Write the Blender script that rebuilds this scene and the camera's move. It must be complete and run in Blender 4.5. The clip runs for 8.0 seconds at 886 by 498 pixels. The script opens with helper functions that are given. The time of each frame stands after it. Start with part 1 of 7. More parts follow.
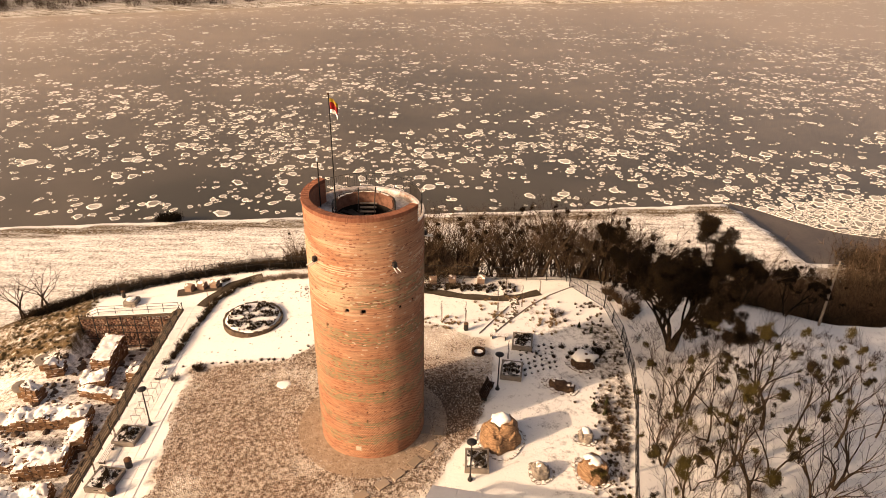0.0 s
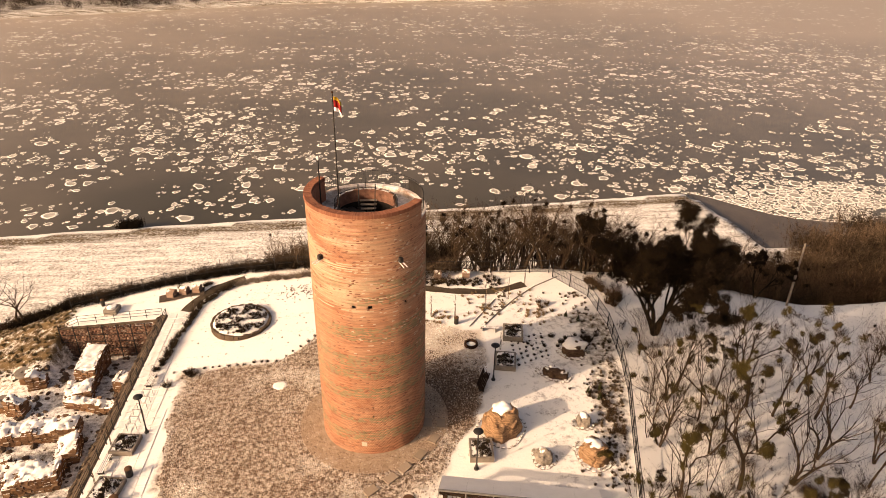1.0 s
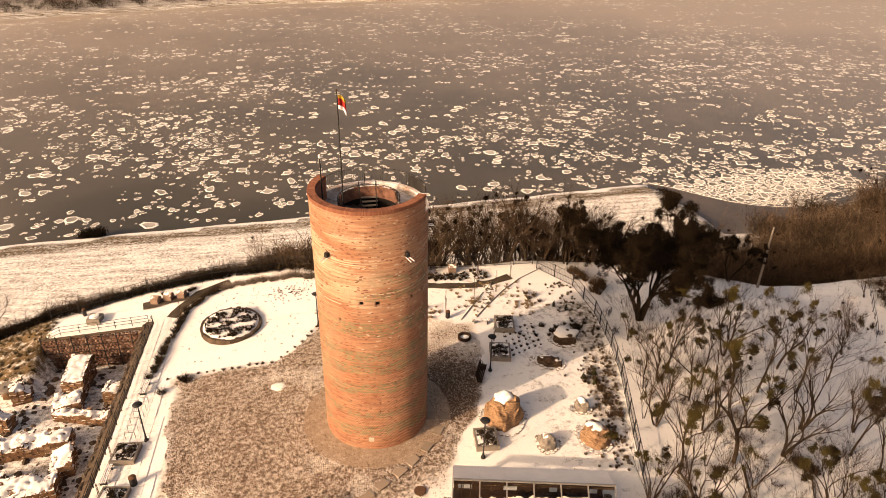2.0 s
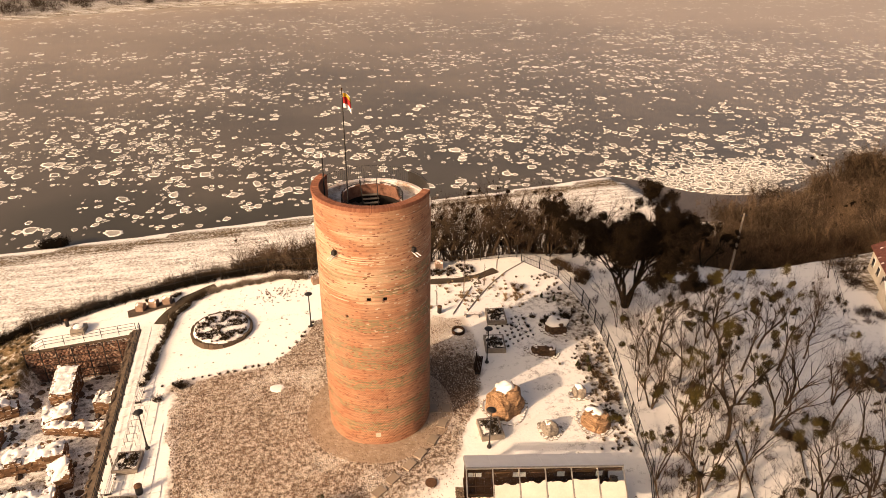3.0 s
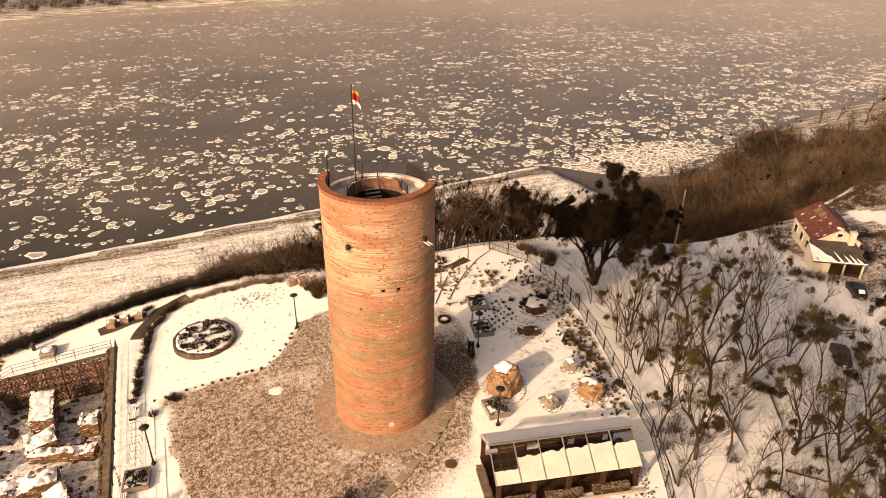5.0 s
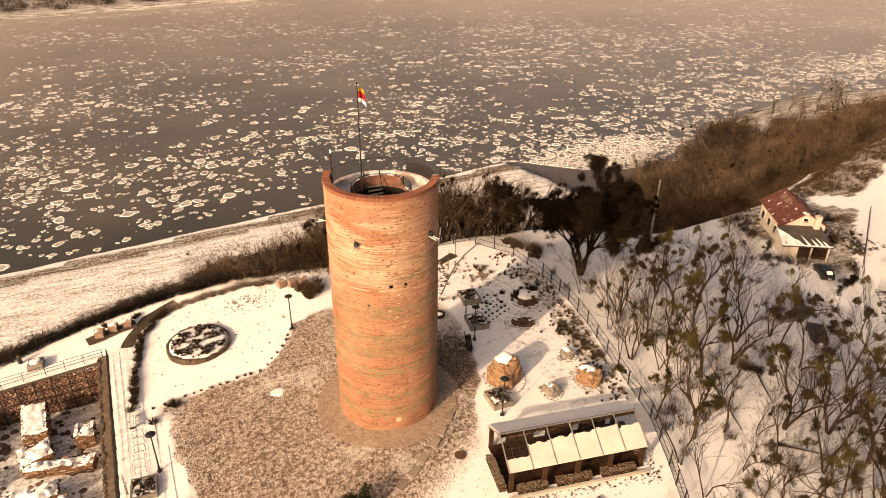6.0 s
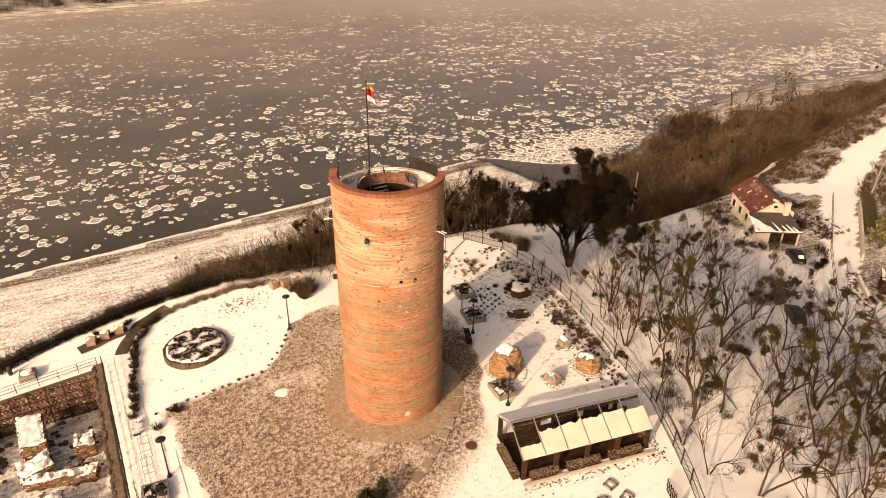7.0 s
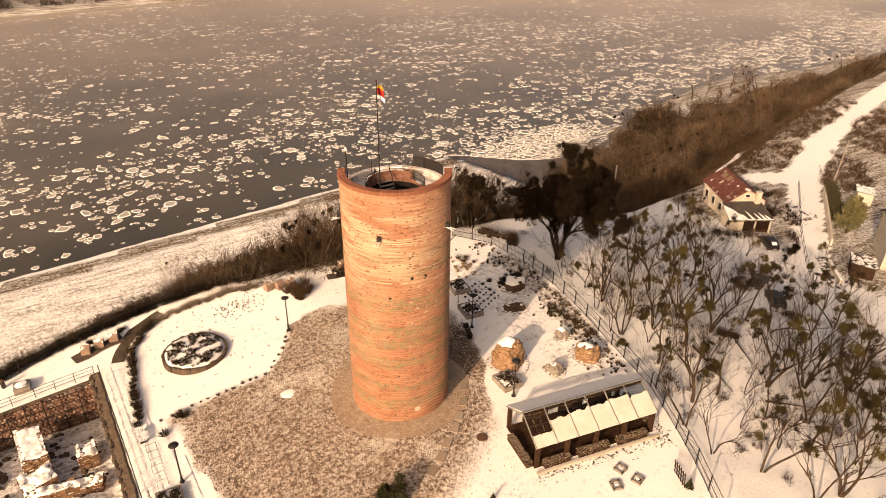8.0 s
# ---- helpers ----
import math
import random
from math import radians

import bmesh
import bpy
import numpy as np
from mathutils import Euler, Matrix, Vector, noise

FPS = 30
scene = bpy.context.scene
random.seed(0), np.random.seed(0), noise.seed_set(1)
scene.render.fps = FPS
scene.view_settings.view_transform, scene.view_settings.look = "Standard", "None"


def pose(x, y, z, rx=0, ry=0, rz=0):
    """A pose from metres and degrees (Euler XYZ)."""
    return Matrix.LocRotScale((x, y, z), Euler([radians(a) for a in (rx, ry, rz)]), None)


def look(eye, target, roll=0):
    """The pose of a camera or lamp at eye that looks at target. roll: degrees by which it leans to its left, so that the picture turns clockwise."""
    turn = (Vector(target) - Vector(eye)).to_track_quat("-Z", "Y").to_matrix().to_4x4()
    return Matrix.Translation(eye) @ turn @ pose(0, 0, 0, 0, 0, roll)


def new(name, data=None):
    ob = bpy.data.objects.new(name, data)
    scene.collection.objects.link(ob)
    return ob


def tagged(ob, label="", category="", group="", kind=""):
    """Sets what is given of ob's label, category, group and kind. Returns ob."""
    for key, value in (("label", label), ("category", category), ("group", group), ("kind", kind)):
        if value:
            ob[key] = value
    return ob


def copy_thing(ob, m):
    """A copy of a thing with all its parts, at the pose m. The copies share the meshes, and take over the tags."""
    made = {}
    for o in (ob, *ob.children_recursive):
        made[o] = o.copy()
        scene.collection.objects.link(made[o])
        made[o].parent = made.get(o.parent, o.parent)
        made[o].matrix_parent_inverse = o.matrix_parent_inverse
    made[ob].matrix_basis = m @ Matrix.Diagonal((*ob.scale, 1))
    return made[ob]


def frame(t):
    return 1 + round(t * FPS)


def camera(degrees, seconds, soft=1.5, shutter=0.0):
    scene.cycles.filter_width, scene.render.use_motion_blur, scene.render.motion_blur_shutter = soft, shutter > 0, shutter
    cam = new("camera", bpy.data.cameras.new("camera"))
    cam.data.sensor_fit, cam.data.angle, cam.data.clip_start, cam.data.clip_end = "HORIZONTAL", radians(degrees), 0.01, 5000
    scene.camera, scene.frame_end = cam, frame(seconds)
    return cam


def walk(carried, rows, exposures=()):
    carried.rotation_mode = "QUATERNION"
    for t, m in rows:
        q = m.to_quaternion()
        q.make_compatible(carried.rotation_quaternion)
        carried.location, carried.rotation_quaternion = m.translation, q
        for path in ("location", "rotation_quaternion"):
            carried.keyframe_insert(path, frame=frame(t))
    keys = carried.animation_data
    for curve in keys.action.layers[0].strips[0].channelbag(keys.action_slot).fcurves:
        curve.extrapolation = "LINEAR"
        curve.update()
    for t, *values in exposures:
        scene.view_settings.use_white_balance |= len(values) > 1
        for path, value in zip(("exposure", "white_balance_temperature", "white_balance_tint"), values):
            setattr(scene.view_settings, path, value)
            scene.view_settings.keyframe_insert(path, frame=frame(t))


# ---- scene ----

cam = camera(66.4, 8.0, 0.7)
# seconds, eye (m), turn about x, y, z (degrees)
PATH = [
    (0, 0.254, 1.376, 40.145, 61.487, -0.869, -0.231),
    (0.5, -1.510, 1.000, 40.155, 61.443, -0.916, -2.445),
    (1, -3.257, 0.675, 40.170, 61.436, -0.952, -4.601),
    (1.5, -5.028, 0.400, 40.166, 61.422, -0.905, -6.773),
    (3, -10.287, 0.022, 40.174, 61.391, -0.820, -13.022),
    (3.5, -12.122, -0.001, 40.152, 61.404, -0.772, -15.187),
    (4, -13.922, 0.040, 40.157, 61.445, -0.767, -17.281),
    (4.5, -15.747, 0.120, 40.164, 61.433, -0.733, -19.409),
    (6, -20.996, 0.940, 40.118, 61.420, -0.581, -25.477),
    (6.5, -22.753, 1.359, 40.114, 61.377, -0.571, -27.377),
    (7, -24.476, 1.833, 40.164, 61.326, -0.583, -29.205),
    (7.5, -26.224, 2.407, 40.244, 61.273, -0.558, -31.058),
    (8, -27.949, 3.016, 40.326, 61.234, -0.582, -32.877),
]
walk(cam, [(t, pose(x, y, z, rx, ry, rz)) for t, x, y, z, rx, ry, rz in PATH],
     [(0.0, 0.44, 8650, 20), (8.0, 0.37, 8650, 20)])

# ---- light: low winter sun from the side, hazy sky ----
SUN_DIR = Vector((0.895, 0.445, -math.tan(radians(21.0)))).normalized()
world = bpy.data.worlds.new("winter_sky")
scene.world = world
world.use_nodes = True
wn = world.node_tree.nodes
sky = wn.new("ShaderNodeTexSky")
sky.sky_type = "NISHITA"
sky.sun_disc = False
sky.sun_elevation = radians(21.0)
sky.sun_rotation = math.atan2(-SUN_DIR.x, -SUN_DIR.y)
sky.dust_density = 8.0
sky.air_density = 0.8
sky.ozone_density = 0.6
wn["Background"].inputs["Strength"].default_value = 0.15
world.node_tree.links.new(sky.outputs["Color"], wn["Background"].inputs["Color"])
sun_data = bpy.data.lights.new("sun", "SUN")
sun_data.energy = 4.1
sun_data.angle = radians(0.6)
sun_data.color = (1.0, 0.85, 0.70)
sun = new("sun", sun_data)
sun.matrix_world = look((-60, -30, 60), Vector((-60, -30, 60)) + SUN_DIR)

# ---- materials ----


class Nodes:
    """A short way to write a node material."""

    def __init__(self, name, rough=0.8, metal=0.0, spec=0.3):
        self.mat = bpy.data.materials.new(name)
        self.mat.use_nodes = True
        self.t = self.mat.node_tree
        self.b = self.t.nodes["Principled BSDF"]
        self.b.inputs["Roughness"].default_value = rough
        self.b.inputs["Metallic"].default_value = metal
        self.b.inputs["Specular IOR Level"].default_value = spec
        self.co = self.t.nodes.new("ShaderNodeTexCoord").outputs["Object"]

    def put(self, sock, value):
        if isinstance(value, bpy.types.NodeSocket):
            self.t.links.new(value, sock)
        elif value is not None:
            sock.default_value = value

    def world_co(self):
        self.co = self.t.nodes.new("ShaderNodeNewGeometry").outputs["Position"]

    def scaled(self, v, co=None):
        n = self.t.nodes.new("ShaderNodeMapping")
        n.inputs["Scale"].default_value = v
        self.put(n.inputs["Vector"], co or self.co)
        return n.outputs["Vector"]

    def noise(self, scale, detail=4.0, rough=0.55, co=None, warp=0.0):
        n = self.t.nodes.new("ShaderNodeTexNoise")
        n.inputs["Scale"].default_value = scale
        n.inputs["Detail"].default_value = detail
        n.inputs["Roughness"].default_value = rough
        n.inputs["Distortion"].default_value = warp
        self.put(n.inputs["Vector"], co or self.co)
        return n.outputs["Fac"]

    def voronoi(self, scale, feature="F1", co=None, out="Distance"):
        n = self.t.nodes.new("ShaderNodeTexVoronoi")
        n.feature = feature
        n.inputs["Scale"].default_value = scale
        self.put(n.inputs["Vector"], co or self.co)
        return n.outputs[out]

    def ramp(self, fac, stops):
        n = self.t.nodes.new("ShaderNodeValToRGB")
        e = n.color_ramp.elements
        while len(e) < len(stops):
            e.new(0.5)
        for el, (p, c) in zip(e, stops):
            el.position = p
            el.color = (c, c, c, 1) if isinstance(c, (int, float)) else (*c, 1)
        self.put(n.inputs["Fac"], fac)
        return n.outputs["Color"]

    def math(self, op, a, b=0.0, clamp=False):
        n = self.t.nodes.new("ShaderNodeMath")
        n.operation = op
        n.use_clamp = clamp
        self.put(n.inputs[0], a)
        self.put(n.inputs[1], b)
        return n.outputs[0]

    def mix(self, fac, a, b, mode="MIX"):
        n = self.t.nodes.new("ShaderNodeMix")
        n.data_type = "RGBA"
        n.blend_type = mode
        self.put(n.inputs[0], fac)
        for sock, v in ((n.inputs[6], a), (n.inputs[7], b)):
            self.put(sock, (*v, 1) if isinstance(v, tuple) and len(v) == 3 else v)
        return n.outputs[2]

    def attr(self, name, out="Fac"):
        n = self.t.nodes.new("ShaderNodeAttribute")
        n.attribute_name = name
        return n.outputs[out]

    def island(self):
        return self.t.nodes.new("ShaderNodeNewGeometry").outputs["Random Per Island"]

    def ob_random(self):
        return self.t.nodes.new("ShaderNodeObjectInfo").outputs["Random"]

    def up(self):
        n = self.t.nodes.new("ShaderNodeSeparateXYZ")
        self.put(n.inputs[0], self.t.nodes.new("ShaderNodeNewGeometry").outputs["Normal"])
        return n.outputs["Z"]

    def colour(self, c):
        self.put(self.b.inputs["Base Color"], (*c, 1) if isinstance(c, tuple) else c)
        return self

    def rough(self, r):
        self.put(self.b.inputs["Roughness"], r)
        return self

    def bump(self, height, strength=0.5, distance=0.02):
        n = self.t.nodes.new("ShaderNodeBump")
        n.inputs["Strength"].default_value = strength
        n.inputs["Distance"].default_value = distance
        self.put(n.inputs["Height"], height)
        self.put(self.b.inputs["Normal"], n.outputs["Normal"])
        return self


SNOW = (0.82, 0.785, 0.735)


def plain(name, a, b, scale=3.0, rough=0.8, metal=0.0, bump=0.3, spec=0.3, snow=0.0):
    """Two tones mixed by noise at two scales, fine relief, and snow lying on upward faces."""
    m = Nodes(name, rough, metal, spec)
    m.world_co()
    big, fine = m.noise(scale, 5), m.noise(scale * 9, 3)
    f = m.math("ADD", m.math("MULTIPLY", big, 0.7), m.math("MULTIPLY", fine, 0.3))
    c = m.mix(m.ramp(f, ((0.35, 0.0), (0.65, 1.0))), a, b)
    if snow > 0:
        s = m.math("ADD", m.up(), m.math("MULTIPLY", m.math("SUBTRACT", m.noise(1.7, 6), 0.5), 1.6))
        c = m.mix(m.ramp(s, ((1.02 - snow, 0.0), (1.1 - snow, 1.0))), c, SNOW)
    m.colour(c)
    if bump:
        m.bump(fine, bump, 0.02)
    return m.mat


def ground_material():
    m = Nodes("snowy_ground", 0.85, 0, 0.2)
    m.world_co()
    cover = m.attr("cover")
    damp = m.attr("damp")
    tuft = m.noise(2.2, 8, 0.68)
    streak = m.noise(0.35, 7, 0.65, m.scaled((0.28, 2.0, 1.0)))
    fine = m.noise(11.0, 5, 0.7)
    f = m.math("ADD", m.math("MULTIPLY", tuft, 0.45), m.math("ADD", m.math("MULTIPLY", streak, 0.3), m.math("MULTIPLY", fine, 0.25)))
    # cover 0: closed snow, 1: bare grass
    thr = m.math("SUBTRACT", m.math("ADD", f, m.math("MULTIPLY", cover, 0.5)), 0.62)
    bare = m.math("MULTIPLY", thr, 6.5, clamp=True)
    grass = m.mix(m.ramp(m.noise(0.8, 5), ((0.35, 0.0), (0.65, 1.0))), (0.070, 0.046, 0.025), (0.165, 0.110, 0.056))
    grass = m.mix(m.math("MULTIPLY", m.ramp(fine, ((0.4, 0.0), (0.7, 1.0))), 0.6), grass, (0.05, 0.035, 0.02))
    snow = m.mix(m.noise(0.25, 4), (0.85, 0.815, 0.765), (0.77, 0.735, 0.685))
    earth = m.mix(m.ramp(m.math("SUBTRACT", m.noise(2.6, 7, 0.7), m.math("MULTIPLY", m.attr("tower_shade"), 0.16)), ((0.42, 0.0), (0.56, 1.0))), (0.11, 0.074, 0.049), (0.58, 0.50, 0.42))
    m.colour(m.mix(damp, m.mix(bare, snow, grass), earth))
    h = m.math("ADD", m.math("MULTIPLY", bare, 0.25), m.math("MULTIPLY", m.noise(4.0, 6), 0.5))
    m.bump(h, 0.6, 0.10)
    return m.mat


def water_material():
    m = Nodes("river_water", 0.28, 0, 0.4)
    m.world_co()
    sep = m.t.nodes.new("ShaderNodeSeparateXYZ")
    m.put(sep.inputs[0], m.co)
    # distance haze painted into the colour towards the far bank, with patchy frazil ice
    haze_skim = m.math("MULTIPLY", m.math("SUBTRACT", sep.outputs["Y"], 150.0), 1 / 300.0, clamp=True)
    haze_skim = m.math("ADD", m.math("MULTIPLY", haze_skim, 0.84), m.math("MULTIPLY", m.math("SUBTRACT", m.noise(0.02, 5), 0.45), 0.6), clamp=True)
    # more painted haze up and down the stream, away from the middle reach
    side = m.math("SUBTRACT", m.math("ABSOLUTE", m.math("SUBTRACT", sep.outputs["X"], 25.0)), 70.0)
    haze_skim = m.math("ADD", haze_skim, m.math("MULTIPLY", m.math("MULTIPLY", side, 1 / 300.0, clamp=True), 0.6), clamp=True)
    m.colour(m.mix(haze_skim, (0.045, 0.0372, 0.0215), (0.338, 0.260, 0.190)))
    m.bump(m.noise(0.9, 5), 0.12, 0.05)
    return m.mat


def floe_material():
    m = Nodes("pancake_ice", 0.75, 0, 0.3)
    m.world_co()
    rim = m.attr("rim")
    tone = m.mix(m.island(), (0.13, 0.115, 0.09), (0.60, 0.555, 0.48))
    tone = m.mix(m.math("MULTIPLY", m.noise(1.3, 5), 0.6), tone, (0.24, 0.22, 0.195))
    m.colour(m.mix(rim, tone, m.mix(m.noise(0.6, 3), (0.66, 0.625, 0.56), (0.84, 0.80, 0.73))))
    m.bump(m.noise(3.0, 4), 0.4, 0.05)
    return m.mat


def brick_material():
    m = Nodes("tower_brick", 0.85, 0, 0.25)
    m.world_co()
    base = m.attr("tone", "Color")
    c = m.mix(m.math("MULTIPLY", m.noise(14.0, 4), 0.35), base, (0.16, 0.068, 0.038))
    c = m.mix(m.math("MULTIPLY", m.ramp(m.noise(0.55, 5), ((0.45, 0.0), (0.8, 1.0))), 0.30), c, (0.42, 0.31, 0.21))
    m.colour(c)
    m.bump(m.noise(28.0, 4), 0.4, 0.01)
    return m.mat


def varied(name, stops, rough=0.85, bump=25.0, by_object=False, snow=0.0):
    """Tones spread over separate pieces."""
    m = Nodes(name, rough, 0, 0.25)
    m.world_co()
    c = m.ramp(m.ob_random() if by_object else m.island(), stops)
    c = m.mix(m.math("MULTIPLY", m.noise(9.0, 5), 0.25), c, (0.10, 0.07, 0.05))
    if snow > 0:
        s = m.math("ADD", m.up(), m.math("MULTIPLY", m.math("SUBTRACT", m.noise(1.9, 6), 0.5), 1.6))
        c = m.mix(m.ramp(s, ((1.02 - snow, 0.0), (1.1 - snow, 1.0))), c, SNOW)
    m.colour(c)
    m.bump(m.noise(bump, 3), 0.4, 0.015)
    return m.mat


def rock_material(name, a, b):
    """Split sandstone: thin leaning layers, rusty and dark."""
    m = Nodes(name, 0.9, 0, 0.2)
    m.world_co()
    layers = m.noise(2.4, 6, 0.65, m.scaled((0.7, 0.7, 6.5)), 0.5)
    c = m.mix(m.ramp(layers, ((0.38, 0.0), (0.62, 1.0))), a, b)
    c = m.mix(m.math("MULTIPLY", m.ramp(m.noise(6.0, 6, 0.7), ((0.45, 0.0), (0.7, 1.0))), 0.6), c, (0.05, 0.028, 0.016))
    up = m.math("ADD", m.up(), m.math("MULTIPLY", m.math("SUBTRACT", m.noise(2.2, 6), 0.5), 1.5))
    m.colour(m.mix(m.ramp(up, ((1.12, 0.0), (1.2, 1.0))), c, SNOW))
    m.bump(layers, 1.0, 0.12)
    return m.mat


def thicket_material():
    """Bare twigs of many kinds: dark olive, brown and tan in patches."""
    m = Nodes("thicket_twig", 0.9, 0, 0.03)
    m.world_co()
    patch = m.math("ADD", m.math("MULTIPLY", m.noise(0.11, 4), 0.75), m.math("MULTIPLY", m.island(), 0.25))
    m.colour(m.ramp(patch, ((0.36, (0.016, 0.012, 0.007)), (0.48, (0.052, 0.034, 0.021)), (0.57, (0.092, 0.062, 0.040)), (0.70, (0.18, 0.128, 0.087)))))
    return m.mat


def cobble_material(stops):
    m = Nodes("cobble_stone", 0.85, 0, 0.25)
    m.world_co()
    c = m.ramp(m.island(), stops)
    c = m.mix(m.math("MULTIPLY", m.ramp(m.noise(0.3, 4), ((0.42, 0.0), (0.62, 1.0))), 0.22), c, (0.185, 0.092, 0.050))
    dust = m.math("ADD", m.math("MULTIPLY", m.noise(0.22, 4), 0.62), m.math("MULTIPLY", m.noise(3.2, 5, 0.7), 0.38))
    # less snow, so a darker surface, on the tower's shaded side
    dust = m.math("SUBTRACT", dust, m.math("MULTIPLY", m.attr("tower_shade"), 0.12))
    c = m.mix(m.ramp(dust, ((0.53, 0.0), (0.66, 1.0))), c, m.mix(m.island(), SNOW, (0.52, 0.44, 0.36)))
    m.colour(c)
    m.bump(m.noise(25.0, 3), 0.4, 0.015)
    return m.mat


M_GROUND = ground_material()
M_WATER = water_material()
M_FLOE = floe_material()
M_BRICK = brick_material()
M_MORTAR = plain("lime_mortar", (0.328, 0.205, 0.135), (0.262, 0.152, 0.094), 3.0)
# shade inside the stair shaft and wall holes, put into a near-black colour
M_SHAFT = plain("shaft_shade", (0.010, 0.009, 0.008), (0.02, 0.016, 0.014), 2.0)
M_COPING = varied("coping_brick", ((0.0, (0.189, 0.064, 0.034)), (0.5, (0.230, 0.082, 0.045)), (1.0, (0.271, 0.107, 0.061))), by_object=True)
M_STEEL = plain("black_steel", (0.012, 0.011, 0.010), (0.022, 0.019, 0.017), 6.0, 0.5, 0.0, 0.1)
M_GREYSTEEL = plain("grey_steel", (0.246, 0.230, 0.205), (0.328, 0.303, 0.271), 6.0, 0.4, 0.6, 0.1)
M_RUST = plain("rusty_iron", (0.074, 0.037, 0.021), (0.131, 0.066, 0.033), 5.0, 0.8, 0.2)
M_COBBLE = cobble_material(((0.0, (0.070, 0.047, 0.033)), (0.45, (0.238, 0.168, 0.123)), (0.75, (0.312, 0.234, 0.176)), (0.9, (0.377, 0.303, 0.242)), (1.0, (0.56, 0.49, 0.42))))
M_RUBBLE = varied("rubble_stone", ((0.0, (0.098, 0.049, 0.034)), (0.4, (0.205, 0.107, 0.074)), (0.7, (0.262, 0.160, 0.115)), (1.0, (0.344, 0.258, 0.201))), by_object=True)
M_RUIN = plain("ruin_masonry", (0.098, 0.054, 0.030), (0.205, 0.119, 0.067), 1.6, 0.9, 0, 0.9, 0.2, 0.14)
M_RUBBLE2 = varied("ruin_block", ((0.0, (0.090, 0.049, 0.029)), (0.5, (0.164, 0.090, 0.051)), (0.8, (0.213, 0.123, 0.072)), (1.0, (0.254, 0.168, 0.111))), by_object=True, snow=0.12)
M_ROCK = rock_material("garden_rock", (0.15, 0.078, 0.040), (0.44, 0.270, 0.155))
# the same sandstone darkened, for the two rocks in the tower's shadow
M_ROCK_SHADED = rock_material("shaded_garden_rock", (0.045, 0.028, 0.019), (0.13, 0.080, 0.052))
M_STONE = plain("grey_stone", (0.164, 0.135, 0.108), (0.254, 0.217, 0.180), 2.0, 0.85, 0, 0.5, 0.2, 0.0)
M_EDGE = plain("edging_stone", (0.13, 0.100, 0.075), (0.30, 0.245, 0.19), 3.0, 0.85, 0, 0.5, 0.2, 0.24)
M_PINK = plain("pink_stone", (0.180, 0.111, 0.078), (0.279, 0.193, 0.143), 2.0, 0.85, 0, 0.5, 0.2, 0.12)
M_DARKSTONE = varied("dark_bed_stone", ((0.0, (0.070, 0.051, 0.037)), (1.0, (0.107, 0.079, 0.057))), by_object=True)
M_SLAB = varied("paving_slab", ((0.0, (0.230, 0.172, 0.123)), (1.0, (0.328, 0.254, 0.189))), by_object=True)
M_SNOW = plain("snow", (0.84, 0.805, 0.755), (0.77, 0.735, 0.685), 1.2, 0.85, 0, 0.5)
# snow colour darkened to offset the strong sun on the front roof pitch
M_SNOW_DIMMED = plain("roof_snow", (0.56, 0.505, 0.44), (0.46, 0.41, 0.35), 0.9, 0.85, 0, 0.6)
M_PATH = plain("wet_path", (0.049, 0.037, 0.026), (0.086, 0.066, 0.047), 1.0, 0.7)
M_SOIL = plain("planter_soil", (0.016, 0.012, 0.009), (0.041, 0.031, 0.022), 4.0, 0.95, 0, 0.9, 0.2, 0.09)
M_WOOD = plain("weathered_wood", (0.115, 0.074, 0.045), (0.197, 0.135, 0.090), 3.0, 0.8)
M_BENCH = plain("snowy_bench_wood", (0.115, 0.074, 0.045), (0.197, 0.135, 0.090), 3.0, 0.8, 0, 0.3, 0.3, 0.22)
M_DARKWOOD = plain("dark_timber", (0.025, 0.013, 0.008), (0.051, 0.028, 0.017), 3.0, 0.75)
M_BARK = plain("bark", (0.020, 0.013, 0.008), (0.074, 0.050, 0.033), 2.5, 0.9, 0, 0.6)
M_TWIG = plain("twig", (0.018, 0.012, 0.008), (0.056, 0.036, 0.023), 1.0, 0.9, 0, 0.0)
M_SCRUB = varied("dry_scrub", ((0.0, (0.018, 0.011, 0.006)), (0.5, (0.049, 0.030, 0.016)), (1.0, (0.131, 0.080, 0.045))), 0.9)
M_THICKET = thicket_material()
M_MISTLE = plain("mistletoe", (0.026, 0.020, 0.008), (0.086, 0.064, 0.020), 0.9, 0.8, 0, 0.0)
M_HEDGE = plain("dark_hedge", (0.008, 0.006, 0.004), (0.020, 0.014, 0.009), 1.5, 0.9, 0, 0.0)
M_TAN = plain("tan_twig", (0.049, 0.031, 0.018), (0.139, 0.090, 0.054), 0.8, 0.9, 0, 0.0)
M_HEATH = plain("heather", (0.029, 0.020, 0.013), (0.061, 0.043, 0.027), 1.5, 0.9, 0, 0.0)
M_EVERGREEN = plain("evergreen", (0.018, 0.020, 0.008), (0.041, 0.039, 0.016), 1.5, 0.8, 0, 0.0)
M_ICE = plain("thin_ice", (0.058, 0.043, 0.030), (0.105, 0.080, 0.057), 0.15, 0.35, 0, 0.05, 0.4)
M_PLASTER = plain("cream_plaster", (0.38, 0.33, 0.26), (0.50, 0.44, 0.36), 0.8, 0.85)
M_PAINT = plain("black_car_paint", (0.013, 0.012, 0.011), (0.018, 0.017, 0.016), 0.5, 0.4, 0, 0, 0.25)
M_PAINT2 = plain("dark_green_car_paint", (0.022, 0.026, 0.022), (0.032, 0.036, 0.030), 0.5, 0.4, 0, 0, 0.3)
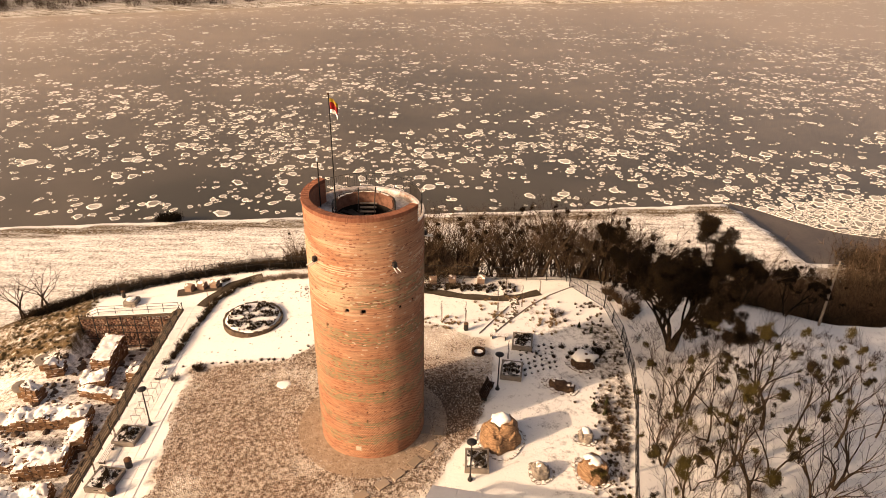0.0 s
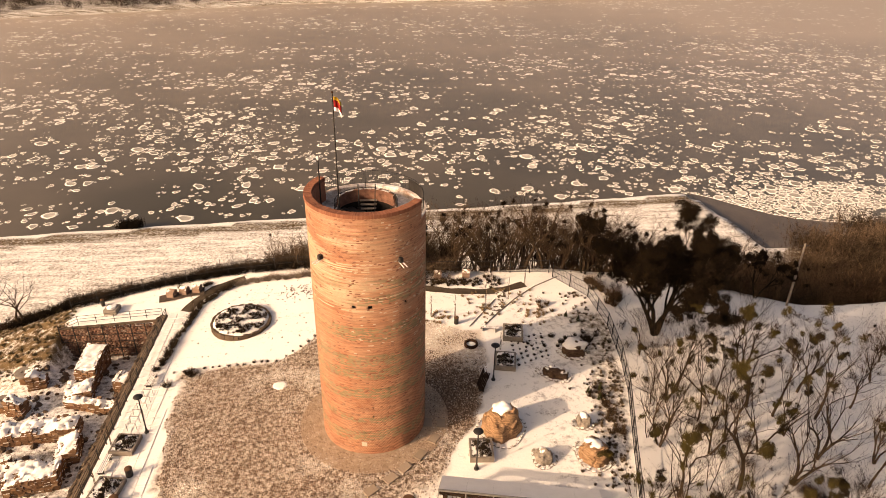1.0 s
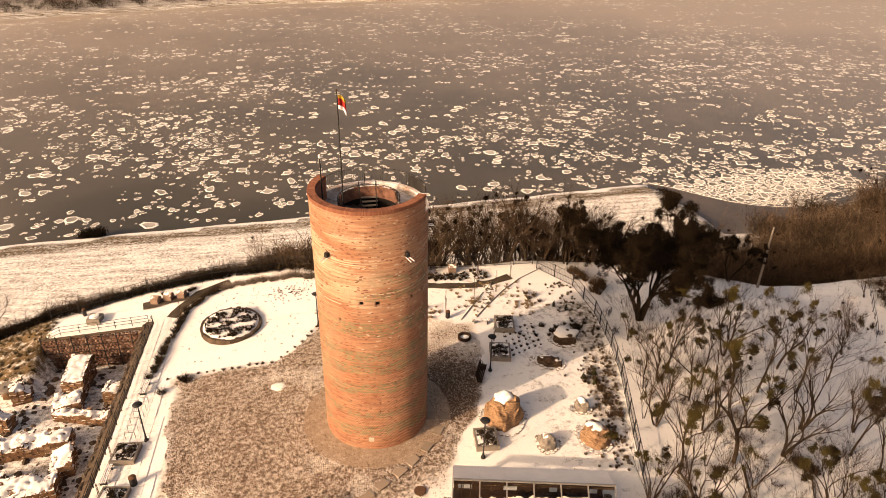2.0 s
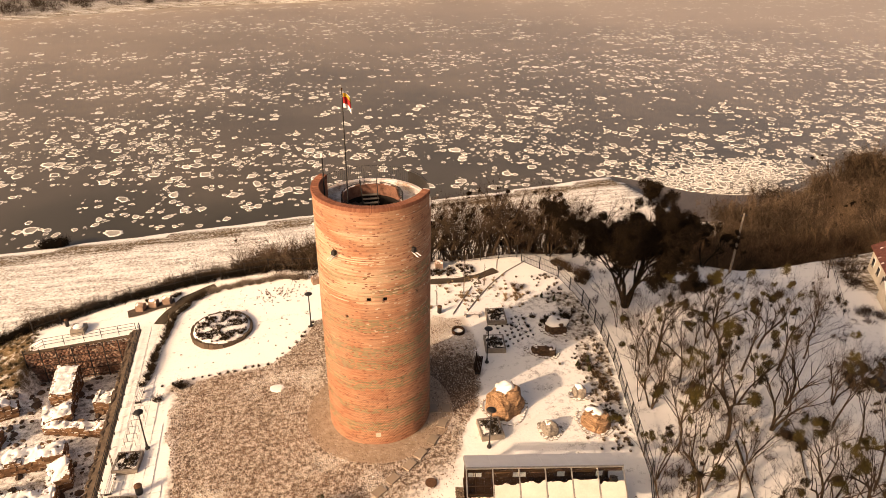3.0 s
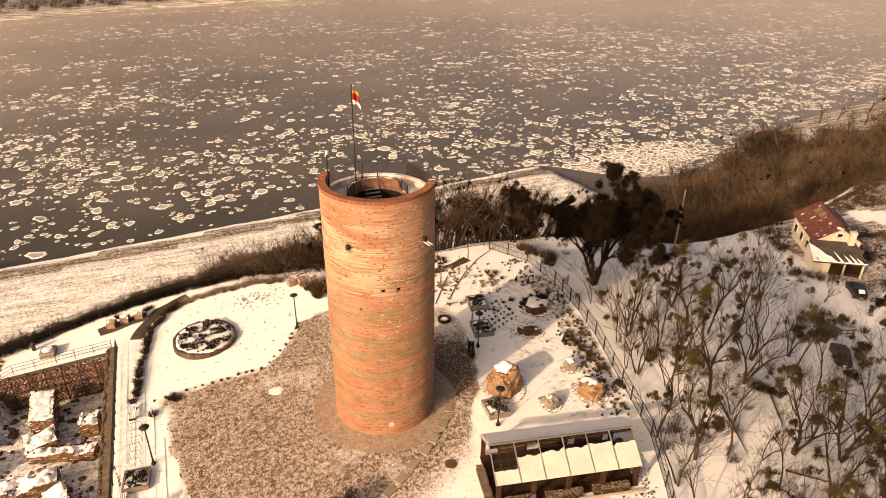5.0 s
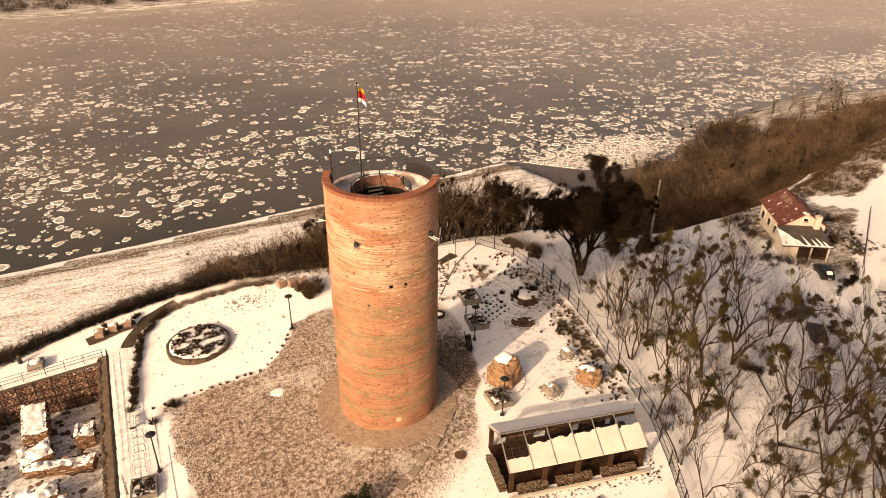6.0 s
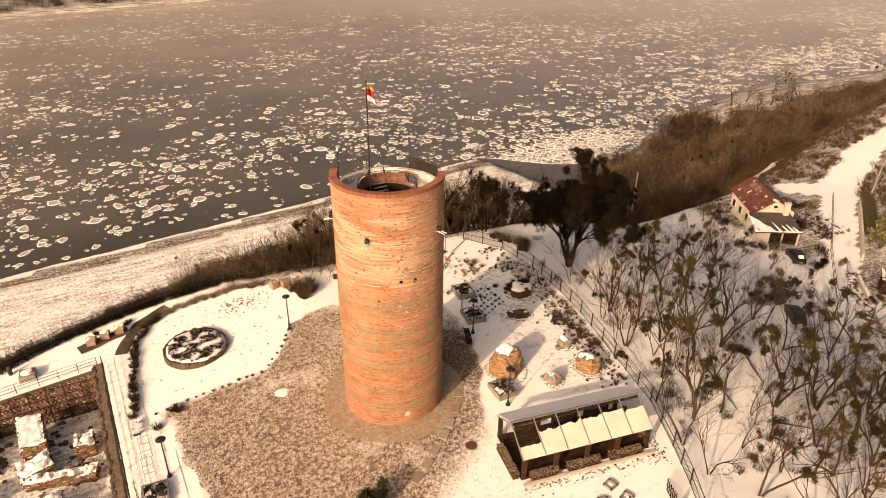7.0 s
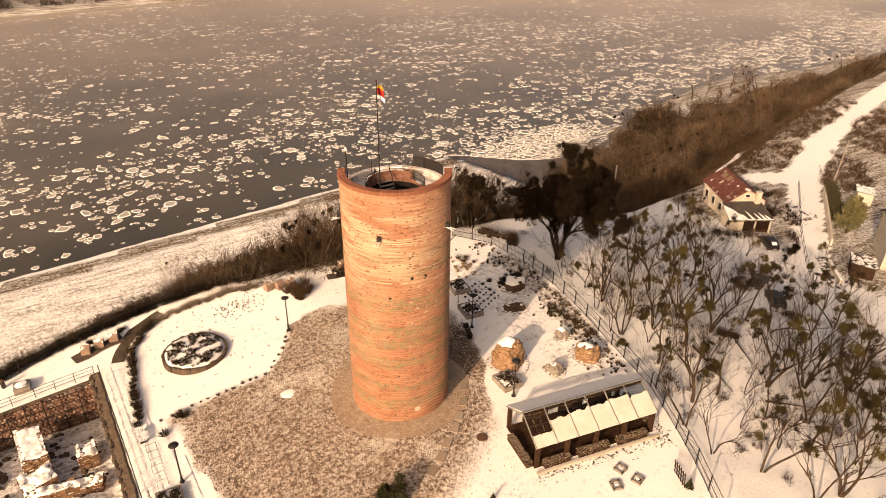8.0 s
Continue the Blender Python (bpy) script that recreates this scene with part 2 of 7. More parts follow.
M_RUBBER = plain("tyre_rubber", (0.012, 0.012, 0.012), (0.021, 0.021, 0.021), 8.0)
M_GLASSDARK = plain("dark_window_glass", (0.010, 0.010, 0.010), (0.016, 0.015, 0.014), 2.0, 0.12, 0, 0, 0.3)
M_ROOFTILE = varied("red_roof_tile", ((0.0, (0.066, 0.017, 0.012)), (0.6, (0.098, 0.027, 0.019)), (0.93, (0.13, 0.045, 0.03)), (1.0, (0.66, 0.62, 0.58))), 0.7, 20.0, False, 0.0)
M_GREYROOF = plain("grey_roof_felt", (0.041, 0.033, 0.027), (0.078, 0.062, 0.051), 1.0, 0.85, 0, 0.4, 0.2, 0.0)
M_WHITE = plain("white_metal", (0.66, 0.64, 0.60), (0.74, 0.72, 0.68), 4.0, 0.5)
M_FLAG_Y = plain("yellow_cloth", (0.34, 0.21, 0.02), (0.40, 0.26, 0.03), 4.0, 0.8, 0, 0)
M_FLAG_R = plain("red_cloth", (0.22, 0.010, 0.010), (0.29, 0.016, 0.014), 4.0, 0.8, 0, 0)
M_FLAG_W = plain("white_cloth", (0.74, 0.72, 0.69), (0.80, 0.78, 0.75), 4.0, 0.8, 0, 0)


# bark, twigs, dry leaves and soil have no sheen
for dull in (M_TWIG, M_BARK, M_HEDGE, M_TAN, M_MISTLE, M_HEATH, M_EVERGREEN, M_SOIL, M_DARKWOOD, M_SHAFT, M_SCRUB, M_THICKET, M_RUIN, M_RUBBLE2, M_DARKSTONE, M_PATH, M_COBBLE, M_GROUND, M_ROCK_SHADED):
    dull.node_tree.nodes["Principled BSDF"].inputs["Specular IOR Level"].default_value = 0.03


def glass_material():
    m = Nodes("roof_glass", 0.05, 0, 0.5)
    m.colour((0.75, 0.78, 0.76))
    m.b.inputs["Transmission Weight"].default_value = 1.0
    m.b.inputs["IOR"].default_value = 1.2
    return m.mat


M_GLASS = glass_material()

# ---- mesh helpers ----


class Geo:
    """Gathers vertices and faces of one mesh."""

    def __init__(self):
        self.v, self.f = [], []

    def box(self, c, s, rz=0.0, taper=1.0, rx=0.0, ry=0.0):
        m = Euler((rx, ry, rz)).to_matrix()
        n, c = len(self.v), Vector(c)
        for z in (-0.5, 0.5):
            k = taper if z > 0 else 1.0
            for x, y in ((-0.5, -0.5), (0.5, -0.5), (0.5, 0.5), (-0.5, 0.5)):
                self.v.append(tuple(c + m @ Vector((x * s[0] * k, y * s[1] * k, z * s[2]))))
        self.f += [tuple(n + i for i in q) for q in ((3, 2, 1, 0), (4, 5, 6, 7), (0, 1, 5, 4), (1, 2, 6, 5), (2, 3, 7, 6), (3, 0, 4, 7))]
        return self

    def rod(self, a, b, r0, r1=None, n=6, caps=True):
        a, b = Vector(a), Vector(b)
        r1 = r0 if r1 is None else r1
        d = (b - a).normalized()
        u = d.cross(Vector((0, 0, 1)) if abs(d.z) < 0.9 else Vector((1, 0, 0))).normalized()
        w = d.cross(u)
        k = len(self.v)
        for p, r in ((a, r0), (b, r1)):
            for i in range(n):
                t = 2 * math.pi * i / n
                self.v.append(tuple(p + r * (math.cos(t) * u + math.sin(t) * w)))
        for i in range(n):
            j = (i + 1) % n
            self.f.append((k + i, k + j, k + n + j, k + n + i))
        if caps and n > 2:
            self.f += [tuple(k + i for i in range(n - 1, -1, -1)), tuple(k + n + i for i in range(n))]
        return self

    def lathe(self, c, profile, n=16, wobble=0.0, seed=0, squash=(1.0, 1.0), rz=0.0):
        """Rings of (radius, height) about a vertical line."""
        rnd = random.Random(seed)
        w = [1 + wobble * rnd.uniform(-1, 1) for _ in range(n)]
        k = len(self.v)
        for r, z in profile:
            for i in range(n):
                t = 2 * math.pi * i / n
                x, y = r * w[i] * math.cos(t) * squash[0], r * w[i] * math.sin(t) * squash[1]
                self.v.append((c[0] + x * math.cos(rz) - y * math.sin(rz), c[1] + x * math.sin(rz) + y * math.cos(rz), c[2] + z))
        for p in range(len(profile) - 1):
            for i in range(n):
                j = (i + 1) % n
                self.f.append((k + p * n + i, k + p * n + j, k + (p + 1) * n + j, k + (p + 1) * n + i))
        self.f.append(tuple(k + i for i in range(n - 1, -1, -1)))
        self.f.append(tuple(k + (len(profile) - 1) * n + i for i in range(n)))
        return self

    def poly(self, pts, z0, z1):
        """An upright prism over a polygon."""
        k, n = len(self.v), len(pts)
        self.v += [(x, y, z0) for x, y in pts] + [(x, y, z1) for x, y in pts]
        self.f += [tuple(k + n - 1 - i for i in range(n)), tuple(k + n + i for i in range(n))]
        self.f += [(k + i, k + (i + 1) % n, k + n + (i + 1) % n, k + n + i) for i in range(n)]
        return self

    def lump(self, c, s, seed=0, rough=0.25, n=3, rz=0.0, flat=0.0):
        """An uneven stone: a noise-shaped ball cut off at its foot."""
        bm = bmesh.new()
        bmesh.ops.create_icosphere(bm, subdivisions=n, radius=1.0)
        k = len(self.v)
        o = Vector((seed * 3.7, seed * 1.9, seed * 5.3))
        ca, sa = math.cos(rz), math.sin(rz)
        for v in bm.verts:
            p = v.co
            d = 1 + rough * (noise.noise(p * 1.4 + o) * 1.2 + 0.5 * noise.noise(p * 3.6 + o) + 0.3 * noise.noise(p * 8 + o))
            q = Vector((math.copysign(abs(p.x) ** (1 - flat), p.x), math.copysign(abs(p.y) ** (1 - flat), p.y), math.copysign(abs(p.z) ** (1 - flat), p.z))) * d
            x, y, z = q.x * s[0], q.y * s[1], q.z * s[2]
            self.v.append((c[0] + x * ca - y * sa, c[1] + x * sa + y * ca, c[2] + max(z, -0.12 * s[2])))
        self.f += [tuple(k + v.index for v in f.verts) for f in bm.faces]
        bm.free()
        return self

    def mesh(self, name):
        me = bpy.data.meshes.new(name)
        me.from_pydata(self.v, [], self.f)
        me.update()
        return me


def part(name, geo, material, parent=None, label="", smooth=False):
    """One mesh object from a Geo or a mesh, under a thing or a part."""
    me = geo.mesh(name) if isinstance(geo, Geo) else geo
    if not me.materials:
        me.materials.append(material)
    if smooth:
        me.polygons.foreach_set("use_smooth", [True] * len(me.polygons))
    ob = new(name, me)
    if parent is not None:
        ob.parent = parent
    if label:
        ob["label"] = label
    return ob


def thing(name, m, label, category, group="", kind=""):
    """An Empty at a thing's base."""
    ob = new(name)
    ob.matrix_basis = m
    ob.empty_display_size = 0.2
    return tagged(ob, label, category, group, kind)


def big_mesh(name, verts, faces):
    """A mesh from numpy arrays; all faces have the same number of corners."""
    me = bpy.data.meshes.new(name)
    nf, k = faces.shape
    me.vertices.add(len(verts))
    me.vertices.foreach_set("co", np.asarray(verts, np.float32).ravel())
    me.loops.add(nf * k)
    me.loops.foreach_set("vertex_index", faces.astype(np.int32).ravel())
    me.polygons.add(nf)
    me.polygons.foreach_set("loop_start", np.arange(nf, dtype=np.int32) * k)
    me.update(calc_edges=True)
    return me


# ---- the lie of the land ----
def smooth(a):
    a = np.clip(a, 0.0, 1.0)
    return a * a * (3 - 2 * a)


def fence_x(y):
    return np.interp(y, (-40, 24, 28, 33, 39.5, 47, 52, 57, 63, 67.5, 72), (4, 10.2, 12.0, 14.4, 16.0, 17.9, 18.7, 19.1, 18.5, 15.6, 12))


def edge_y(x):
    """Where the plateau breaks off to the river."""
    return np.interp(x, (-70, -50, -46, -38, -29.4, -22.4, -14, -3, 8.9, 15.5, 25, 50, 70, 85, 100, 150, 200, 400), (64, 66.8, 67.5, 68.3, 71.2, 72.5, 72.8, 69.8, 69.4, 69.6, 70.5, 72, 74.5, 77, 82, 98, 108, 150))


def shore_y(x):
    return np.interp(x, (-400, -100, -50, -33, 40, 73, 76, 79, 90, 101, 109, 141, 172, 209, 263, 333, 800), (100, 139, 144.5, 146, 153, 157, 147, 127, 127, 133, 135.5, 149, 162.5, 171.5, 164.5, 163, 185))


def far_y(x):
    return np.interp(x, (-900, -246, -60, 83, 289, 900), (150, 391, 458, 474, 516, 640))


def fall(d):
    """The river slope: steep at its brink, easing out to the flood bank."""
    t = np.clip(np.asarray(d, float) / 34.0, 0.0, 1.0)
    return 1 - (1 - t) ** 1.7


PIT_X, PIT_Y = -28.1, 63.4


def plateau(x):
    return -0.32 + 0.07 * np.minimum(0.0, x + 6.0)


def ground_z(x, y):
    x, y = np.asarray(x, float), np.asarray(y, float)
    top = plateau(np.maximum(x, -42.0))
    d = np.maximum(0.0, x - fence_x(y) - 0.6)
    top = top + np.interp(d, (0, 3, 8, 13, 20, 30, 37, 44, 60, 90, 300), (0, -0.45, -1.1, -1.8, -3.2, -5.9, -8.0, -9.0, -9.8, -11.4, -15))
    pit = (x < PIT_X) & (y < PIT_Y)
    top = np.where(pit, -5.5 - 0.9 * np.clip((y - 59.0) / 4.0, 0, 1) - 0.3 * np.maximum(0, -41.0 - x), top)
    top = np.where((~pit) & (x < -39), top - 0.3 * np.maximum(0, -39.0 - x), top)
    w = np.clip((y - 57.5) / 8.0, 0, 1)
    west = (x < -38.7) & (y < 66)
    top = np.where(west, (-5.5 - 0.3 * np.maximum(0, -41.0 - x)) * (1 - w) + (plateau(np.maximum(x, -42.0)) - 0.3 * np.maximum(0, -39.0 - x)) * w, top)
    top = np.maximum(top, -27.5)
    s = fall(y - edge_y(x))
    z = top * (1 - s) - 28.4 * s
    ds = shore_y(x) - y
    z = np.where(ds < 14, np.minimum(z, -28.4 - 0.9 * smooth((14 - ds) / 14)), z)
    z = np.where(ds < 2.5, np.minimum(z, -29.3 - 2.4 * smooth((2.5 - ds) / 4.0)), z)
    df = y - far_y(x)
    z = np.where(df > -3, -31.5 + 3.4 * smooth((df + 3) / 14), z)
    bumps = 0.06 * np.sin(x * 0.9 + 1.3 * np.sin(y * 0.53)) * np.sin(y * 0.8 + np.sin(x * 0.41))
    far_bumps = 0.35 * np.sin(x * 0.21 + np.sin(y * 0.17)) * np.sin(y * 0.19 + 0.7)
    return z + bumps * np.clip(d + s * 10, 0, 1) + far_bumps * np.clip(s * 3, 0, 1) * (s < 0.97)


def gz(x, y):
    return float(ground_z(x, y))


def inside(poly, x, y):
    """Which of the points lie in a polygon."""
    r = np.zeros(np.shape(x), bool)
    n = len(poly)
    for i in range(n):
        (x1, y1), (x2, y2) = poly[i], poly[(i + 1) % n]
        c = (y1 > y) != (y2 > y)
        r ^= c & (x < (x2 - x1) * (y - y1) / (y2 - y1 + 1e-9) + x1)
    return r


COBBLES = [(-23.3, 53.4), (-20.5, 53.7), (-14.4, 53.8), (-12.2, 55.6), (-11.0, 57.3), (-9.5, 60.3), (-5, 60.6), (-1.3, 59.4), (2.3, 58.3), (5.5, 56.9), (5.8, 53.8),
           (4.8, 47.5), (3.4, 43.4), (1.1, 40.3), (0.3, 37.6), (-0.8, 34), (-2.5, 29), (-6, 24), (-14, 22), (-20.2, 28), (-21.6, 37.5)]


ROAD = [(56, 38), (66, 44), (73, 48), (86, 56.6), (102.5, 66.5), (112, 70.5), (130, 78), (143, 82.5), (183, 93), (260, 104), (260, 112), (183, 99), (142, 87), (129, 84),
        (112, 77.5), (99, 72.5), (92, 76), (88, 74), (95, 68.5), (82, 59.5), (66, 49), (55, 43)]


def tower_shade(x, y):
    """Tower shade painted as missing snow; below 0 adds snow on the lit cobbles."""
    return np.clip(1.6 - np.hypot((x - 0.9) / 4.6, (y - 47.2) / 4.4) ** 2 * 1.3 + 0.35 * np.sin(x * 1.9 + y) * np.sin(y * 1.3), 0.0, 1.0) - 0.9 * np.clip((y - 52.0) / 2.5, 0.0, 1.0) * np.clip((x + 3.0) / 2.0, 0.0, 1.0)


def lines(*runs):
    """Grid lines: runs of (from, to, step), merged."""
    out = []
    for a, b, s in runs:
        out += list(np.arange(a, b, s))
    return np.array(sorted(set(round(v, 3) for v in out)))


def build_ground():
    xs = lines((-1500, -300, 100), (-300, -100, 12), (-100, -46, 3), (-46, PIT_X - 0.05, 0.9), (PIT_X - 0.02, PIT_X + 0.1, 0.06), (-27.4, 24, 0.7), (24, 60, 1.2), (60, 130, 2.4), (130, 340, 7), (340, 1501, 90))
    ys = lines((-120, 10, 8), (10, PIT_Y - 0.06, 0.7), (PIT_Y - 0.02, PIT_Y + 0.1, 0.06), (64.1, 78, 0.7), (78, 112, 1.7), (112, 180, 2.0), (180, 360, 20), (360, 560, 6), (560, 3000, 160))
    gx, gy = np.meshgrid(xs, ys)
    z = ground_z(gx, gy)
    nx, ny = len(xs), len(ys)
    v = np.stack([gx.ravel(), gy.ravel(), z.ravel()], 1)
    i = (np.arange(ny - 1)[:, None] * nx + np.arange(nx - 1)).ravel()
    me = big_mesh("ground", v, np.stack([i, i + 1, i + nx + 1, i + nx], 1))
    x, y = gx.ravel(), gy.ravel()
    s = fall(y - edge_y(x))
    d = np.maximum(0.0, x - fence_x(y))
    cover = np.full(x.shape, 0.15)
    cover += 0.07 * np.clip(d, 0, 1) * (s < 0.02) * np.sin(x * 0.33 + 1.7 * np.sin(y * 0.21)) * np.sin(y * 0.29 + 0.6)    # wood
    cover = np.where((s > 0.01) & (s < 0.97), 0.80, cover)        # steep slope
    cover = np.where((s > 0.01) & (s < 0.97) & (x > -6) & (x < 30), 0.52, cover)
    cover = np.where(s >= 0.97, 0.33, cover)                      # flood bank
    cover = np.where((x < PIT_X) & (y < PIT_Y), 0.34, cover)      # among the ruins
    cover = np.where((x < -41) & (s < 0.9), 0.36, cover)
    cover = np.where((x < -38.7) & (y > 60) & (y < 70), 0.56, cover)
    cover = np.where((x > 9) & (x < 18) & (y > 36) & (y < 62) & (d == 0), 0.24, cover)
    cover = np.where((fence_x(y) - x < 3.0) & (y > 41) & (y < 60) & (d == 0), 0.40, cover)
    cover = np.where((shore_y(x) - y < 9.0) & (y < 300), 0.50, cover)
    cover = np.where((shore_y(x) - y < 3.5) & (y < 300) & (x < 82), 0.0, cover)
    cover = np.where((x > 168) & (s >= 0.97) & (y < 300), 0.46, cover)
    cover = np.where(y > 330, 0.44, cover)                        # far bank
    east = (x > 66) & (s < 0.02) & (d > 0)
    cover = np.where(east, 0.46, cover)
    cover = np.where((x > 90) & (s > 0.3) & (shore_y(x) - y > np.where(x > 150, 20, 3.5)) & (y < 300), 0.62, cover)
    cover = np.where(inside(ROAD, x, y), -0.1, cover)
    damp = np.where(inside(COBBLES, x, y), np.clip(1.2 - 0.45 * ((x + 6.5) * 0.565 - (y - 34.9) * 0.826), 0.0, 1.0), 0.0)
    for nm, arr in (("cover", cover), ("damp", damp), ("tower_shade", tower_shade(x, y))):
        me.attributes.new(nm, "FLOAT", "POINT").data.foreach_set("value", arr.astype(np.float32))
    me.polygons.foreach_set("use_smooth", [True] * len(me.polygons))
    tagged(part("ground", me, M_GROUND), "snow-covered hill and river bank with dry grass showing", "ground", kind="structure")


build_ground()


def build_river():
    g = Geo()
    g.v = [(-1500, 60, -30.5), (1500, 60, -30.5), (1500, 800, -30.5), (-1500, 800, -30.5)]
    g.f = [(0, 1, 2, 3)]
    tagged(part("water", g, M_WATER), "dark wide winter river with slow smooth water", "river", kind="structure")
    ice = Geo()
    ice.poly([(76, 120), (92, 120), (106, 131), (110, 137.5), (101, 139.3), (95, 141.2), (90, 144), (84, 149.5), (79, 154.5), (75, 157.2)], -30.6, -30.42)
    tagged(part("cove_ice", ice, M_ICE), "thin grey ice sheet closing a small cove", "ice", kind="structure")
    edge = Geo()
    pts = [(75, 157.2), (79, 154.5), (84, 149.5), (90, 144), (95, 141.2), (101, 139.3), (110, 137.5)]
    for (x1, y1), (x2, y2) in zip(pts, pts[1:]):
        edge.rod((x1, y1, -30.42), (x2, y2, -30.42), 0.07, 0.07, 5)
    tagged(part("ice_edge", edge, M_SNOW), "ridge of pushed-up snowy ice along a cove", "ice", kind="structure")


build_river()


COVE = [(74, 118), (92, 118), (108, 130), (112, 137.8), (101, 139.6), (95, 141.6), (90, 144.4), (84, 150), (79, 155), (74, 158)]


def build_floes():
    """Pancake floes drifting in bands, thickest near the shore."""
    rs = np.random.RandomState(5)
    n = 190000
    x = rs.uniform(-330, 560, n)
    y = 120 + 400 * rs.uniform(0, 1, n)
    x = np.concatenate([x, rs.normal(106, 13, 2400)])
    y = np.concatenate([y, rs.normal(150, 6, 2400)])
    raft = np.arange(len(x)) >= n
    off = y - shore_y(x)
    keep = (off > 2.0) & (y < far_y(x) - 4) & ~inside(COVE, x, y)
    x, y, off, raft = x[keep], y[keep], off[keep], raft[keep]
    dens = np.empty(len(x))
    for i in range(len(x)):
        p = Vector((x[i] * 0.014, y[i] * 0.034, 1.3))
        dens[i] = noise.noise(p) * 0.8 + 0.55 * noise.noise(p * 3.7) + 0.3 * noise.noise(p * 11)
    base = np.interp(off, (0, 25, 70, 130, 190, 260, 320), (0.42, 0.36, 0.27, 0.16, 0.0, -0.14, -0.14))
    base = base + 0.7 * np.exp(-((far_y(x) - 14 - y) / 7) ** 2)
    base = base + 1.1 * np.exp(-(((x - 104) / 15) ** 2 + ((y - 152) / 10) ** 2))
    fine = np.array([noise.noise(Vector((a * 0.16, b * 0.22, 9.0))) for a, b in zip(x, y)])
    prob = np.clip(0.07 + base + 0.75 * dens + 0.9 * fine, 0.012, 0.95)
    keep = rs.uniform(0, 1, len(x)) < prob * 0.92
    x, y, dens, off, raft = x[keep], y[keep], dens[keep], off[keep], raft[keep]
    size = np.exp(rs.normal(-0.88, 0.66, len(x))) * np.interp(off, (0, 40, 200), (1.15, 1.1, 0.95))
    size = np.where(raft, size * 0.75 + 0.1, size)
    size = np.clip(size, 0.15, 2.0)
    # floes do not lie on one another: thin out on a coarse grid
    order = np.argsort(-size)
    cell, kept = {}, []
    for i in order:
        cx, cy = int(x[i] // 4), int(y[i] // 4)
        ok = True
        for a in (-1, 0, 1):
            for b in (-1, 0, 1):
                for j in cell.get((cx + a, cy + b), ()):
                    if (x[i] - x[j]) ** 2 + (y[i] - y[j]) ** 2 < (0.66 * (size[i] + size[j])) ** 2:
                        ok = False
                        break
                if not ok:
                    break
            if not ok:
                break
        if ok:
            cell.setdefault((cx, cy), []).append(i)
            kept.append(i)
    kept = np.array(kept)
    x, y, size = x[kept], y[kept], size[kept]
    k, m = 8, len(x)
    ang = np.linspace(0, 2 * np.pi, k, endpoint=False)
    wob = 1 + rs.uniform(-0.28, 0.28, (m, k))
    ell = rs.uniform(0.62, 1.0, m)
    rot = rs.uniform(0, np.pi, m)
    rings = ((1.0, -0.02), (0.96, 0.045), (0.74, 0.04), (0.64, 0.008))
    vs, rim = [], []
    for rr, h in rings:
        px = np.cos(ang)[None] * wob * size[:, None] * rr
        py = np.sin(ang)[None] * wob * (size * ell)[:, None] * rr
        wx = px * np.cos(rot)[:, None] - py * np.sin(rot)[:, None] + x[:, None]
        wy = px * np.sin(rot)[:, None] + py * np.cos(rot)[:, None] + y[:, None]
        vs.append(np.stack([wx, wy, np.full_like(wx, -30.5 + h)], 2))
        rim.append(np.full((m, k), 1.0 if rr > 0.7 else 0.0))
    mid = np.stack([x, y, np.full(m, -30.488)], 1)[:, None, :]
    v = np.concatenate(vs + [mid], 1)
    rim = np.concatenate(rim + [np.zeros((m, 1))], 1)
    per = 4 * k + 1
    faces = []
    for r in range(3):
        for i in range(k):
            j = (i + 1) % k
            faces += [(r * k + i, r * k + j, (r + 1) * k + j), (r * k + i, (r + 1) * k + j, (r + 1) * k + i)]
    for i in range(k):
        faces.append((3 * k + i, 3 * k + (i + 1) % k, 4 * k))
    faces = np.array(faces)
    # far floes need no skirt: their rim and a filled top
    flat = np.array([q for q in faces.tolist() if min(q) >= k and max(q) < 3 * k] + [(2 * k + i, 2 * k + (i + 1) % k, 4 * k) for i in range(k)])

    def chunk(sel, name, shape=faces):
        f = (shape[None] + (np.arange(len(sel)) * per)[:, None, None]).reshape(-1, 3)
        me = big_mesh(name, v[sel].reshape(-1, 3), f)
        me.attributes.new("rim", "FLOAT", "POINT").data.foreach_set("value", rim[sel].astype(np.float32).ravel())
        return part(name, me, M_FLOE)

    near = np.argsort((x - 10) ** 2 * 0.3 + (y - 140) ** 2)[:300]
    rest = np.setdiff1d(np.arange(m), near)
    far = y[rest] > 215
    tagged(chunk(rest[far], "far_ice_floes", flat), "distant drifting pancake ice floes with white rims", "ice floes", kind="stuff")
    tagged(chunk(rest[~far], "ice_floes"), "drifting round pancake ice floes with white rims", "ice floes", kind="stuff")
    for i in near:
        tagged(chunk(np.array([i]), "ice_floe"), "round pancake ice floe with a raised white rim", "ice floe", "ice floes near the shore")


build_floes()

# ---- the round brick tower ----
TX, TY, TR, TZ0, TZ1 = -4.87, 45.05, 4.29, -0.45, 20.9
HOLES = [(-14, 13.68), (1.5, 13.67), (39.4, 13.5), (56, 13.6), (-37, 12.0), (-38, 11.3), (59, 10.15), (-40, 9.87), (-41, 8.3), (-44.4, 6.2), (17.7, 6.2),
         (0.8, 4.41), (18.7, 4.34), (-30.3, 4.45), (0.5, 3.6), (16.5, 3.8), (-46, 3.5), (-68, 3.6), (-61, -0.1), (-35, 0.3)]
WALL_A, WALL_B = radians(-127), radians(64)     # the parapet's ends; the rest has a railing
DECK = 19.05      # the viewing deck
REAR = 19.55      # top of the low wall under the rear railing


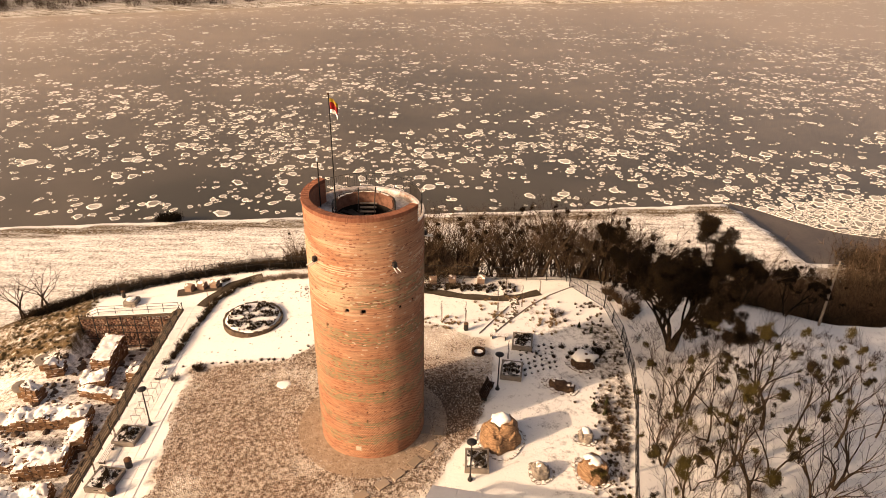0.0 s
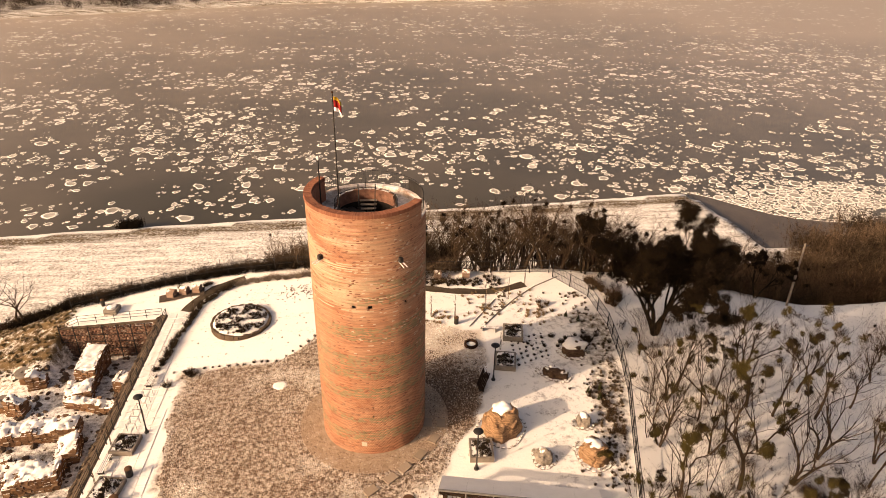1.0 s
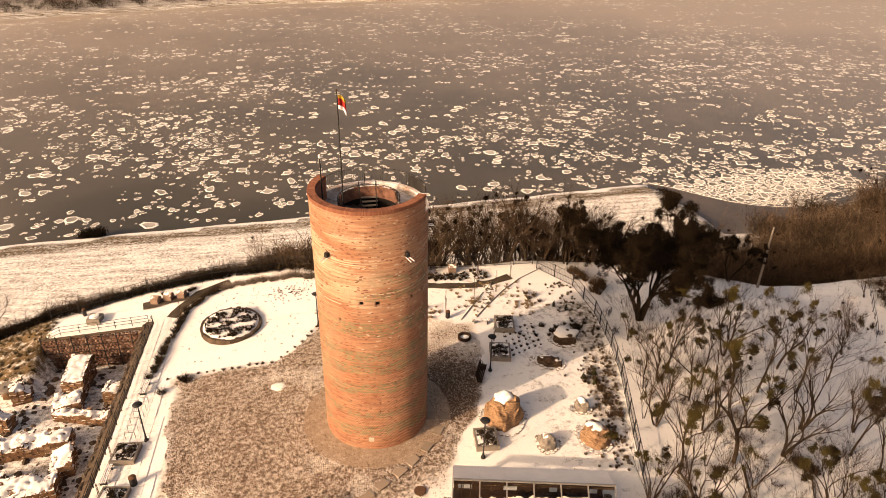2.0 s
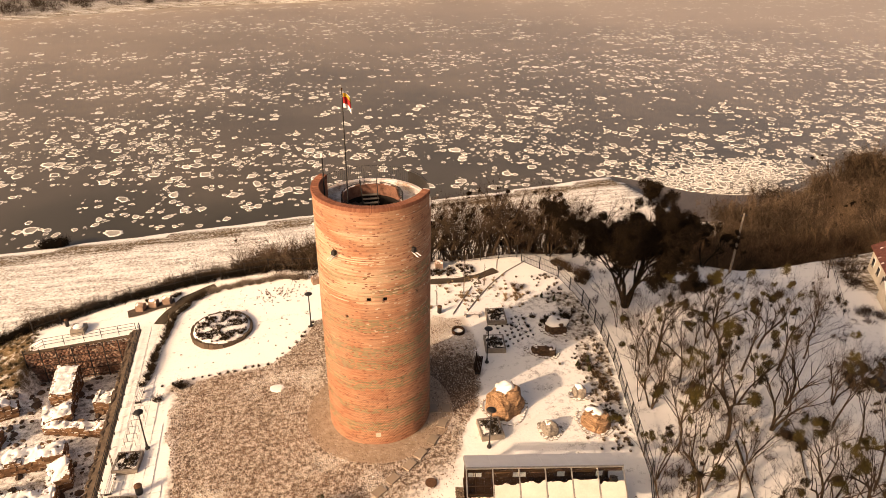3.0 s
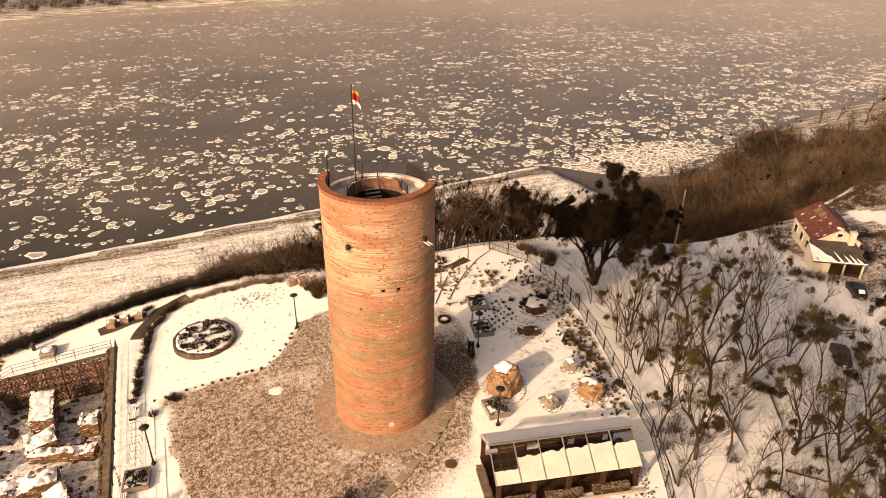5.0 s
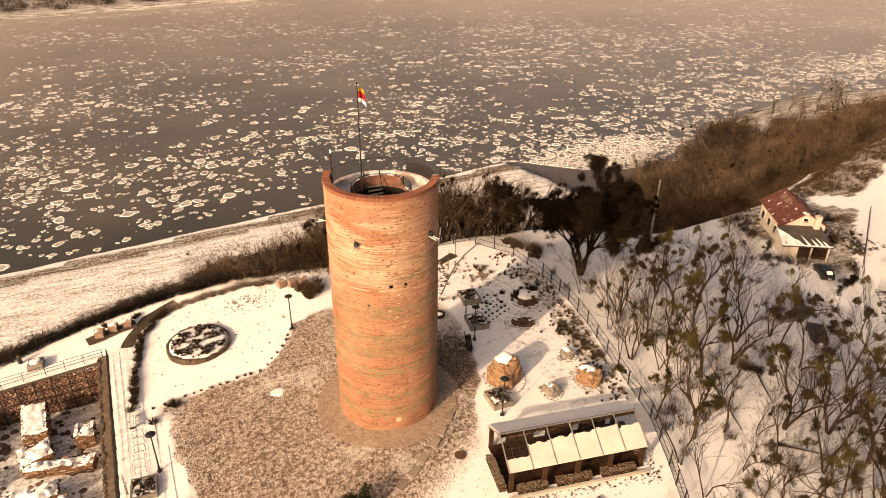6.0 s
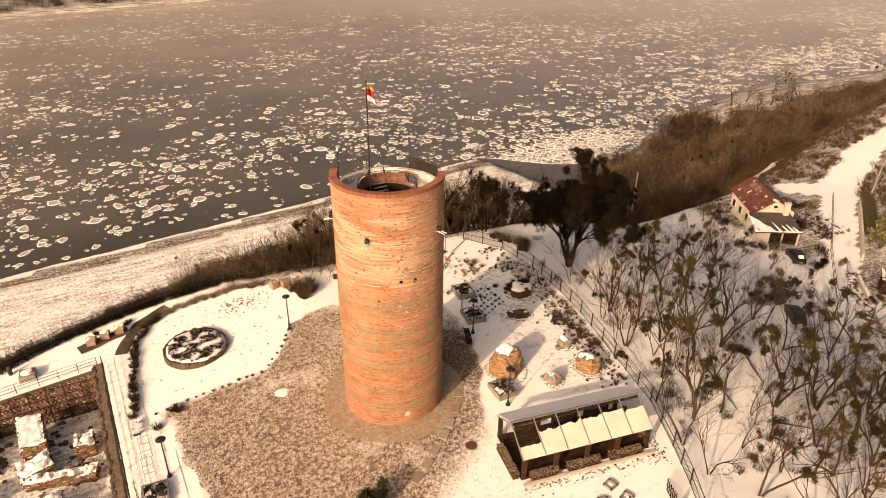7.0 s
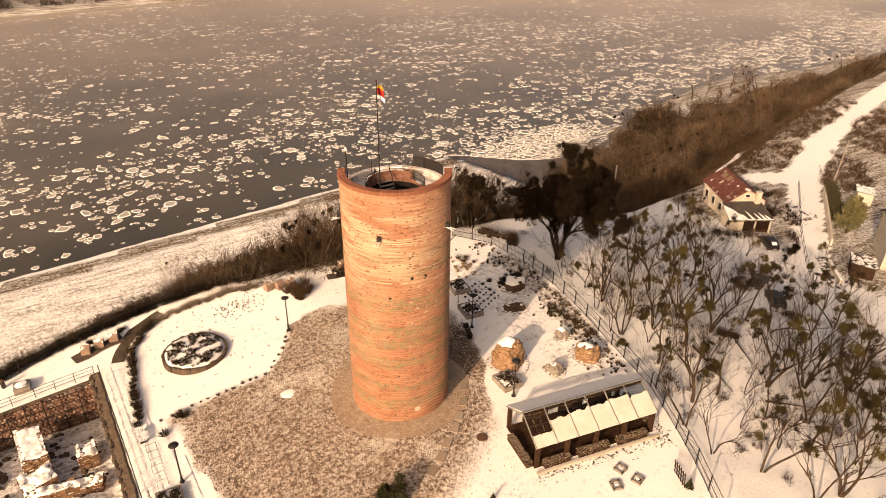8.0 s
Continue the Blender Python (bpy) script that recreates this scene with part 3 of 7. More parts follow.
def at_tower(az, r, z):
    """A point about the tower; az in radians from the camera's side, turning to +x."""
    return (TX + r * math.sin(az), TY - r * math.cos(az), z)


def build_tower():
    tower = thing("brick_tower", pose(0, 0, 0), "tall round red brick tower with pale and glazed brick bands", "tower")
    rnd = random.Random(11)
    course, nb, depth = 0.085, 136, 0.2
    zs = int(round((TZ1 - 0.26 - TZ0) / course))
    verts, faces, tones = [], [], []
    green = ((15.3, 0.4), (14.2, 0.35), (11.25, 0.6), (8.95, 0.5), (7.55, 0.45), (5.7, 0.5), (3.2, 0.3), (1.4, 0.5))
    pale = ((16.8, 0.36), (13.35, 0.10), (14.3, 0.12))
    for c in range(zs):
        z = TZ0 + c * course
        top = REAR - 0.05
        row = rnd.uniform(-0.10, 0.10)
        for i in range(nb):
            a0 = 2 * math.pi * (i + 0.5 * (c % 2)) / nb
            mid = a0 + math.pi / nb
            az = (mid + math.pi) % (2 * math.pi) - math.pi
            if z > top and not (WALL_A < az < WALL_B):
                continue
            hole = False
            for ha, hz in HOLES:
                da = abs(math.degrees(az) - ha) * math.pi / 180 * TR
                big = 0.19 if hz > 13 else 0.12
                if da < big and abs(z + 0.04 - hz) < big:
                    hole = True
            if hole:
                continue
            n = len(verts)
            gap = 0.0012 / TR
            out = TR + rnd.uniform(0.0, 0.0016)
            for r in (out, TR - depth):
                for a in (a0 + gap, a0 + 2 * math.pi / nb - gap):
                    for h in (z + 0.004, z + course - 0.004):
                        verts.append((TX + r * math.sin(a), TY - r * math.cos(a), h))
            faces += [(n, n + 2, n + 3, n + 1), (n + 1, n + 3, n + 7, n + 5), (n, n + 4, n + 6, n + 2), (n + 2, n + 6, n + 7, n + 3), (n, n + 1, n + 5, n + 4)]
            # fired tones, glazed headers in bands, lime bloom on the upper part
            k = max(0.0, min(1.0, 0.5 + 0.75 * noise.noise(Vector((az * 4.5, z * 13.0, 16))) + rnd.uniform(-0.2, 0.2)))
            col = (0.290 + 0.13 * k, 0.119 + 0.088 * k, 0.066 + 0.055 * k)
            low = noise.noise(Vector((az * 1.2, z * 0.22, 4.0)))
            if low > 0.05:
                col = (col[0] * 1.08, col[1] * 1.16, col[2] * 1.2)
            for gzz, w in green:
                wave = gzz + 0.35 * noise.noise(Vector((az * 1.3, gzz, 0)))
                if abs(z - wave) < w and noise.noise(Vector((az * 5.0, z * 11.0, 31))) + rnd.uniform(-0.45, 0.45) > -0.12:
                    col = (0.185 + 0.085 * k, 0.148 + 0.06 * k, 0.086 + 0.025 * k)
            for pz, w in pale:
                if abs(z - pz) < w and c % 2 == 0 and noise.noise(Vector((az * 1.1, pz, 2))) > -0.05 and rnd.random() < 0.82:
                    col = (0.56, 0.44, 0.31)
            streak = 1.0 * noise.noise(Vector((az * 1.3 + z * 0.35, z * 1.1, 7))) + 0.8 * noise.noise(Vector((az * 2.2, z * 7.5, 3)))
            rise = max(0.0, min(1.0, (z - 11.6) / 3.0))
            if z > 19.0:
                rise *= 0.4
            # bloom raised on the sunward side, putting some lit paleness into the brick colour
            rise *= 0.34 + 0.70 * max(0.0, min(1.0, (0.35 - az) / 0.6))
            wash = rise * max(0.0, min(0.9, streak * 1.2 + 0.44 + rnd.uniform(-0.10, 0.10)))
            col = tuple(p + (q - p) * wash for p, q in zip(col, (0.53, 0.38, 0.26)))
            mott = noise.noise(Vector((az * 3.1, z * 1.6, 12)))
            f = 1.0 + 0.12 * mott + 0.34 * noise.noise(Vector((az * 2.0, z * 9.0, 21))) + row + rnd.uniform(-0.05, 0.05)
            col = tuple(min(0.8, q * f) for q in col)
            k = rnd.random()
            if k < 0.05:
                col = (0.20, 0.085, 0.052)
            elif az > -0.3 and z > 9.0 and k > 0.985 - 0.16 * max(0.0, noise.noise(Vector((az * 4.0, z * 3.0, 8))) - 0.1):
                col = (0.54, 0.43, 0.33)
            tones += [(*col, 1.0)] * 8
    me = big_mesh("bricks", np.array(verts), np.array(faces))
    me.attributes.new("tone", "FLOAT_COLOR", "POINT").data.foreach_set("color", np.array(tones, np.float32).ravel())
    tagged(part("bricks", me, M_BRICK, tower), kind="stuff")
    # mortar core: outer skin behind the bricks, deck ring, open shaft
    n = 96
    core = Geo()
    cols, rows = 184, int((REAR - 0.1 - TZ0 + 0.6) / 0.1)
    core.v = [at_tower(2 * math.pi * i / cols, TR - 0.006, TZ0 - 0.6 + 0.1 * j) for j in range(rows + 1) for i in range(cols)]
    for j in range(rows):
        for i in range(cols):
            az = (2 * math.pi * (i + 0.5) / cols + math.pi) % (2 * math.pi) - math.pi
            z = TZ0 - 0.55 + 0.1 * j
            if any(abs(math.degrees(az) - ha) * math.pi / 180 * TR < (0.19 if hz > 13 else 0.12) and abs(z - hz) < (0.19 if hz > 13 else 0.12) for ha, hz in HOLES):
                continue
            core.f.append((j * cols + i, j * cols + (i + 1) % cols, (j + 1) * cols + (i + 1) % cols, (j + 1) * cols + i))
    part("mortar", core, M_MORTAR, tower)
    inner = Geo()
    for r, z in ((TR - 0.45, TZ0 - 0.6), (TR - 0.45, DECK - 0.45)):
        inner.v += [at_tower(2 * math.pi * i / n, r, z) for i in range(n)]
    inner.f += [(i, (i + 1) % n, n + (i + 1) % n, n + i) for i in range(n)]
    part("inner_wall", inner, M_SHAFT, tower)
    sill = Geo()
    for r, z in ((TR - 0.42, DECK - 0.2), (TR - 0.42, REAR - 0.05), (TR - 0.38, REAR), (TR + 0.01, REAR), (TR + 0.02, REAR - 0.06), (TR - 0.1, REAR - 0.07)):
        sill.v += [at_tower(WALL_B + (2 * math.pi + WALL_A - WALL_B) * i / 60, r, z) for i in range(61)]
    for p in range(5):
        sill.f += [(p * 61 + i, p * 61 + i + 1, (p + 1) * 61 + i + 1, (p + 1) * 61 + i) for i in range(60)]
    part("rear_sill", sill, plain("sill_snow", (0.80, 0.77, 0.73), (0.30, 0.19, 0.13), 1.3, 0.85, 0, 0.4), tower, "low snowy sill under the rear railing")
    deck = Geo()
    for r, z in ((2.16, DECK - 0.4), (2.16, DECK), (TR - 0.04, DECK), (TR - 0.04, DECK - 0.4)):
        deck.v += [at_tower(2 * math.pi * i / n, r, z) for i in range(n)]
    for p in range(3):
        deck.f += [(p * n + i, p * n + (i + 1) % n, (p + 1) * n + (i + 1) % n, (p + 1) * n + i) for i in range(n)]
    part("deck", deck, plain("deck_snow", (0.76, 0.72, 0.67), (0.11, 0.075, 0.055), 0.55, 0.85, 0, 0.4), tower, "snowy viewing deck round the stair opening")
    shaft = Geo()
    for z in (DECK - 0.01, 6.0):
        shaft.v += [at_tower(2 * math.pi * i / n, 2.14, z) for i in range(n)]
    shaft.f += [(i, (i + 1) % n, n + (i + 1) % n, n + i) for i in range(n)] + [tuple(n + i for i in range(n))]
    part("stair_shaft", shaft, M_SHAFT, tower)
    # winding steps down the shaft
    step = Geo().box((1.15, 0, 0), (1.75, 0.36, 0.06)).mesh("step")
    for i in range(22):
        s = part("step", step, M_STEEL, tower)
        a = radians(150 - 22 * i)
        s.matrix_basis = pose(TX, TY, DECK - 0.1 - 0.18 * i, 0, 0, math.degrees(a))
    # parapet core behind the brick skin, then a coping of bricks on edge
    par = Geo()
    m = 60
    for r, z in ((TR - 0.06, DECK - 0.3), (TR - 0.06, TZ1 - 0.27), (TR - 0.5, TZ1 - 0.27), (TR - 0.5, DECK - 0.3)):
        par.v += [at_tower(WALL_A + (WALL_B - WALL_A) * i / m, r, z) for i in range(m + 1)]
    for p in range(3):
        par.f += [(p * (m + 1) + i, p * (m + 1) + i + 1, (p + 1) * (m + 1) + i + 1, (p + 1) * (m + 1) + i) for i in range(m)]
    par.f += [tuple(p * (m + 1) for p in range(4)), tuple(p * (m + 1) + m for p in (3, 2, 1, 0))]
    part("parapet", par, plain("parapet_brick", (0.26, 0.10, 0.055), (0.36, 0.15, 0.085), 5.0, 0.9, 0, 0.8), tower)
    count = 190
    brick = Geo()
    w = (WALL_B - WALL_A) / count * (TR - 0.2) - 0.004
    brick.box((0, 0, 0.13), (w, 0.60, 0.26), 0, 0.94)
    brick = brick.mesh("coping_brick")
    for i in range(count):
        a = WALL_A + (WALL_B - WALL_A) * (i + 0.5) / count
        b = part("coping_brick", brick, M_COPING, tower)
        x, y, z = at_tower(a, TR - 0.23, TZ1 - 0.27)
        b.matrix_basis = pose(x, y, z + 0.015 * rnd.uniform(-1, 1), 0, 0, math.degrees(a))
    # pale plate at the parapet's end, and the stone tablet low on the wall
    part("end_plate", Geo().box((0, 0, 0), (0.08, 0.5, 0.75)), M_WHITE, tower, "pale sheet metal plate").matrix_basis = pose(*at_tower(WALL_B + 0.03, TR - 0.25, TZ1 - 0.4), 0, 0, math.degrees(WALL_B))
    part("tablet", Geo().box((0, 0, 0), (0.42, 0.06, 0.42)), M_PLASTER, tower, "small pale stone tablet").matrix_basis = pose(*at_tower(radians(-10), TR + 0.02, 0.77), 0, 0, -10)
    # outer railing where there is no parapet
    rail = Geo()
    a0, a1, k = WALL_B, 2 * math.pi + WALL_A, 40
    for z in (REAR + 0.08, REAR + 1.1):
        rail = Geo()
        for i in range(k):
            rail.rod(at_tower(a0 + (a1 - a0) * i / k, TR - 0.16, z), at_tower(a0 + (a1 - a0) * (i + 1) / k, TR - 0.16, z), 0.016, 0.016, 5, False)
        part("guard_rail", rail, M_STEEL, tower)
    bar = Geo().rod((0, 0, 0.1), (0, 0, 1.12), 0.008, 0.008, 4).mesh("baluster")
    for i in range(70):
        b = part("baluster", bar, M_STEEL, tower)
        b.matrix_basis = pose(*at_tower(a0 + (a1 - a0) * (i + 0.5) / 70, TR - 0.16, REAR))
    # dark curved panel added where the guard mesh closes up at a grazing angle
    panel = Geo()
    for z in (REAR + 0.1, REAR + 1.0):
        panel.v += [at_tower(radians(84 + 46 * i / 16), TR - 0.19, z) for i in range(17)]
    panel.f = [(i, i + 1, 18 + i, 17 + i) for i in range(16)]
    p = part("guard_mesh", panel, M_STEEL, tower, "dark panel standing in for dense railing mesh")
    p.modifiers.new("thick", "SOLIDIFY").thickness = 0.02
    # brick kerb and dark guard round the stair opening; steep stair rails inside it
    kerb = Geo()
    for r, z in ((2.15, DECK - 0.12), (2.15, DECK + 0.2), (2.32, DECK + 0.2), (2.32, DECK - 0.02)):
        kerb.v += [at_tower(2 * math.pi * i / n, r, z + (0.72 * max(0.0, min(1.0, (-0.3 - math.cos(2 * math.pi * i / n)) / 0.15)) if z > DECK else 0.0)) for i in range(n)]
    for p in range(3):
        kerb.f += [(p * n + i, p * n + (i + 1) % n, (p + 1) * n + (i + 1) % n, (p + 1) * n + i) for i in range(n)]
    part("stair_kerb", kerb, plain("kerb_brick", (0.10, 0.045, 0.03), (0.24, 0.12, 0.08), 2.2, 0.9, 0, 0.8, 0.2, 0.04), tower, "low ring of red brick round the stair opening")
    k = 48
    for z in (DECK + 0.5, DECK + 1.02):
        ring = Geo()
        for i in range(k):
            ring.rod(at_tower(2 * math.pi * i / k, 2.25, z), at_tower(2 * math.pi * (i + 1) / k, 2.25, z), 0.022, 0.022, 5, False)
        part("stair_guard_rail", ring, M_STEEL, tower)
    thin = Geo().rod((0, 0, 0.4), (0, 0, 1.02), 0.010, 0.010, 4).mesh("guard_bar")
    for i in range(150):
        b = part("guard_bar", thin, M_STEEL, tower)
        b.matrix_basis = pose(*at_tower(2 * math.pi * i / 150, 2.25, DECK))
    for a in (110, 163, 196, 236):
        part("guard_post", Geo().rod((0, 0, 0), (0, 0, 1.3 if a in (163, 196) else 1.05), 0.05, 0.045, 8), M_STEEL, tower).matrix_basis = pose(*at_tower(radians(a), 2.25, DECK))
    for a in (163, 196):
        x0, y0, z0 = at_tower(radians(a), 2.2, DECK + 1.25)
        x1, y1, z1 = at_tower(radians(a + (12 if a > 180 else -12)), 1.2, DECK - 0.5)
        part("stair_rail", Geo().rod((x0, y0, z0), (x1, y1, z1), 0.035, 0.035, 6), M_STEEL, tower)
    for i in range(7):
        w = 0.62 - 0.03 * i
        tread = Geo().box((0, 0, 0), (2 * w, 0.24, 0.05))
        part("tread", tread, M_STONE, tower).matrix_basis = pose(TX + 0.12, TY + 1.95 - 0.3 * i, DECK + 0.1 - 0.2 * i)
    edge = Geo()
    for i in range(14):
        edge.rod(at_tower(radians(60 + 6 * i), 1.95, DECK - 0.25 - 0.05 * i), at_tower(radians(66 + 6 * i), 1.95, DECK - 0.30 - 0.05 * i), 0.035, 0.035, 5, False)
    part("stair_stringer", edge, M_WHITE, tower, "pale curved edge of the winding stair")
    return tower


build_tower()


def build_flood_light(az):
    ob = thing("flood_light", pose(*at_tower(az, TR, 17.1), 0, 0, math.degrees(az)), "small black flood light on twin arms fixed to a brick wall", "flood light", "flood lights round the tower")
    part("housing", Geo().box((0, -0.16, 0.12), (0.26, 0.3, 0.34), 0, 0.9), M_STEEL, ob)
    for s in (-1, 1):
        part("arm", Geo().rod((0.09 * s, 0.02, -0.04), (0.14 * s, -0.75, -0.2), 0.04, 0.035, 6), M_WHITE, ob, "pale metal arm")


for deg in (-118, -46, 32, 104, 176):
    build_flood_light(radians(deg))


def build_flag():
    x, y = -6.71, 44.05
    ob = thing("flagpole", pose(x, y, DECK), "thin dark flagpole with a hanging yellow, red and white flag", "flagpole")
    part("pole", Geo().rod((0, 0, 0), (0, 0, 9.05), 0.055, 0.035, 8), M_STEEL, ob)
    part("finial", Geo().lathe((0, 0, 9.0), ((0.03, 0), (0.07, 0.05), (0.05, 0.12), (0.01, 0.16)), 8), M_RUST, ob)
    for name, mat, z0, z1 in (("yellow_stripe", M_FLAG_Y, 8.80, 8.56), ("red_stripe", M_FLAG_R, 8.56, 8.10), ("white_stripe", M_FLAG_W, 8.10, 7.84)):
        g = Geo()
        nu, nv = 14, 6
        for j in range(nv + 1):
            for i in range(nu + 1):
                u, v = i / nu, j / nv
                z = z0 + (z1 - z0) * v - 0.42 * u * u
                g.v.append((0.05 + 0.60 * u - 0.10 * u * u, 0.2 * math.sin(u * 9 + z * 2) * u, z))
        g.f = [(j * (nu + 1) + i, j * (nu + 1) + i + 1, (j + 1) * (nu + 1) + i + 1, (j + 1) * (nu + 1) + i) for j in range(nv) for i in range(nu)]
        part(name, g, mat, ob, smooth=True).modifiers.new("thick", "SOLIDIFY").thickness = 0.006
    post = thing("antenna_post", pose(-8.2, 46.45, DECK), "slim black post with a small pale sensor on top", "antenna")
    part("pole", Geo().rod((0, 0, 0), (0, 0, 3.55), 0.05, 0.05, 8), M_STEEL, post)
    part("sensor", Geo().lathe((0, 0, 3.55), ((0.06, 0), (0.09, 0.06), (0.08, 0.22), (0.02, 0.30)), 8), M_WHITE, post, "pale sensor head")
    mast = thing("thin_mast", pose(-5.0, 48.7, DECK), "thin dark metal mast on the tower deck", "mast")
    part("pole", Geo().rod((0, 0, 0), (0, 0, 1.6), 0.03, 0.02, 6), M_STEEL, mast)


build_flag()


# ---- paths, cobbles and beds round the tower ----
def build_cobbles():
    """Round stones set close together, each a small dome, snow between them."""
    rs = np.random.RandomState(3)
    g = 0.16
    xs, ys = np.meshgrid(np.arange(-25, 6.5, g), np.arange(21, 61, g))
    x = (xs + rs.uniform(-0.06, 0.06, xs.shape) + (np.arange(xs.shape[0]) % 2)[:, None] * g / 2).ravel()
    y = (ys + rs.uniform(-0.06, 0.06, ys.shape)).ravel()
    wob = 0.5 * np.sin(x * 1.1 + y * 0.7) + 0.35 * np.sin(y * 1.9 - x * 0.6)
    keep = inside(COBBLES, x + 0.6 * wob, y + 0.6 * wob)
    r = np.hypot(x - TX, y - TY)
    keep &= r > 4.5
    drift = np.clip(((x + 6.5) * 0.565 - (y - 34.9) * 0.826 + 0.6) / 3.4, 0.0, 1.0)
    keep &= rs.uniform(0, 1, len(x)) > 0.93 * drift
    x, y, r = x[keep], y[keep], r[keep]
    m, k = len(x), 5
    drift = drift[keep]
    ang = np.linspace(0, 2 * np.pi, k, endpoint=False)[None] + rs.uniform(0, 1, (m, 1))
    size = rs.uniform(0.045, 0.10, (m, 1)) * np.where(r < 6.2, 0.72, 1.0)[:, None] * (1 + rs.uniform(-0.2, 0.2, (m, k))) * (1 - 0.4 * drift)[:, None]
    h = rs.uniform(0.012, 0.055, m) * np.where(r < 6.2, 0.5, 1.0)
    z0 = ground_z(x, y) + np.where(r < 6.2, 0.035, 0.012)
    ring0 = np.stack([x[:, None] + size * np.cos(ang), y[:, None] + size * np.sin(ang), np.repeat((z0 - 0.03)[:, None], k, 1)], 2)
    ring1 = np.stack([x[:, None] + 0.72 * size * np.cos(ang), y[:, None] + 0.72 * size * np.sin(ang), (z0 + h * 0.8)[:, None] + 0 * ang], 2)
    tip = np.stack([x, y, z0 + h], 1)[:, None]
    v = np.concatenate([ring0, ring1, tip], 1)
    f = []
    for i in range(k):
        j = (i + 1) % k
        f += [(i, j, k + j), (i, k + j, k + i), (k + i, k + j, 2 * k)]
    f = (np.array(f)[None] + (np.arange(m) * (2 * k + 1))[:, None, None]).reshape(-1, 3)
    me = big_mesh("cobbles", v.reshape(-1, 3), f)
    me.attributes.new("tower_shade", "FLOAT", "POINT").data.foreach_set("value", np.repeat(tower_shade(x, y), 2 * k + 1).astype(np.float32))
    tagged(part("cobbles", me, M_COBBLE), "brown round cobblestones with thin snow between them", "cobblestones", kind="stuff")
    # smooth gravel apron round the foot
    n = 80
    g = Geo()
    for r, z in ((TR - 0.1, 0.0), (6.25, 0.0), (6.35, -0.1)):
        g.v += [(TX + r * math.sin(2 * math.pi * i / n), TY - r * math.cos(2 * math.pi * i / n), float(plateau(TX + r * math.sin(2 * math.pi * i / n))) + 0.03 + z) for i in range(n)]
    for p in range(2):
        g.f += [(p * n + i, p * n + (i + 1) % n, (p + 1) * n + (i + 1) % n, (p + 1) * n + i) for i in range(n)]
    tagged(part("apron", g, plain("gravel", (0.24, 0.165, 0.11), (0.38, 0.28, 0.20), 2.0, 0.9, 0, 0.8)), "brown gravel apron round the foot of a tower", "pavement", kind="structure")
    slab = Geo().box((0, 0, 0.04), (1.05, 0.72, 0.1), 0, 0.97).mesh("stepping_slab")
    for x, y, a in ((-0.4, 44.0, 84), (0.7, 43.8, 84), (0.0, 42.1, 60), (-1.2, 40.4, 52), (-2.5, 39.1, 46), (-3.6, 38.1, 42), (-5.1, 37.0, 38), (-6.3, 36.0, 34), (-7.6, 35.2, 30)):
        ob = part("stepping_slab", slab, M_SLAB)
        ob.matrix_basis = pose(x, y, gz(x, y) + 0.03, 0, 0, a)
        tagged(ob, "flat sandstone stepping slab set in the cobbles", "paving slab", "stepping slabs")
    # round lid shape added for an irregular rust-brown patch of ground
    lid = Geo().lathe((0, 0, 0), ((0.46, 0.0), (0.46, 0.07), (0.40, 0.09), (0.1, 0.09)), 14)
    tagged(part("rust_patch", lid, M_RUST), "rust-brown round patch set in the cobbles", "manhole").matrix_basis = pose(-2.3, 36.0, gz(-2.3, 36) + 0.03)
    patch = Geo().lathe((0, 0, 0), ((0.68, 0.0), (0.6, 0.055), (0.35, 0.065), (0.1, 0.07)), 14, 0.2, 4)
    tagged(part("snow_patch", patch, M_SNOW, smooth=True), "flat round patch of snow on the cobbles", "snow").matrix_basis = pose(-13.5, 50.3, gz(-13.5, 50.3) + 0.01)


build_cobbles()


def strip(name, pts, w, material, label, category, lift=0.03):
    """A thin path that follows the ground."""
    g = Geo()
    n = []
    pts = [Vector(p) for p in pts]
    fine = []
    for a, b in zip(pts, pts[1:]):
        k = max(2, int((b - a).length / 0.8))
        fine += [a.lerp(b, i / k) for i in range(k)]
    fine.append(pts[-1])
    for i, p in enumerate(fine):
        d = (fine[min(i + 1, len(fine) - 1)] - fine[max(i - 1, 0)]).normalized()
        s = Vector((-d.y, d.x)) * w / 2 * (1 + 0.12 * math.sin(i * 1.7))
        for q in (p + s, p - s):
            g.v.append((q.x, q.y, gz(q.x, q.y) + lift))
    g.f = [(2 * i, 2 * i + 1, 2 * i + 3, 2 * i + 2) for i in range(len(fine) - 1)]
    return tagged(part(name, g, material, smooth=True), label, category, kind="structure")


M_PATH_SNOWY = plain("snowy_path", (0.070, 0.052, 0.037), (0.13, 0.10, 0.07), 1.0, 0.8, 0, 0.5, 0.1, 0.03)
strip("path_west", [(-25.7, 64.4), (-24.9, 66.4), (-23.4, 68.8), (-21.6, 69.9), (-20.2, 70.5)], 1.25, M_PATH, "dark wet path cleared of snow", "path")
strip("path_east", [(-2.5, 66.3), (0.1, 65.75), (3.5, 64.85), (7.3, 64.5), (9.4, 64.8), (12.0, 65.9)], 1.15, M_PATH, "dark wet path cleared of snow", "path")
strip("path_fork", [(8.9, 64.6), (9.0, 63.2), (8.6, 61.6), (7.2, 60.0), (6.6, 59.2)], 0.95, M_PATH_SNOWY, "dark wet path cleared of snow", "path", 0.034)


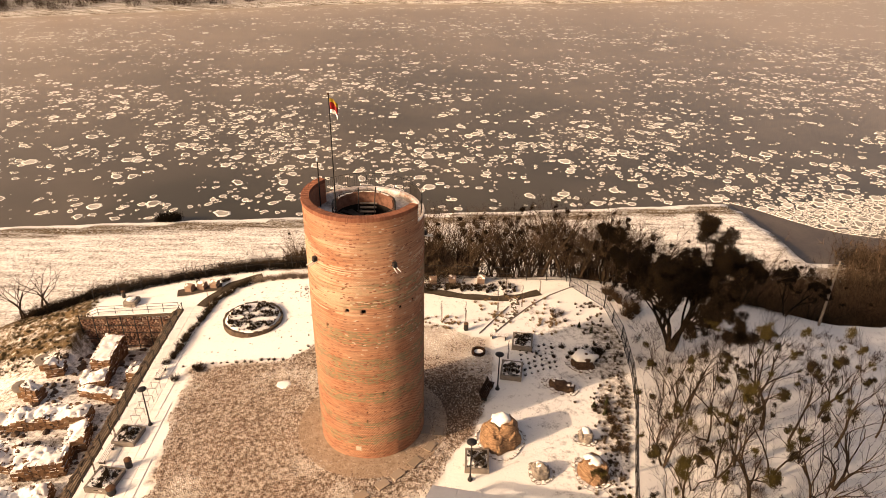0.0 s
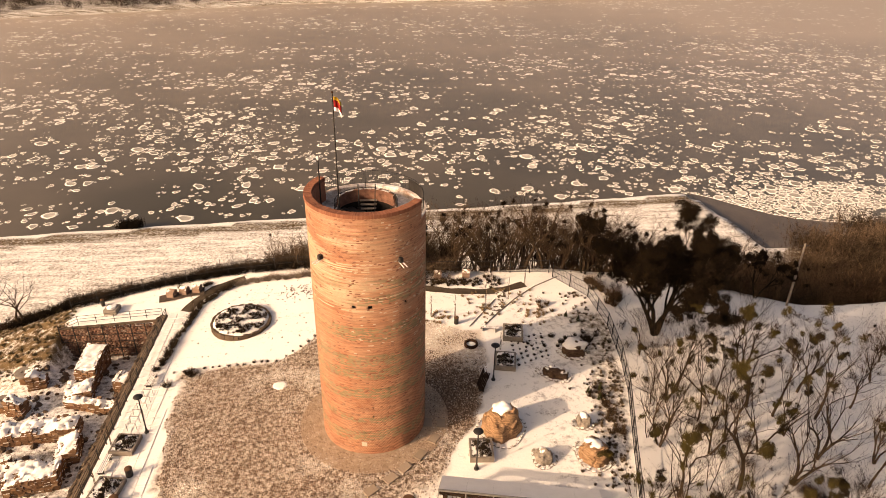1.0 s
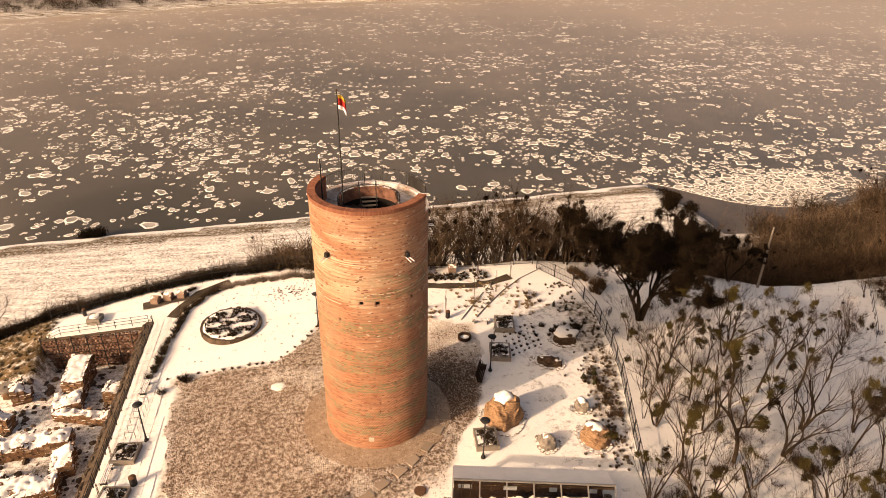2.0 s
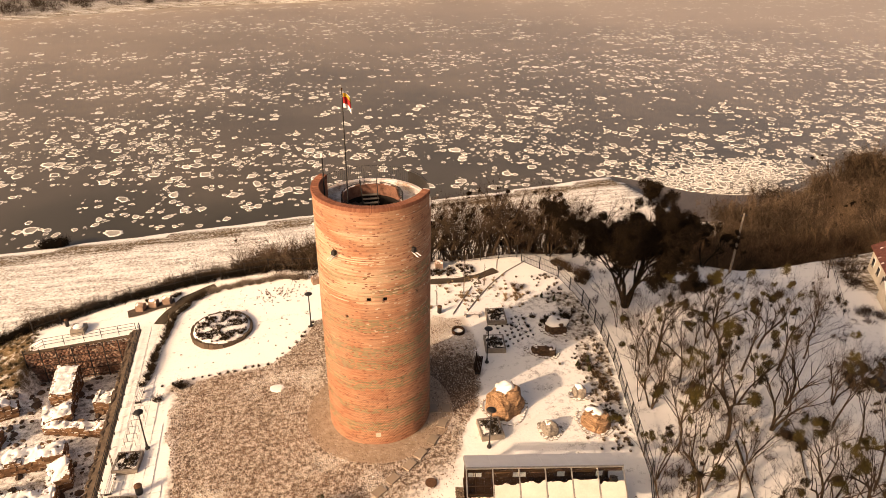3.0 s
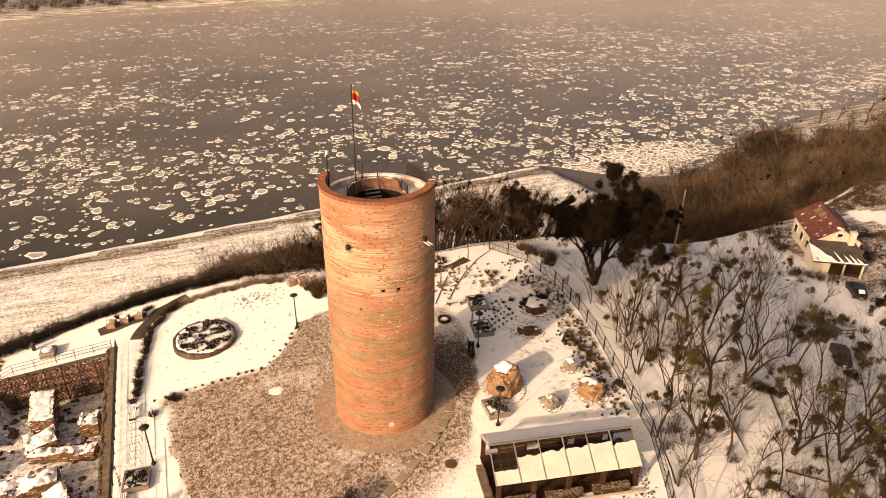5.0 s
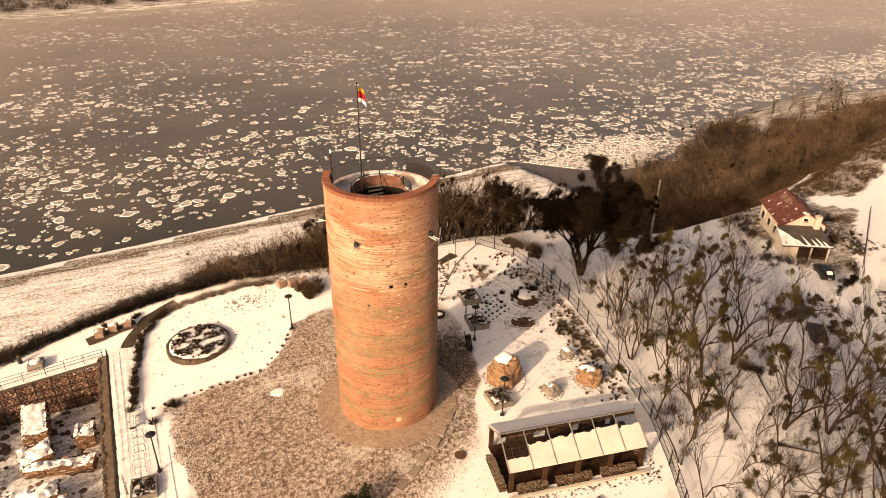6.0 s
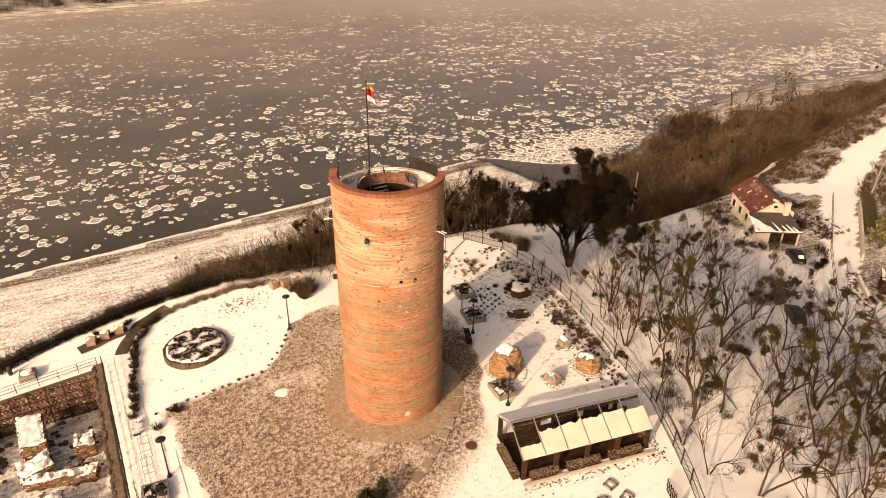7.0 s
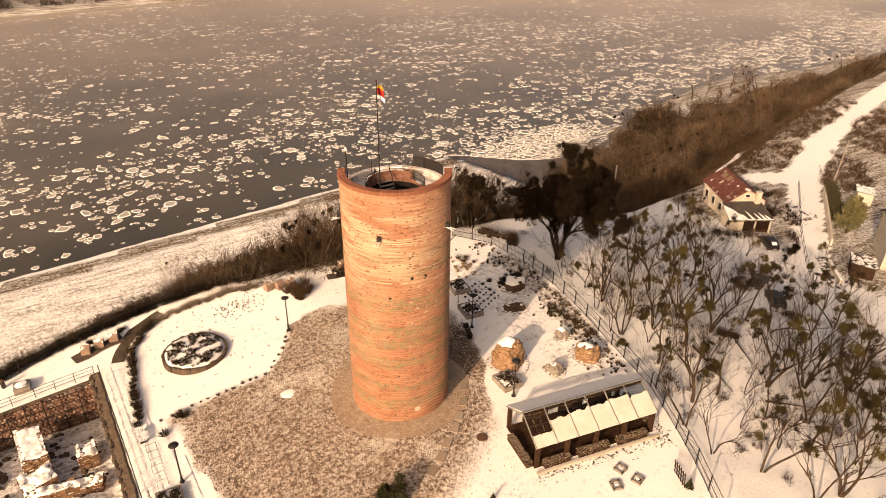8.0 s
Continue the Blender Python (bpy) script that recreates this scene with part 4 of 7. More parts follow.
strip("bare_road", [(69.6, 46.8), (66.0, 43.7), (62.3, 40.4), (59.4, 37.6), (56.0, 34.4)], 2.0, plain("slushy_road", (0.06, 0.045, 0.032), (0.13, 0.10, 0.072), 0.8, 0.8, 0, 0.4, 0.2, 0.055), "dark bare stretch of road between low walls", "road", 0.05)
strip("hedge_bed", [(-25.7, 54.8), (-25.2, 59), (-24.7, 62.6), (-24.3, 65.2), (-22.6, 68.0), (-21, 69.2)], 0.75, M_SOIL, "narrow dark soil strip under a low hedge", "flower bed", 0.05)
strip("garden_bed", [(-1.5, 67.0), (2.0, 67.1), (5.2, 66.9), (9.0, 66.2)], 1.1, plain("garden_soil", (0.035, 0.025, 0.018), (0.075, 0.053, 0.037), 2.0, 0.95, 0, 0.8, 0.2, 0.1), "dark soil bed beside a garden path, part snowy", "flower bed", 0.045)
strip("snowy_track", [(86, 81.2), (90, 83.2), (95, 84.0), (100, 86.2), (106, 87.2), (112, 90.0)], 2.2, M_SNOW, "snowy footpath through riverside scrub", "path", 0.06)
strip("planting_bed", [(-29.3, 67.3), (-27.0, 67.9), (-24.5, 68.4)], 1.5, plain("bare_soil", (0.045, 0.031, 0.022), (0.085, 0.060, 0.042), 2.0, 0.95, 0, 0.8), "dark bare soil bed under small stone blocks", "flower bed", 0.11)


def build_kerb(pts, label):
    g = Geo()
    for (x1, y1), (x2, y2) in zip(pts, pts[1:]):
        g.rod((x1, y1, gz(x1, y1) + 0.04), (x2, y2, gz(x2, y2) + 0.04), 0.07, 0.07, 4)
    tagged(part("kerb", g, M_STONE), label, "kerb", kind="structure")


build_kerb([(4.8, 57.9), (6.7, 60.7), (8.2, 62.9)], "thin stone kerb along a snowy garden path")
build_kerb([(5.9, 57.4), (8.0, 60.1), (10.4, 62.9), (13.0, 65.3), (16.1, 67.3)], "thin stone kerb along a snowy garden path")


def build_pavement():
    """Snow-dusted slabs between the terrace railing and the lawn."""
    base = thing("pavement", pose(0, 0, 0), "snow-dusted paved walk beside a railing", "pavement", kind="structure")
    slab = Geo().box((0, 0, 0), (0.72, 0.94, 0.1), 0, 0.98).mesh("paving_slab")
    rnd = random.Random(2)
    for j in range(28):
        for i in range(8 if j < 16 else 3):
            x, y = -26.75 + 0.76 * i, 37.2 + 0.98 * j
            if i > 2 and (inside(COBBLES, np.array([x + 0.9]), np.array([y]))[0] or math.hypot(x + 25.5, y - 44.2) < 1.5 or math.hypot(x + 25.4, y - 39.4) < 1.6):
                continue
            s = part("paving_slab", slab, M_SNOW, base)
            s.matrix_basis = pose(x, y, gz(x, y) + 0.0 + rnd.uniform(-0.008, 0.008), rnd.uniform(-0.4, 0.4), rnd.uniform(-0.4, 0.4) - 4.0, 0)


build_pavement()


# ---- planting: tufts, shrubs, trees ----
def sprigs(g, c, r, h, n, rnd, lean=0.6, w=0.02):
    """Upright thin blades from one foot."""
    for _ in range(n):
        a, q = rnd.uniform(0, 6.283), rnd.random() ** 0.5
        x, y = c[0] + 0.35 * r * q * math.cos(a), c[1] + 0.35 * r * q * math.sin(a)
        tx, ty = c[0] + r * q * math.cos(a) * (1 + lean * rnd.random()), c[1] + r * q * math.sin(a) * (1 + lean * rnd.random())
        k = len(g.v)
        b = rnd.uniform(0, 3.14)
        dx, dy = w * math.cos(b), w * math.sin(b)
        g.v += [(x - dx, y - dy, c[2]), (x + dx, y + dy, c[2]), (tx, ty, c[2] + h * rnd.uniform(0.55, 1.0))]
        g.f.append((k, k + 1, k + 2))


def build_tufts(name, spots, r, h, n, material, label, seed=1):
    rnd = random.Random(seed)
    g = Geo()
    for x, y in spots:
        s = rnd.uniform(0.7, 1.35)
        sprigs(g, (x, y, gz(x, y) - 0.02), r * s, h * s, int(n * 3), rnd, 0.5, 0.016)
    tagged(part(name, g, material), label, "plants", kind="stuff")


def along(pts, step, jit, rnd):
    out = []
    for (x1, y1), (x2, y2) in zip(pts, pts[1:]):
        n = max(1, int(math.hypot(x2 - x1, y2 - y1) / step))
        out += [(x1 + (x2 - x1) * i / n + rnd.uniform(-jit, jit), y1 + (y2 - y1) * i / n + rnd.uniform(-jit, jit)) for i in range(n)]
    return out


rnd = random.Random(21)
build_tufts("lawn_edge_plants", along([(-24, 53.6), (-20.5, 54.0), (-14.4, 54.1), (-12.2, 55.9), (-11.0, 57.6), (-9.5, 60.6)], 0.75, 0.12, rnd), 0.2, 0.28, 26, M_HEATH, "small dark tufts of plants edging a snowy lawn", 3)
build_tufts("low_hedge", along([(-25.7, 54.8), (-25.2, 59), (-24.7, 62.6), (-24.3, 65.2), (-22.6, 68.0), (-21, 69.2)], 0.28, 0.22, rnd), 0.42, 0.6, 44, M_HEATH, "low dark winter hedge along a path", 4)
build_tufts("frosted_hedge", along([(-21, 69.3), (-17.5, 69.9), (-13, 69.8), (-9.8, 69.0)], 0.2, 0.34, rnd), 0.5, 0.55, 44, plain("frosted_twig", (0.09, 0.06, 0.038), (0.36, 0.29, 0.23), 1.2, 0.9, 0, 0), "pale frosted low hedge along a path", 5)
build_tufts("lavender_rows", [(8.7 + 0.62 * i + rnd.uniform(-0.1, 0.1), 51.3 + 0.75 * j + 0.25 * i + rnd.uniform(-0.12, 0.12)) for i in range(6) for j in range(6)], 0.15, 0.26, 26, M_HEATH, "rows of dark dry lavender tufts in snow", 6)
build_tufts("bed_shrubs", [(rnd.gauss(14.3, 1.9), rnd.gauss(54.9, 0.7)) for _ in range(34)], 0.32, 0.5, 40, M_HEATH, "dark low shrubs behind a garden rock", 7)
spots = []
for i in range(420):
    y = rnd.uniform(36, 64)
    x = float(fence_x(y)) - 0.5 - abs(rnd.gauss(0, 1.6))
    if y > 50 and rnd.random() < 0.62:
        continue
    spots.append((round(x / 0.6) * 0.6 + rnd.uniform(-0.28, 0.28), round(y / 0.7) * 0.7 + rnd.uniform(-0.28, 0.28)))
build_tufts("border_plants", spots, 0.16, 0.28, 24, plain("dry_border_stalk", (0.045, 0.029, 0.016), (0.15, 0.10, 0.055), 1.2, 0.9, 0, 0.0), "dry border plants in rows along a fence", 8)
build_tufts("dry_herbs", [(rnd.uniform(4, 13), rnd.uniform(57.5, 65)) for _ in range(60)] + [(rnd.gauss(12.5, 0.8), rnd.gauss(60.5, 0.8)) for _ in range(26)] + [(rnd.uniform(-1, 3), rnd.uniform(58.6, 61)) for _ in range(30)], 0.2, 0.3, 24, plain("dry_grass", (0.20, 0.13, 0.07), (0.32, 0.22, 0.12), 2.0, 0.9, 0, 0), "dry grass tufts poking out of snow", 9)
build_tufts("bed_plants", [(rnd.uniform(-1.5, 9.5), 66.6 + 0.5 * rnd.gauss(0, 1)) for _ in range(90)], 0.26, 0.4, 34, M_HEATH, "dark low plants in a bed beside a path", 14)
build_tufts("lawn_grass", [(rnd.gauss(-13.0, 1.5), rnd.gauss(66.6, 0.9)) for _ in range(90)] + [(rnd.uniform(-23, -10), rnd.uniform(55, 69)) for _ in range(60)], 0.12, 0.14, 8, M_TAN, "thin dry grass showing through a snowy lawn", 16)
build_tufts("path_shrubs", [(-22.6, 53.3), (-22.2, 53.0), (-25.9, 54.3), (-24.2, 51.7), (-27.6, 69.6), (-27.3, 69.3), (-36.4, 68.0), (-35.7, 68.3), (-24.6, 69.6), (-24.2, 69.9)], 0.55, 0.6, 70, M_HEATH, "small dark round shrubs by a path", 10)
build_tufts("border_bushes", [(rnd.gauss(x, 0.4), rnd.gauss(y, 0.5)) for x, y in ((15.6, 45.4), (15.9, 43.6), (15.7, 42.0), (14.9, 47.0), (13.0, 61.0)) for _ in range(4)], 0.42, 0.6, 40, M_SCRUB, "low brown leafless bushes inside a mesh fence", 17)
build_tufts("brown_bush", [(rnd.gauss(-6.8, 0.8), rnd.gauss(64.6, 0.7)) for _ in range(16)], 0.7, 1.2, 70, M_SCRUB, "brown leafless bush beside a path", 11)
build_tufts("fence_bushes", [(rnd.gauss(20.0, 0.5), rnd.gauss(65.5, 0.8)) for _ in range(10)] + [(rnd.gauss(21.6, 0.6), rnd.gauss(62.5, 0.8)) for _ in range(10)], 0.6, 1.3, 50, M_SCRUB, "brown leafless bushes behind a mesh fence", 13)
build_tufts("grass_slope", [(rnd.uniform(-48, -38), rnd.uniform(58, 69)) for _ in range(320)], 0.24, 0.28, 16, plain("slope_grass", (0.060, 0.046, 0.020), (0.14, 0.100, 0.048), 1.0, 0.9, 0, 0), "long brown grass on a slope", 12)


def build_conifer(x, y, h, label="small dark evergreen conifer standing in snow", category="conifer"):
    ob = thing("conifer", pose(x, y, gz(x, y)), label, category)
    part("trunk", Geo().rod((0, 0, 0), (0, 0, h * 0.9), h * 0.03, 0.01, 6), M_BARK, ob)
    rnd = random.Random(int(x * 10))
    g = Geo()
    for i in range(260):
        t = rnd.random() ** 0.8
        z = h * (0.08 + 0.9 * t)
        a, r = rnd.uniform(0, 6.283), h * 0.34 * (1 - t) * rnd.uniform(0.5, 1.05) + 0.02
        b = a + rnd.uniform(0.25, 0.5)
        k = len(g.v)
        g.v += [(0.15 * r * math.cos(a), 0.15 * r * math.sin(a), z + 0.06 * h), (r * math.cos(a), r * math.sin(a), z), (r * math.cos(b), r * math.sin(b), z - 0.03 * h)]
        g.f.append((k, k + 1, k + 2))
    part("foliage", g, M_EVERGREEN, ob)


for x, y, h in ((14.3, 46.9, 0.9), (15.5, 47.3, 0.95), (15.1, 46.0, 0.9), (15.2, 59.1, 0.8), (16.3, 58.2, 0.85), (7.9, 23.2, 1.2), (-5.4, 30.3, 0.9)):
    build_conifer(x, y, h)


def branches(rnd, height, spread, stems, levels, twigs, lean=(0, 0), base_r=0.16, droop=0.0, clear=2):
    """Segments of a bare tree: (start, end, radius, radius, level). Limbs rise and bend as they go."""
    segs, tips = [], []

    def grow(p, d, length, r, level):
        n = 6 if level == 0 else (5 if level == 1 else 3)
        bend = Vector((rnd.gauss(0, 0.07), rnd.gauss(0, 0.07), 0.035 - droop))
        for i in range(n):
            d = (d + bend + Vector((rnd.gauss(0, 0.11), rnd.gauss(0, 0.11), rnd.gauss(0, 0.07)))).normalized()
            q = p + d * (length / n)
            r2 = r * (0.90 if i < n - 1 else 0.75)
            segs.append((p, q, r, r2, level))
            p, r = q, r2
            if level < levels and i >= (clear if level == 0 else 2 if level == 1 else 1):
                for _ in range(1 + (rnd.random() < (0.5 if level == 0 else 0.18))):
                    side = Vector((rnd.gauss(0, 1), rnd.gauss(0, 1), rnd.gauss(0.35, 0.4))).normalized()
                    nd = (d * (1.0 - 0.4 * spread) + side * spread).normalized()
                    grow(p, nd, length * rnd.uniform(0.42, 0.74), max(r * rnd.uniform(0.48, 0.70), 0.006), level + 1)
        tips.append((p, level))
        if level >= levels - 1:
            for _ in range(twigs):
                side = Vector((rnd.gauss(0, 1), rnd.gauss(0, 1), rnd.gauss(0.2, 0.6))).normalized()
                e = p + (d + side * 0.8).normalized() * length * rnd.uniform(0.3, 0.7)
                segs.append((p, e, r * 0.6, 0.002, levels + 1))

    turn = rnd.uniform(0, 6.283)
    for s in range(stems):
        a = turn + 6.283 * s / stems + rnd.uniform(-0.4, 0.4)
        tilt = 0.10 if stems == 1 else 0.24
        d = Vector((math.cos(a) * tilt + lean[0], math.sin(a) * tilt + lean[1], 1)).normalized()
        off = 0.0 if stems == 1 else base_r * 0.6
        grow(Vector((off * math.cos(a), off * math.sin(a), -0.3)), d, height * rnd.uniform(0.52, 0.66), base_r * (1 if stems == 1 else 0.72), 0)
    return segs, tips


def clump(rnd, r, n, w):
    """A loose tangle of short forked blades, as mistletoe grows."""
    g = Geo()
    lobes = [(Vector((rnd.gauss(0, 0.36), rnd.gauss(0, 0.36), rnd.gauss(0, 0.30))) * r, r * rnd.uniform(0.4, 0.75)) for _ in range(7)]
    for _ in range(n):
        c, rr = rnd.choice(lobes)
        d = Vector((rnd.gauss(0, 1), rnd.gauss(0, 1), rnd.gauss(0, 1))).normalized()
        e = Vector((rnd.gauss(0, 1), rnd.gauss(0, 1), rnd.gauss(0, 1))).normalized()
        p = c + d * rr * rnd.uniform(0.0, 0.7)
        q = p + (d + e * 0.9).normalized() * rr * rnd.uniform(0.25, 0.5)
        s = e.cross(d).normalized() * w * rnd.uniform(0.6, 1.3)
        k = len(g.v)
        g.v += [tuple(p), tuple(q + s), tuple(q - s)]
        g.f.append((k, k + 1, k + 2))
    return g.mesh("mistletoe")


BALLS = [clump(random.Random(70 + i), 1.0, 1150, 0.030) for i in range(5)]
JUNIPER = clump(random.Random(88), 1.0, 1600, 0.05)
for x, y, h in ((-13.8, 34.5, 1.7), (-12.4, 34.4, 2.0), (-11.1, 34.3, 1.9)):
    bush = thing("juniper", pose(x, y, gz(x, y)), "low dark green juniper bush at the edge of the cobbles", "bush", "junipers by the cobbles")
    part("trunk", Geo().rod((0, 0, -0.1), (0, 0, h * 0.6), 0.07, 0.03, 6), M_BARK, bush)
    part("crown", JUNIPER, M_EVERGREEN, bush).matrix_basis = Matrix.LocRotScale((0, 0, h * 0.5), Euler((0, 0, x)), (0.85, 0.8, h * 0.52))
# near-black, so the large tree carries the tower's shadow in its colour
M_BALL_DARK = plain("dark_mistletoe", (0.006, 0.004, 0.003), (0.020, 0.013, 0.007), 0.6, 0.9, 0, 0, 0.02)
M_BALL_BROWN = plain("brown_mistletoe", (0.012, 0.008, 0.005), (0.036, 0.025, 0.012), 0.8, 0.9, 0, 0, 0.05)


def build_tree(name, seed, height, spread, stems, levels, twigs, balls, label, category="tree", group="", lean=(0, 0), base_r=0.17, ball_r=(0.3, 0.62), dark=0.25, droop=0.0, bark=None, twig=None, clear=2):
    rnd = random.Random(seed)
    segs, tips = branches(rnd, height, spread, stems, levels, twigs, lean, base_r, droop, clear)
    top = max(s[1].z for s in segs)
    k = height / top
    ob = thing(name, pose(0, 0, 0), label, category, group)
    trunk, crown = Geo(), Geo()
    for p, q, r0, r1, level in segs:
        if level <= 1:
            trunk.rod(p * k, q * k, r0, r1, 7 if level == 0 else 5, False)
        else:
            crown.rod(p * k, q * k, max(r0, 0.007), max(r1, 0.002), 3, False)
    part("trunk", trunk, bark or M_BARK, ob, smooth=True)
    part("crown", crown, twig or M_TWIG, ob)
    cand = [t for t in tips if t[1] >= 2 and t[0].z > top * 0.3] or tips
    knots = [rnd.choice(cand)[0] for _ in range(max(2, balls // 4))]
    for i in range(balls):
        near = min(rnd.sample(cand, min(len(cand), 14)), key=lambda q: min((q[0] - c).length for c in knots))
        p = (near if balls < 40 and rnd.random() < 0.75 else rnd.choice(cand))[0] * k
        b = part("mistletoe", BALLS[i % 5], M_MISTLE, ob)
        s = rnd.uniform(*ball_r)
        b.matrix_basis = Matrix.LocRotScale(p, Euler((rnd.random() * 3, rnd.random() * 3, 0)), (s, s, s * 0.9))
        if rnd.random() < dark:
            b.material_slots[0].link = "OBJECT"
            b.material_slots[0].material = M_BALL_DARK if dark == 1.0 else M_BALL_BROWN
    return ob


for me in BALLS:
    me.materials.append(M_MISTLE)

WOOD = "bare trees in the snowy wood"
BACK = "bare trees on the river slope"
kinds = [
    build_tree("tree", 301, 13.0, 0.42, 1, 4, 1, 12, "bare leaning tree hung with yellow-green mistletoe in snow", "tree", WOOD, (0.24, 0.16), 0.19, (0.28, 0.66), 0.3, clear=2),
    build_tree("tree", 302, 11.5, 0.36, 3, 3, 2, 6, "bare many-stemmed tree with a few mistletoe balls", "tree", WOOD, (0.10, 0.06), 0.15, (0.28, 0.55), 0.4, clear=2),
    build_tree("tree", 303, 10.5, 0.36, 2, 4, 1, 17, "thin bare tree thick with mistletoe clumps", "tree", WOOD, (0.10, 0.08), 0.14, (0.26, 0.66), 0.3, clear=3),
    build_tree("tree", 304, 13.0, 0.42, 3, 3, 2, 12, "broad bare forked tree with mistletoe in its crown", "tree", WOOD, (0.18, 0.08), 0.20, (0.28, 0.66), 0.3, clear=2),
    build_tree("tree", 305, 8.5, 0.34, 2, 3, 3, 1, "slender bare young tree standing in snow", "tree", WOOD, (0.06, 0.05), 0.08, clear=2),
    build_tree("tree", 307, 11.0, 0.24, 2, 3, 2, 3, "slender upright bare tree with few limbs in snow", "tree", WOOD, (0.08, 0.05), 0.11, (0.24, 0.5), 0.5, clear=2),
    build_tree("tree", 308, 12.0, 0.27, 1, 4, 1, 8, "tall thin bare tree with mistletoe along its limbs", "tree", WOOD, (0.16, 0.02), 0.13, (0.24, 0.56), 0.4, clear=3),
    build_tree("tree", 306, 6.5, 0.32, 2, 3, 4, 0, "thin bare sapling standing in snow", "tree", WOOD, (0.08, 0.0), 0.06),
]
back_kinds = [
    build_tree("tree", 311, 9.5, 0.28, 1, 3, 5, 3, "bare upright tree on the river slope with dark mistletoe", "tree", BACK, (0, 0), 0.21, (0.25, 0.42), 1.0),
    build_tree("tree", 312, 9.0, 0.30, 2, 3, 5, 1, "bare two-stemmed tree on the river slope", "tree", BACK, (0.04, 0), 0.16, (0.28, 0.5), 1.0, twig=M_TAN),
    build_tree("tree", 313, 8.5, 0.34, 2, 3, 4, 0, "bare bushy tree on the river slope", "tree", BACK, (0, 0.05), 0.16, twig=M_TAN),
    build_tree("tree", 314, 9.0, 0.46, 2, 3, 5, 2, "dark bare tree with a dense crown above scrub", "tree", BACK, (0, 0.03), 0.17, (0.4, 0.7), 1.0),
]


def place(ob, x, y, turn, s=1.0, sink=0.0, used=set()):
    m = pose(x, y, gz(x, y) - sink, 0, 0, turn)
    m = m @ Matrix.Diagonal((s, s, s, 1))
    if ob.name in used:
        c = copy_thing(ob, m)
        c.matrix_basis = m
        return c
    used.add(ob.name)
    ob.matrix_basis = m
    return ob


# bare trees of the wood: x, y, kind, turn, size
TREES_BY_FENCE = [(18.6, 40.5, 1, 148, 0.85), (17.8, 41.3, 7, 20, 1.0), (14.9, 32.7, 2, 0, 0.72), (13.2, 27.9, 2, 60, 0.85), (16.6, 29.9, 0, -22, 0.9), (12.6, 24.7, 4, 111, 1.1), (14.7, 21.5, 2, 296, 1),
    (18.4, 17, 3, 259, 0.9), (18.7, 22.6, 4, 180, 1.1), (20.4, 43, 4, 0, 0.8), (20.9, 36.0, 7, 10, 1), (21.8, 49.3, 4, 0, 0.9), (22.8, 47.4, 2, 20, 0.95),
    (19.6, 45.3, 4, 60, 0.95), (21.4, 46.2, 1, 220, 0.75), (20.2, 38.3, 4, 130, 1.0), (22.7, 39.9, 1, 310, 0.8), (23.4, 43.8, 2, 200, 0.9), (21.0, 52.5, 7, 80, 1.0)]
TREES_IN_WOOD = [(23.6, 36.3, 0, -12, 1.0), (26.0, 28.4, 3, -20, 0.95), (24.8, 41.4, 2, 40, 0.9), (25.6, 45.9, 2, 120, 0.85), (28.7, 37.1, 3, 10, 0.9), (27.8, 20.2, 1, 250, 0.95), (29.0, 46.0, 0, -10, 0.9),
    (30.1, 26.9, 3, 60, 0.95), (30.6, 50.4, 1, 30, 1.0), (26.4, 50.6, 7, 45, 1), (22.4, 31.6, 7, 100, 0.9), (21.4, 25.6, 2, 200, 0.8), (24.8, 23.4, 2, 30, 1.05), (22.8, 20.6, 2, 150, 1.0)]
TREES_DOWNHILL = [(32.8, 40.3, 3, -30, 0.95), (33.7, 30.3, 2, 160, 1.1), (30.5, 23.2, 0, 330, 1.0), (36.5, 35.0, 2, 220, 1.0), (38.5, 40.5, 1, 84, 0.8), (35.8, 48.8, 0, 200, 0.75),
    (41.3, 26.7, 3, 90, 0.9), (38.0, 52.5, 4, 20, 0.9), (43.4, 50.2, 7, 230, 1.2), (49.4, 33.8, 2, 70, 1.0), (36.0, 25.0, 1, 300, 0.9)]
wood = TREES_BY_FENCE + TREES_IN_WOOD + TREES_DOWNHILL
rnd = random.Random(19)
while len(wood) < 80:
    x, y = rnd.uniform(15, 42), rnd.uniform(14, 50)
    if x > float(fence_x(y)) + 2.0 and rnd.random() < (1.0 if y < 34 else 0.4) and min(math.hypot(x - q[0], y - q[1]) for q in wood) > 2.1:
        wood.append((x, y, rnd.choice((5, 6, 5, 6, 7)), rnd.uniform(0, 360), rnd.uniform(0.7, 1.1)))
for x, y, k, turn, s in wood:
    place(kinds[k], x, y, turn, s)
rnd = random.Random(77)
for i in range(96):
    x = rnd.uniform(-4, 27)
    y = float(edge_y(x)) + rnd.uniform(-0.6, 1) * 1.0 + 7 * rnd.random() ** 2
    place(back_kinds[i % 4], x, y, rnd.uniform(0, 360), rnd.uniform(0.85, 1.2) + 0.06 * max(0, y - float(edge_y(x))))
for i in range(16):
    x = rnd.uniform(-22, -4)
    y = float(edge_y(x)) + rnd.uniform(1, 7)
    place(back_kinds[(2, 2, 1)[i % 3]], x, y, rnd.uniform(0, 360), rnd.uniform(0.45, 0.6) + 0.025 * (x + 22))
